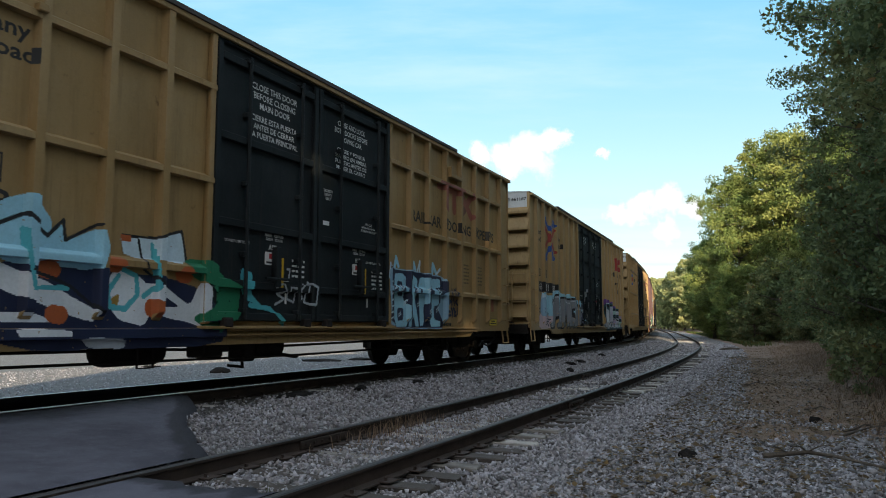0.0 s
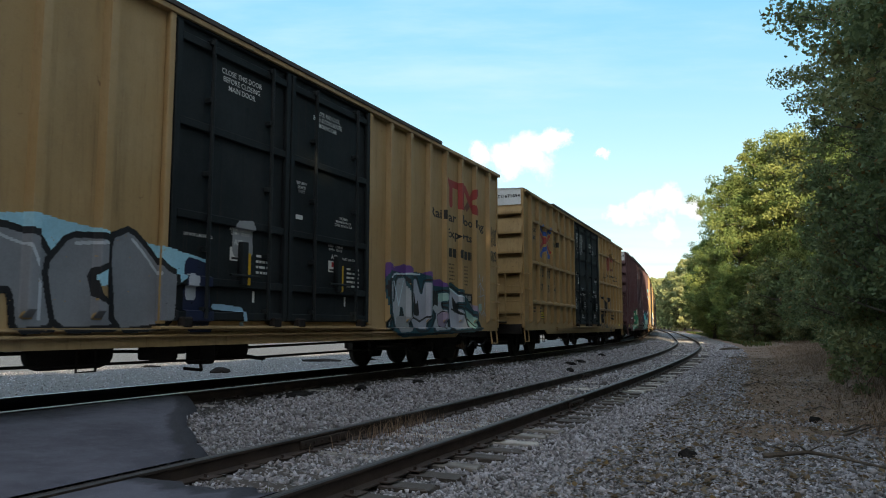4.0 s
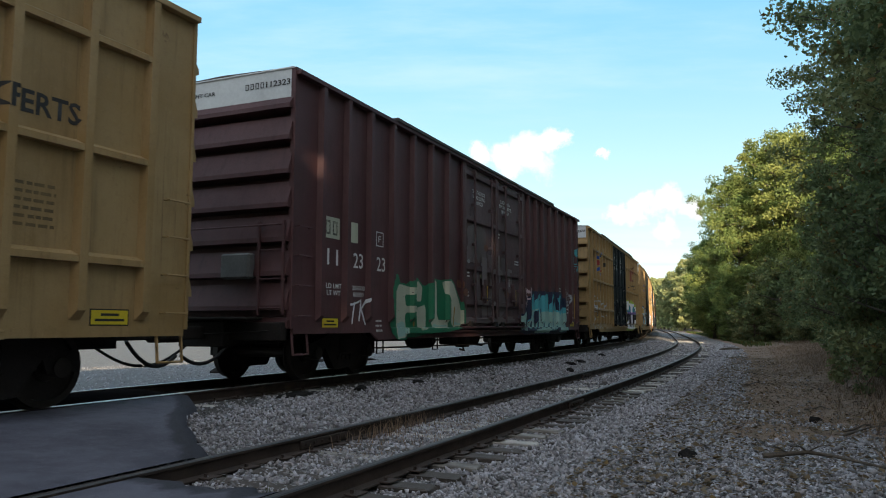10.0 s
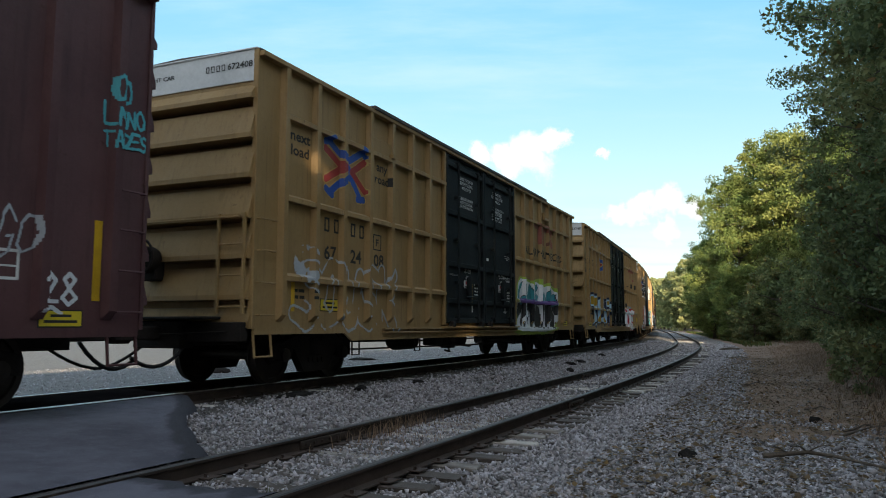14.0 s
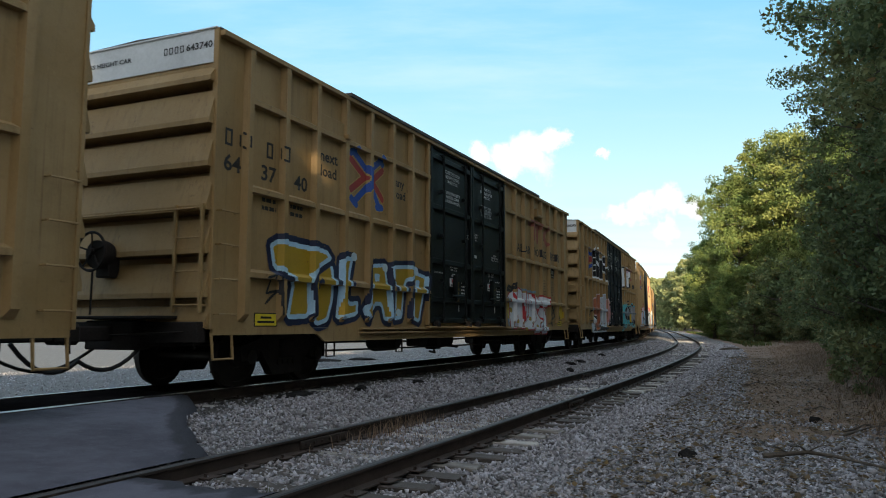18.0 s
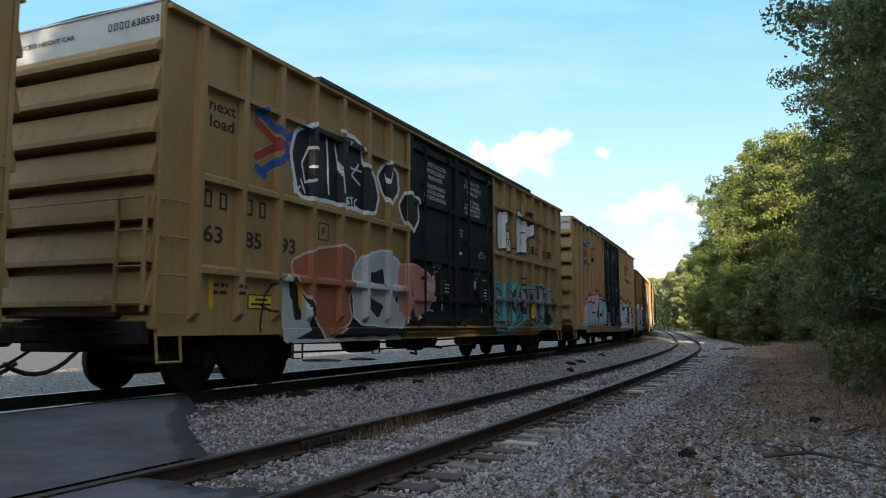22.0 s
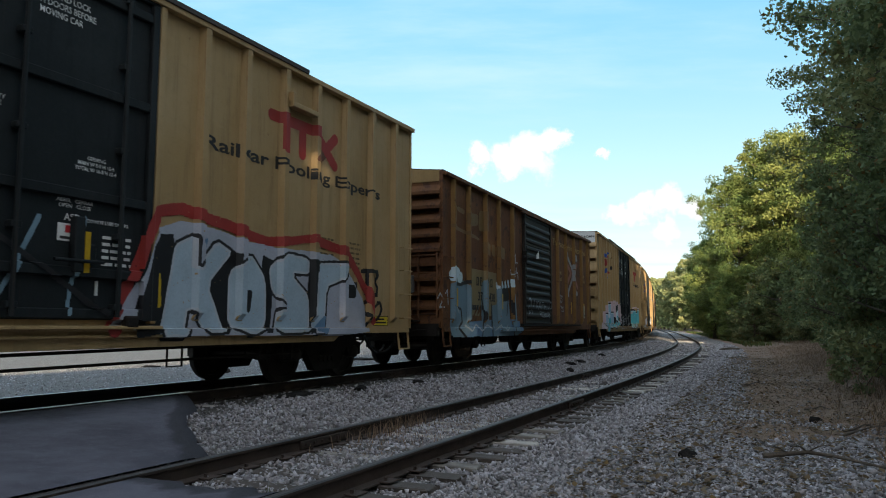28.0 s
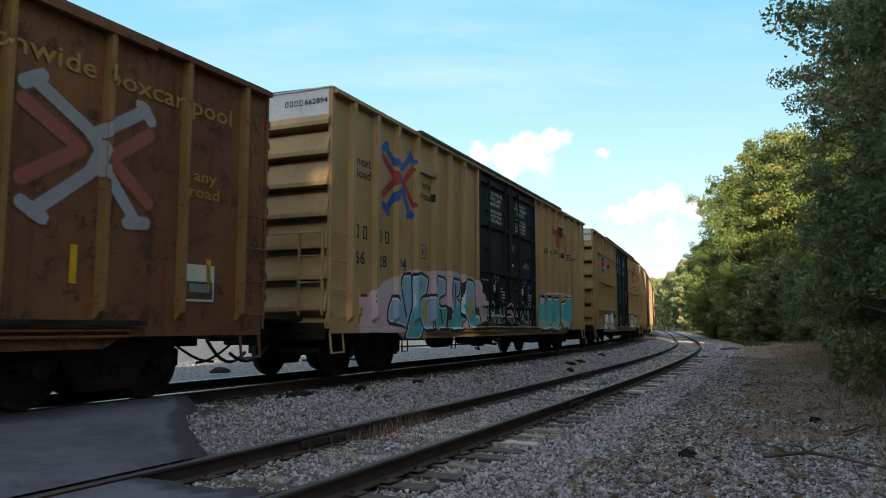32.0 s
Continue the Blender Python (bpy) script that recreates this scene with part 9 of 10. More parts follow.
def tree_meshes(seed, height, radius, base, clumps, leaves, size, mat, lean=0.0):
    """Trunk with limbs, and a crown of leaf clumps at the limbs' ends."""
    r = random.Random(seed)
    wood = Shape()
    top = height * 0.86
    spine = [Vector((lean * q * q * height * 0.2 + r.uniform(-0.12, 0.12) * q * 3, r.uniform(-0.12, 0.12) * q * 3, top * q)) for q in np.linspace(0, 1, 7)]
    w0 = height * 0.016 + 0.04
    wood.tube(spine, [w0 * (1.25 if i == 0 else 1 - 0.82 * i / 6) for i in range(7)], 9)
    centres, radii = [], []
    for k in range(clumps):
        q = (k + r.random()) / clumps
        ang = k * 2.399 + r.uniform(-0.5, 0.5)
        z = base + (height - base) * q
        # widest at two fifths of the crown
        u = (z - base) / (height - base)
        wide = radius * (0.55 + 1.25 * u) if u < 0.36 else radius * math.sqrt(max(1 - ((u - 0.36) / 0.66) ** 2, 0.02))
        out = wide * r.uniform(0.35, 1.05)
        p = Vector((math.cos(ang) * out, math.sin(ang) * out, z + r.uniform(-0.4, 0.4)))
        c0 = min(max((z - 0.35 * out) / top, 0.12), 0.97)
        i = min(int(c0 * 6), 5)
        start = spine[i].lerp(spine[i + 1], c0 * 6 - i)
        p += Vector((start.x, start.y, 0))
        mid = start.lerp(p, 0.5) + Vector((0, 0, -0.1 * out + r.uniform(-0.15, 0.25)))
        lw = 0.02 + 0.011 * out
        wood.tube([start, mid, p], [lw, lw * 0.65, lw * 0.2], 5)
        centres.append(p)
        radii.append(r.uniform(0.55, 1.05) * radius * 0.30)
        for _ in range(2):
            q2 = p + Vector([max(-1.3, min(1.3, r.gauss(0, k))) for k in (1, 1, 0.6)]) * radius * 0.22
            wood.tube([mid.lerp(p, 0.6), q2], [lw * 0.4, lw * 0.12], 4)
            centres.append(q2)
            radii.append(r.uniform(0.35, 0.75) * radius * 0.26)
    crown = leaf_cloud(np.array([c[:] for c in centres]), np.array(radii), leaves, size, seed, mat, "crown")
    return wood.mesh("trunk", M_BARK, True), crown


def plant_tree(kind, s, t, turn=0.0, scale=1.0, label="", name="tree", stretch=1.0, raw=None):
    x, y = line(s, t)[:2] if raw is None else raw
    z = float(ground_height(*to_line(x, y))) - 0.05
    ob = thing(name, label or kind[2], "bush" if name == "bush" else "tree", "woodland edge", m=pose(x, y, z, 0, 0, turn))
    m = Matrix.Diagonal((scale, scale, scale * stretch, 1))
    part("trunk", kind[0], ob, m=m)
    part("crown", kind[1], ob, m=m)
    return ob


T_NEAR = (*tree_meshes(11, 12.0, 3.0, 1.6, 80, 62000, 0.048, M_LEAF_C), "broadleaf tree with dense green leaves, coloured dark for shade")
T_MID = (*tree_meshes(23, 16.0, 4.6, 1.4, 110, 60000, 0.095, M_LEAF), "tall broadleaf tree with a rounded sunlit green crown")
T_MID_B = (*tree_meshes(37, 15.0, 4.2, 1.2, 100, 54000, 0.095, M_LEAF_B), "tall broadleaf tree with yellowing green leaves")
T_BACK = (*tree_meshes(29, 16.0, 4.6, 2.4, 80, 8000, 0.26, M_LEAF), "tall broadleaf tree of the wood beside the crossing")
T_FAR = (*tree_meshes(51, 13.0, 4.0, 0.8, 70, 12000, 0.24, M_LEAF_F), "distant broadleaf tree, its leaf colour paled for haze")
B_NEAR = (*tree_meshes(63, 4.2, 2.0, 0.25, 46, 20000, 0.05, M_LEAF_C), "dense undergrowth bush, its green coloured dark for shade")
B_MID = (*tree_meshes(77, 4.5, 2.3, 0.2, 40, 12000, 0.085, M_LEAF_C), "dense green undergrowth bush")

r_ = random.Random(5)
# wood along the right of the siding, close to the crossing
for s_, t_, sc_ in [(10.0, 13.2, 1.0), (13.0, 12.6, 1.1), (16.5, 13.6, 1.15), (20.5, 13.0, 1.12), (24.0, 12.3, 1.05), (26.0, 13.6, 1.15), (29.5, 13.8, 1.0),
                    (22, 17.5, 1.0), (30, 17.5, 1.0), (35, 15.2, 0.85)]:
    plant_tree(T_NEAR, s_, t_, r_.uniform(0, 360), sc_)
# sunlit front of the wood where it steps up to the bend
for x_, y_, kind_, sc_ in [(32.0, 80, T_MID, 1.07), (35.6, 77, T_MID_B, 1.41), (40.0, 74, T_MID, 1.32), (45.5, 72, T_MID_B, 1.25), (37.5, 86, T_MID, 1.30), (43.5, 84, T_MID_B, 1.4),
                           (33.4, 71, T_MID_B, 0.56), (29.4, 76, T_MID, 0.46), (37.6, 67, T_MID, 0.72), (30.4, 84, T_MID_B, 0.62), (34.0, 95, T_MID, 0.75), (42.0, 64, T_MID_B, 0.80),
                           (31.5, 56, T_MID, 0.60), (36.0, 58, T_MID_B, 0.70)]:
    plant_tree(kind_, 0, 0, r_.uniform(0, 360), sc_, raw=(x_, y_))
# wood out of sight to the right, which shades the foot of that front
for x_, y_, sc_ in [(29, 40, 1.0), (34, 46, 1.05), (39.5, 51, 1.1), (45, 55, 1.1)]:
    plant_tree(T_BACK, 0, 0, r_.uniform(0, 360), sc_, raw=(x_, y_))
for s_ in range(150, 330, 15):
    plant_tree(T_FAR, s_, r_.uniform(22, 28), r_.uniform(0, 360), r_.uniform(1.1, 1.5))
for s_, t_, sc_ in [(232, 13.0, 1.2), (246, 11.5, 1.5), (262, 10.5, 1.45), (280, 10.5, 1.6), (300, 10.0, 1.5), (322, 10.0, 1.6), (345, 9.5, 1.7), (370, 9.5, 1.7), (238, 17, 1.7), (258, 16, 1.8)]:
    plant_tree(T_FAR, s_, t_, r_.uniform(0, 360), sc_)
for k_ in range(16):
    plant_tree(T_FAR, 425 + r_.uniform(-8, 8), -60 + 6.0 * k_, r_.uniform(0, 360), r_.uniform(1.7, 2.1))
# undergrowth at the wood's foot
s_ = 7.0
while s_ < 120:
    near = s_ < 34
    if near:
        t_ = (12.8 if s_ < 12 else 11.9 if s_ < 16 else 10.9 + 0.03 * (s_ - 16)) + r_.uniform(-0.3, 0.3)
    elif s_ < 68:
        t_ = r_.uniform(13.2, 14.4)
    else:
        t_ = r_.uniform(9.8, 11.0)
    kind_ = B_NEAR if near else B_MID
    plant_tree(kind_, s_, t_, r_.uniform(0, 360), r_.uniform(0.75, 1.15) * (0.75 if s_ > 68 else 1), name="bush")
    if s_ < 75:
        plant_tree(kind_, s_ + 1, t_ + r_.uniform(2.0, 3.2), r_.uniform(0, 360), r_.uniform(1.0, 1.5), name="bush")
    s_ += 2.3 if near else 3.4
# wood behind the camera, which shades the crossing
for x_, y_, sc_ in [(-3.5, -15, 0.76), (0.5, -15.5, 0.90), (4.5, -15, 1.04), (8.5, -15.5, 1.20), (12.5, -15, 1.28), (16.5, -15.5, 1.15), (21, -15, 1.0), (26, -14, 0.85),
                    (-1.5, -21, 0.90), (2.5, -21, 1.06), (6.5, -21.5, 1.20), (10.5, -21, 1.36), (14.5, -21, 1.32), (19, -21, 1.1), (24, -20, 0.9)]:
    plant_tree(T_BACK, 0, 0, r_.uniform(0, 360), sc_, raw=(x_, y_))


# ---- ballast, litter and dry growth ----
def stone_field():
    """Loose crushed stone over the ballast, thick near the crossing and thinner along the line."""
    g = np.random.default_rng(41)
    parts = []
    for s0, s1, t0, t1, n, a, b in ((2.5, 13.5, 0.95, 11.0, 105000, 0.0075, 0.023), (13.5, 34.0, 0.95, 9.0, 38000, 0.013, 0.029), (34.0, 60.0, 1.6, 7.5, 7000, 0.026, 0.045), (8.0, 40.0, -12.0, -2.6, 20000, 0.006, 0.018)):
        s, t = g.uniform(s0, s1, n), g.uniform(t0, t1, n)
        size = g.uniform(a, b, n) * (1 + 0.5 * (g.random(n) > 0.93))
        parts.append((s, t, size))
    s, t, size = (np.concatenate(k) for k in zip(*parts))
    edge = np.where(t < SIDING - 0.8, EDGE_A - (t - 0.86) * EDGE_SLOPE, np.where(t < SIDING + 0.75, EDGE_B, EDGE_B - 0.5 - 0.25 * (t - 5.4)))
    keep = (s > edge + g.normal(0, 0.10, len(s))) | (t < -2)
    keep &= np.abs(np.abs(t - SIDING) - 0.7525) > 0.09
    keep &= ~((np.abs(t - SIDING) < 1.28) & (g.random(len(s)) < 0.30))
    on_tie = np.zeros(len(s), bool)
    for q, c in TIE_S:
        if c > 1:
            on_tie |= (np.abs(s - q) < 0.12) & (np.abs(t - c) < 1.32)
    keep &= ~(on_tie & (g.random(len(s)) < np.where(np.abs(t - SIDING) < 0.7, 0.35, 0.75)))
    # oily dirt lies bare along the main track
    keep &= (t < 0) | (g.random(len(s)) > np.clip((1.95 + 0.20 * np.sin(1.9 * s) + 0.12 * np.sin(5.3 * s) - t) / 0.5, 0, 0.88))
    s, t, size = s[keep], t[keep], size[keep]
    h = np.interp(s, LINE_S, LINE_H)
    off = t - (CENTRE - 6.97)
    x = np.interp(s, LINE_S, LINE_X) + off * np.cos(h)
    y = np.interp(s, LINE_S, LINE_Y) - off * np.sin(h)
    keep = g.random(len(s)) > 0.97 * verge(x, y, t)
    s, t, x, y, size = s[keep], t[keep], x[keep], y[keep], size[keep]
    n = len(s)
    z = ground_height(s, t) + size * g.uniform(-0.1, 0.7, n)
    base = np.array([(1, 0, 0), (0, 1, 0), (-1, 0, 0), (0, -1, 0), (0, 0, 1), (0, 0, -1)], float)
    v = base[None] * g.uniform(0.9, 1.6, (n, 6, 1)) + g.normal(0, 0.26, (n, 6, 3))
    v *= size[:, None, None] * np.stack([g.uniform(0.7, 1.35, n), g.uniform(0.7, 1.2, n), g.uniform(0.5, 0.95, n)], 1)[:, None, :]
    q = g.normal(size=(n, 4))
    q /= np.linalg.norm(q, axis=1)[:, None]
    w_, i_, j_, k_ = q.T
    rot = np.stack([np.stack([1 - 2 * (j_ * j_ + k_ * k_), 2 * (i_ * j_ - k_ * w_), 2 * (i_ * k_ + j_ * w_)], 1),
                    np.stack([2 * (i_ * j_ + k_ * w_), 1 - 2 * (i_ * i_ + k_ * k_), 2 * (j_ * k_ - i_ * w_)], 1),
                    np.stack([2 * (i_ * k_ - j_ * w_), 2 * (j_ * k_ + i_ * w_), 1 - 2 * (i_ * i_ + j_ * j_)], 1)], 1)
    v = np.einsum("nij,nkj->nki", rot, v) + np.stack([x, y, z], 1)[:, None, :]
    tris = np.array([(0, 1, 4), (1, 2, 4), (2, 3, 4), (3, 0, 4), (1, 0, 5), (2, 1, 5), (3, 2, 5), (0, 3, 5)])
    loops = (tris[None] + 6 * np.arange(n)[:, None, None]).ravel()
    me = bpy.data.meshes.new("ballast_stones")
    me.vertices.add(n * 6)
    me.vertices.foreach_set("co", v.ravel())
    me.loops.add(len(loops))
    me.loops.foreach_set("vertex_index", loops)
    me.polygons.add(n * 8)
    me.polygons.foreach_set("loop_start", np.arange(0, len(loops), 3))
    me.update(calc_edges=True)
    me.materials.append(M_STONE)
    tagged(new("ballast_stones", me), "grey crushed stone ballast lying loose round the rails", "gravel", kind="stuff")


stone_field()


def blade_field(name, label, category, mat, count, where, tall, wide, seed, droop=0.5):
    """Thin bent blades, each of two quads, rooted in the ground."""
    g = np.random.default_rng(seed)
    s, t = where(g, count)
    n = len(s)
    h = np.interp(s, LINE_S, LINE_H)
    off = t - (CENTRE - 6.97)
    root = np.stack([np.interp(s, LINE_S, LINE_X) + off * np.cos(h), np.interp(s, LINE_S, LINE_Y) - off * np.sin(h), ground_height(s, t) - 0.01], 1)
    a = g.uniform(0, 2 * np.pi, n)
    side = np.stack([np.cos(a), np.sin(a), np.zeros(n)], 1)
    b = g.uniform(0, 2 * np.pi, n)
    lean = np.stack([np.cos(b), np.sin(b), np.zeros(n)], 1) * g.uniform(0, droop, n)[:, None]
    k = g.uniform(tall[0], tall[1], n)[:, None]
    w = wide * g.uniform(0.6, 1.4, n)[:, None]
    up = np.array([0, 0, 1.0])
    v = np.empty((n, 6, 3))
    v[:, 0], v[:, 1] = root - side * w, root + side * w
    mid = root + (up * 0.6 + lean * 0.3) * k
    v[:, 2], v[:, 3] = mid + side * w * 0.8, mid - side * w * 0.8
    tip = root + (up * (0.95 - 0.3 * droop) + lean) * k
    v[:, 4], v[:, 5] = tip + side * w * 0.2, tip - side * w * 0.2
    quads = np.array([(0, 1, 2, 3), (3, 2, 4, 5)])
    loops = (quads[None] + 6 * np.arange(n)[:, None, None]).ravel()
    me = bpy.data.meshes.new(name)
    me.vertices.add(n * 6)
    me.vertices.foreach_set("co", v.ravel())
    me.loops.add(len(loops))
    me.loops.foreach_set("vertex_index", loops)
    me.polygons.add(n * 2)
    me.polygons.foreach_set("loop_start", np.arange(0, len(loops), 4))
    me.update(calc_edges=True)
    me.materials.append(mat)
    tagged(new(name, me), label, category, kind="stuff")


def dry_verge(g, n):
    s = 8.0 + 42 * g.random(n) ** 1.5
    t = g.uniform(7.0, 12.5, n)
    h = np.interp(s, LINE_S, LINE_H)
    off = t - (CENTRE - 6.97)
    x, y = np.interp(s, LINE_S, LINE_X) + off * np.cos(h), np.interp(s, LINE_S, LINE_Y) - off * np.sin(h)
    tuft = np.sin(s * 3.1 + 2 * np.sin(t * 1.7)) * np.sin(t * 3.7 + 1.5 * np.sin(s * 1.3))
    keep = (g.random(n) < verge(x, y, t) * np.clip(0.45 + 0.9 * tuft, 0.12, 1)) & (y > 9)
    return s[keep], t[keep]


def verge_edge(g, n):
    s = 6 + 60 * g.random(n) ** 1.5
    return s, np.clip(g.normal(10.7, 0.6, n), 9.3, 12.5) + 0.05 * np.clip(s - 8, 0, 40)


def mound_grass(g, n):
    s = g.uniform(24, 50, n)
    return s, np.clip(g.normal(10.6, 1.1, n), 8.3, 13.5) + 0.03 * (s - 26)


def bend_grass(g, n):
    s = g.uniform(55, 180, n)
    return s, 8.2 + np.abs(g.normal(0, 1.0, n))


def stem_verge(g, n):
    s = 10 + 26 * g.random(n) ** 1.2
    t = 9.0 + 3.0 * g.random(n) ** 0.7
    keep = np.sin(s * 2.3 + t) * np.sin(t * 2.9 - s) + g.normal(0, 0.3, n) > 0.1
    return s[keep], t[keep]


def rail_weeds(g, n):
    s = g.normal(8.6, 0.6, n)
    return s, g.normal(SIDING - 0.60, 0.10, n)


def between_ties(g, n):
    s, t = g.uniform(6.8, 10.5, n), g.uniform(SIDING - 0.5, SIDING + 0.4, n)
    return s, t


def corner_tuft(g, n):
    return g.normal(4.75, 0.10, n), g.normal(SIDING + 0.35, 0.12, n)


blade_field("dry_grass", "matted straw-coloured dry grass along the verge", "grass", M_STRAW, 80000, dry_verge, (0.02, 0.10), 0.005, 3, 2.4)
blade_field("tall_dry_grass", "taller brown dry grass at the foot of the bushes", "grass", M_STRAW, 26000, verge_edge, (0.10, 0.42), 0.005, 5, 1.5)
blade_field("verge_weeds", "low green weeds under the wood's edge", "weeds", M_WEED, 2600, verge_edge, (0.05, 0.16), 0.008, 6, 0.8)
blade_field("grass_mound", "tall straw-coloured grass before the bushes", "grass", M_STRAW, 14000, mound_grass, (0.08, 0.32), 0.006, 15, 2.2)
blade_field("bend_grass", "pale green grass beside the far bend", "grass", M_WEED, 5000, bend_grass, (0.15, 0.5), 0.03, 16, 1.0)
blade_field("dead_stems", "thin brown dead stems standing in the dry grass", "weeds", M_STEM, 5200, stem_verge, (0.15, 0.62), 0.0035, 18, 1.3)
blade_field("rail_weeds", "dry brown weeds growing against the siding rail", "weeds", M_STRAW, 260, rail_weeds, (0.10, 0.30), 0.004, 7, 0.5)
blade_field("tie_grass", "thin dry grass between the siding's ties", "grass", M_STRAW, 900, between_ties, (0.02, 0.09), 0.004, 8, 0.8)
blade_field("green_tuft", "small green grass tuft at the crossing's edge", "grass", M_WEED, 160, corner_tuft, (0.05, 0.13), 0.004, 9, 0.7)


def leaf_litter():
    """Fallen leaves, flat on stones and earth right of the siding."""
    g = np.random.default_rng(77)
    n = 9000
    s = 3 + 32 * g.random(n) ** 1.3
    t = 6.6 + np.abs(g.normal(0, 2.4, n))
    s, t = s[t < 12.5], t[t < 12.5]
    n = len(s)
    h = np.interp(s, LINE_S, LINE_H)
    off = t - (CENTRE - 6.97)
    p = np.stack([np.interp(s, LINE_S, LINE_X) + off * np.cos(h), np.interp(s, LINE_S, LINE_Y) - off * np.sin(h), ground_height(s, t) + 0.035], 1)
    a = g.uniform(0, 6.28, n)
    d = np.stack([np.cos(a), np.sin(a), g.normal(0, 0.25, n)], 1)
    e = np.stack([-np.sin(a), np.cos(a), g.normal(0, 0.25, n)], 1)
    w = g.uniform(0.02, 0.05, n)[:, None]
    v = np.stack([p - d * w, p + e * w * 0.6 + [0, 0, 0.008], p + d * w, p - e * w * 0.6 + [0, 0, 0.008]], 1)
    me = bpy.data.meshes.new("leaf_litter")
    me.vertices.add(n * 4)
    me.vertices.foreach_set("co", v.ravel())
    me.loops.add(n * 4)
    me.loops.foreach_set("vertex_index", np.arange(n * 4))
    me.polygons.add(n)
    me.polygons.foreach_set("loop_start", np.arange(0, n * 4, 4))
    me.update(calc_edges=True)
    me.materials.append(M_LITTER)
    tagged(new("leaf_litter", me), "brown fallen leaves scattered over the gravel", "leaves", kind="stuff")


M_LITTER = leaf_material("fallen_leaves", (0.07, 0.045, 0.025), (0.20, 0.135, 0.07), (0.13, 0.085, 0.045))
leaf_litter()


def lump(name, label, category, x, y, size, mat, seed, flat=0.6, turn=0.0):
    """A broken, angular lump lying on the ground."""
    r = random.Random(seed)
    bm = bmesh.new()
    bmesh.ops.create_icosphere(bm, subdivisions=2, radius=1.0)
    for v in bm.verts:
        k = 1 + 0.35 * noise.noise(v.co * 1.3 + Vector((seed, 0, 0))) + r.uniform(-0.06, 0.06)
        v.co = Vector((v.co.x * size[0] * k, v.co.y * size[1] * k, max(v.co.z * size[2] * k, -size[2] * 0.35)))
    me = bpy.data.meshes.new(name)
    bm.to_mesh(me)
    bm.free()
    me.materials.append(mat)
    ob = new(name, me)
    z = float(ground_height(*to_line(x, y)))
    ob.matrix_basis = pose(x, y, z + size[2] * 0.3, 0, 0, turn)
    return tagged(ob, label, category)


lump("rock", "dark brown rock lying on the gravel", "rock", 2.57, 8.05, (0.10, 0.08, 0.07), M_CHUNK, 1)
lump("rock", "small dark stone on the pale gravel", "rock", 0.92, 5.2, (0.09, 0.07, 0.05), M_CHUNK, 8)
lump("asphalt_chunk", "dark broken asphalt chunk on the pale lot", "debris", -6.35, 21.5, (0.28, 0.2, 0.14), M_CHUNK, 2)
lump("asphalt_chunk", "flat dark slab of asphalt on the pale lot", "debris", -4.6, 28.5, (0.8, 0.3, 0.08), M_CHUNK, 3)
lump("asphalt_chunk", "flat dark slab of asphalt on the pale lot", "debris", -3.2, 29.5, (0.5, 0.25, 0.08), M_CHUNK, 4)
lump("asphalt_chunk", "thin broken slab of asphalt on the pale lot", "debris", -9.5, 24.5, (0.35, 0.15, 0.05), M_CHUNK, 9)
for _i, (_px, _py) in enumerate([(3.9, 23.2), (4.5, 24.6), (3.6, 21.4), (6.1, 29.0)]):
    lump("dark_debris", "dark clod of old tie and dirt beside the track", "debris", _px, _py, (0.20, 0.12, 0.07), M_CHUNK, 20 + _i, turn=40 * _i)
lump("log_piece", "short dark log at the verge", "log", 16.7, 43.8, (0.7, 0.16, 0.14), M_DEADWOOD, 31, turn=20)


def plank(label, s, t, length, z, turn, seed):
    me = Shape().box(-length / 2, length / 2, -0.10, 0.10, -0.05, 0.05, 0.012).mesh("old_timber", M_UNDER)
    r = random.Random(seed)
    for v in me.vertices:
        v.co += Vector((r.uniform(-0.03, 0.03), r.uniform(-0.015, 0.015), r.uniform(-0.015, 0.015)))
    ob = new("old_timber", me)
    ob.matrix_basis = line_matrix(s, t, z) @ pose(0, 0, 0, 2, 3, turn)
    tagged(ob, label, "timber")


plank("dark rotten tie end lying beside the main track", 10.1, 1.35, 0.9, 0.23, 3, 1)
plank("dark piece of old tie on the ballast", 11.4, 1.75, 0.45, 0.20, -12, 2)


def fallen_branch(label, points, r0, twigs, seed):
    r = random.Random(seed)
    pts = []
    for x, y, dz in points:
        pts.append(Vector((x, y, float(ground_height(*to_line(x, y))) + dz)))
    stick = thing("fallen_branch", label, "branch", m=Matrix.Translation(pts[0]))
    loc = [p - pts[0] for p in pts]
    n = len(loc)
    part("stem", Shape().tube(loc, [r0 * (1 - 0.75 * i / (n - 1)) for i in range(n)], 8).mesh("stem", M_DEADWOOD, True), stick)
    for _ in range(twigs):
        p = loc[r.randrange(1, n)]
        q = p + Vector((r.uniform(-0.25, 0.25), r.uniform(-0.25, 0.25), r.uniform(0.0, 0.10)))
        part("twig", Shape().tube([p, p.lerp(q, 0.5) + Vector((0, 0, 0.02)), q], [r0 * 0.3, r0 * 0.22, r0 * 0.1], 5).mesh("twig", M_DEADWOOD), stick)


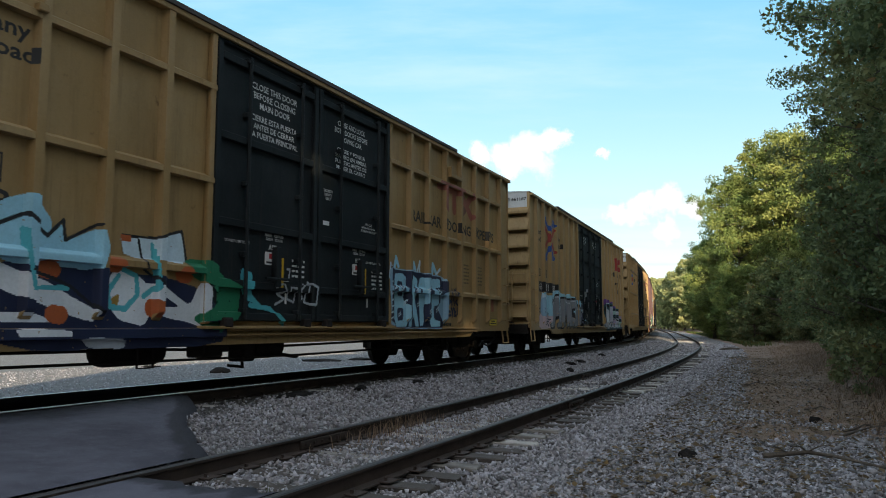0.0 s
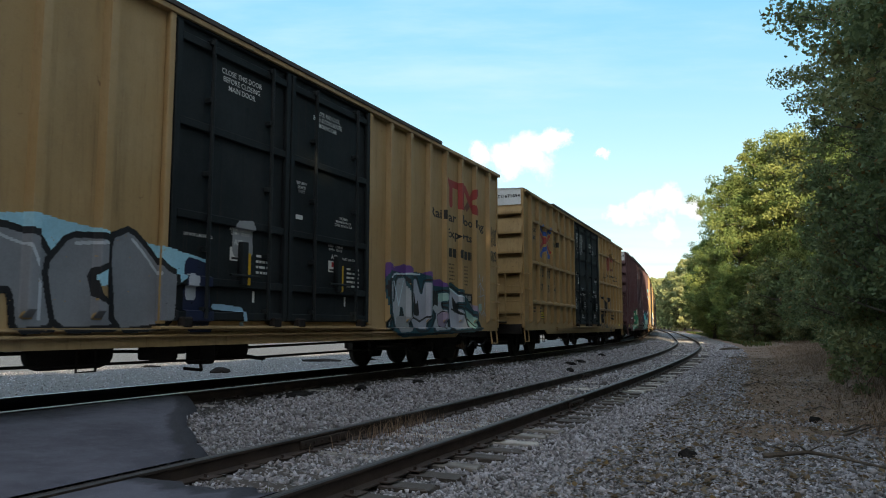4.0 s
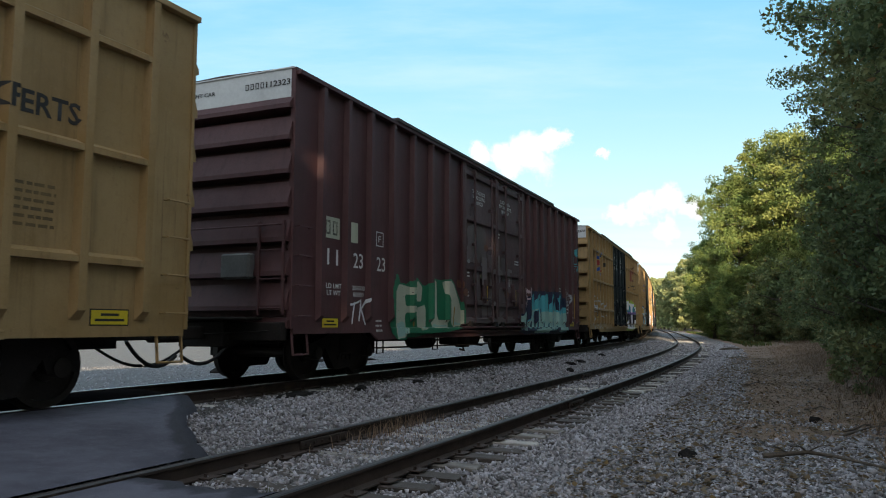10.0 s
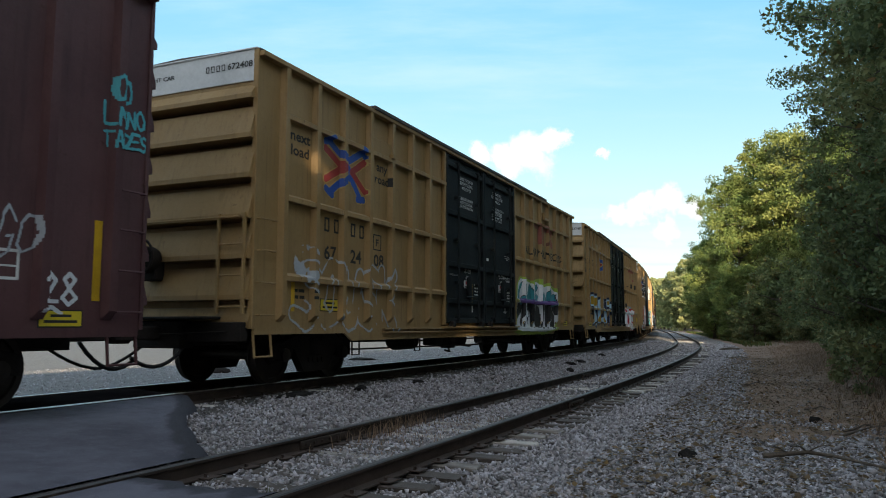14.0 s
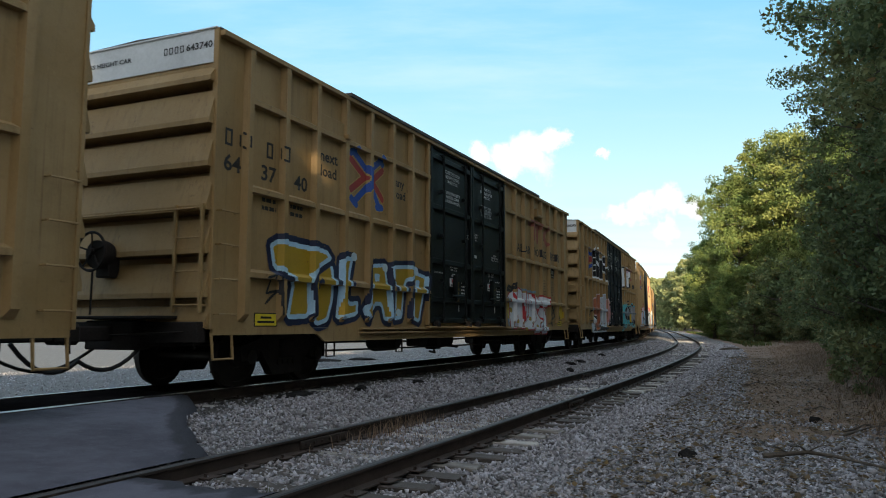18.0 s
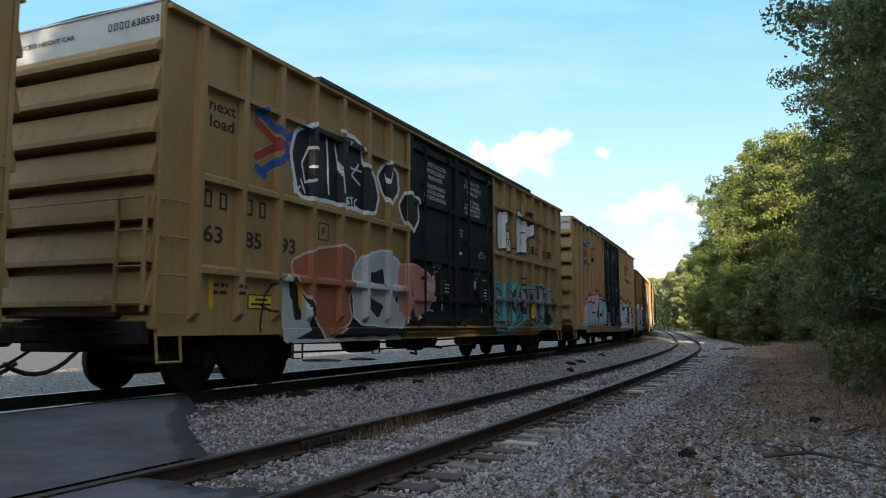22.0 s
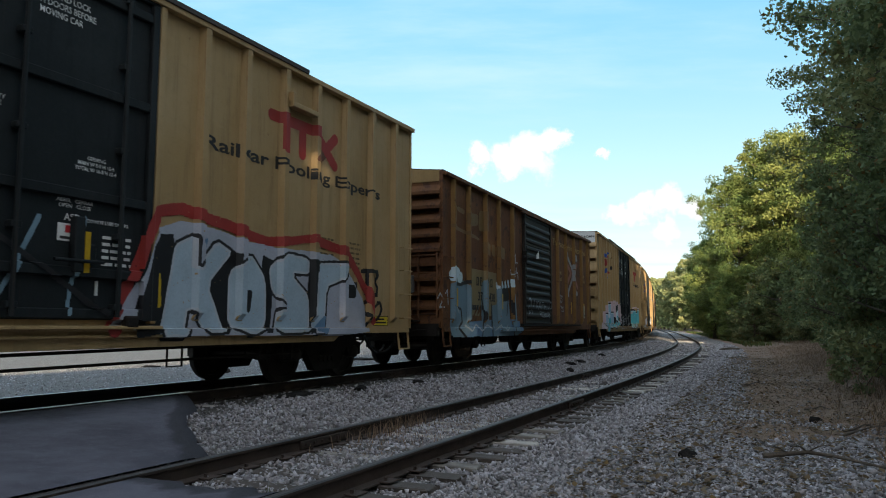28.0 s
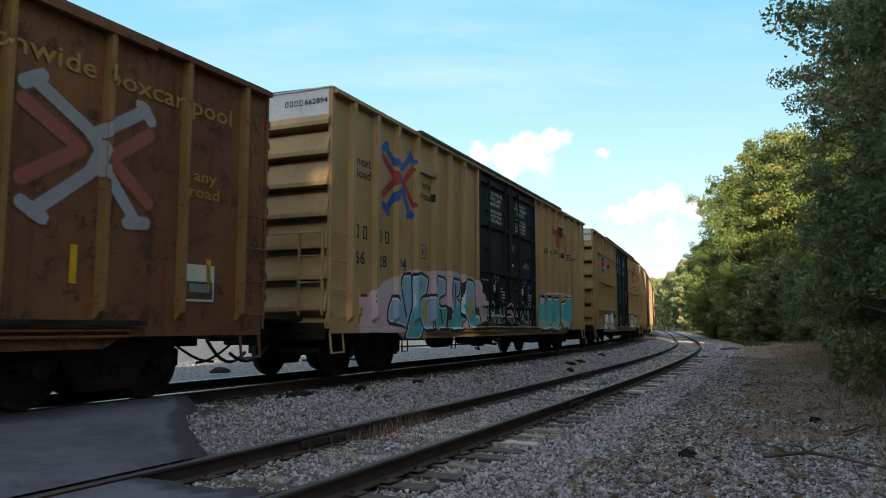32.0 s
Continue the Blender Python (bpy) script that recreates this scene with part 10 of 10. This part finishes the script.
fallen_branch("grey curved dead branch lying on the gravel", [(3.25, 7.75, 0.06), (3.5, 7.72, 0.09), (3.75, 7.85, 0.10), (4.0, 7.82, 0.08), (4.2, 7.5, 0.06), (4.35, 7.1, 0.05), (4.4, 6.7, 0.04)], 0.028, 6, 4)
fallen_branch("thin dead twig in the dry grass", [(5.0, 9.5, 0.04), (5.5, 9.8, 0.07), (6.1, 9.9, 0.05)], 0.014, 4, 5)
fallen_branch("grey bare dead branch at the wood's edge", [(10.5, 17.5, 0.2), (11.2, 18.4, 0.7), (11.6, 19.6, 1.2), (12.0, 21.0, 1.3)], 0.04, 10, 6)


for _i, (_x, _y, _l, _t) in enumerate([(6.9, 17.5, 0.9, 20), (8.4, 21.5, 0.7, -35), (7.6, 15.2, 0.6, 70), (10.3, 27.0, 0.9, 10), (6.0, 12.6, 0.5, -20), (5.2, 9.9, 0.7, 15), (12.4, 33.0, 1.2, -10), (3.9, 12.9, 0.4, 30), (4.5, 14.6, 0.5, -8)]):
    _a = radians(_t)
    fallen_branch("thin dark dead stick in the dry grass", [(_x + _l * k * math.cos(_a), _y + _l * k * math.sin(_a) + 0.05 * (k % 0.5), 0.03 + 0.05 * (k == 0.5)) for k in (0, 0.25, 0.5, 0.75, 1.0)], 0.016, 3, 50 + _i)


lump("log_piece", "rotting dark stump in the dry grass", "log", 5.35, 10.9, (0.12, 0.08, 0.07), M_CHUNK, 32)
lump("dark_debris", "dark clod of rotten tie against the main track", "debris", *line(9.6, 1.5)[:2], (0.42, 0.13, 0.07), M_CHUNK, 41, turn=60)
lump("dark_debris", "dark clod of rotten tie against the main track", "debris", *line(11.2, 1.7)[:2], (0.22, 0.08, 0.06), M_CHUNK, 42, turn=75)
lump("dark_debris", "small dark clod on the ballast", "debris", *line(13.0, 1.9)[:2], (0.18, 0.07, 0.05), M_CHUNK, 43, turn=50)


# ---- motion ----
def motions():
    """The train rolls along the main line at an even pace; its wheels turn."""
    for car, front, length in TRAIN.values():
        rows = []
        for k in range(65):
            t = k * 0.5
            a = front - TRAIN_SPEED * t
            tx = 2.3
            p, q = Vector(line(a + tx)[:2]), Vector(line(a + length - tx)[:2])
            d = (q - p).normalized()
            o = p - d * tx
            rows.append((t, pose(o.x, o.y, MAIN_TOP, 0, 0, math.degrees(math.atan2(d.y, d.x)))))
        walk(car, rows)
    step = 0.13
    turn = math.degrees(TRAIN_SPEED * step / 0.457)
    times = [k * step for k in range(int(32 / step) + 1)] + [32.0]
    for wheel, dx in SPIN:
        walk(wheel, [(t, pose(dx, 0, 0.457, 0, -turn * t / step, 0)) for t in times])


motions()
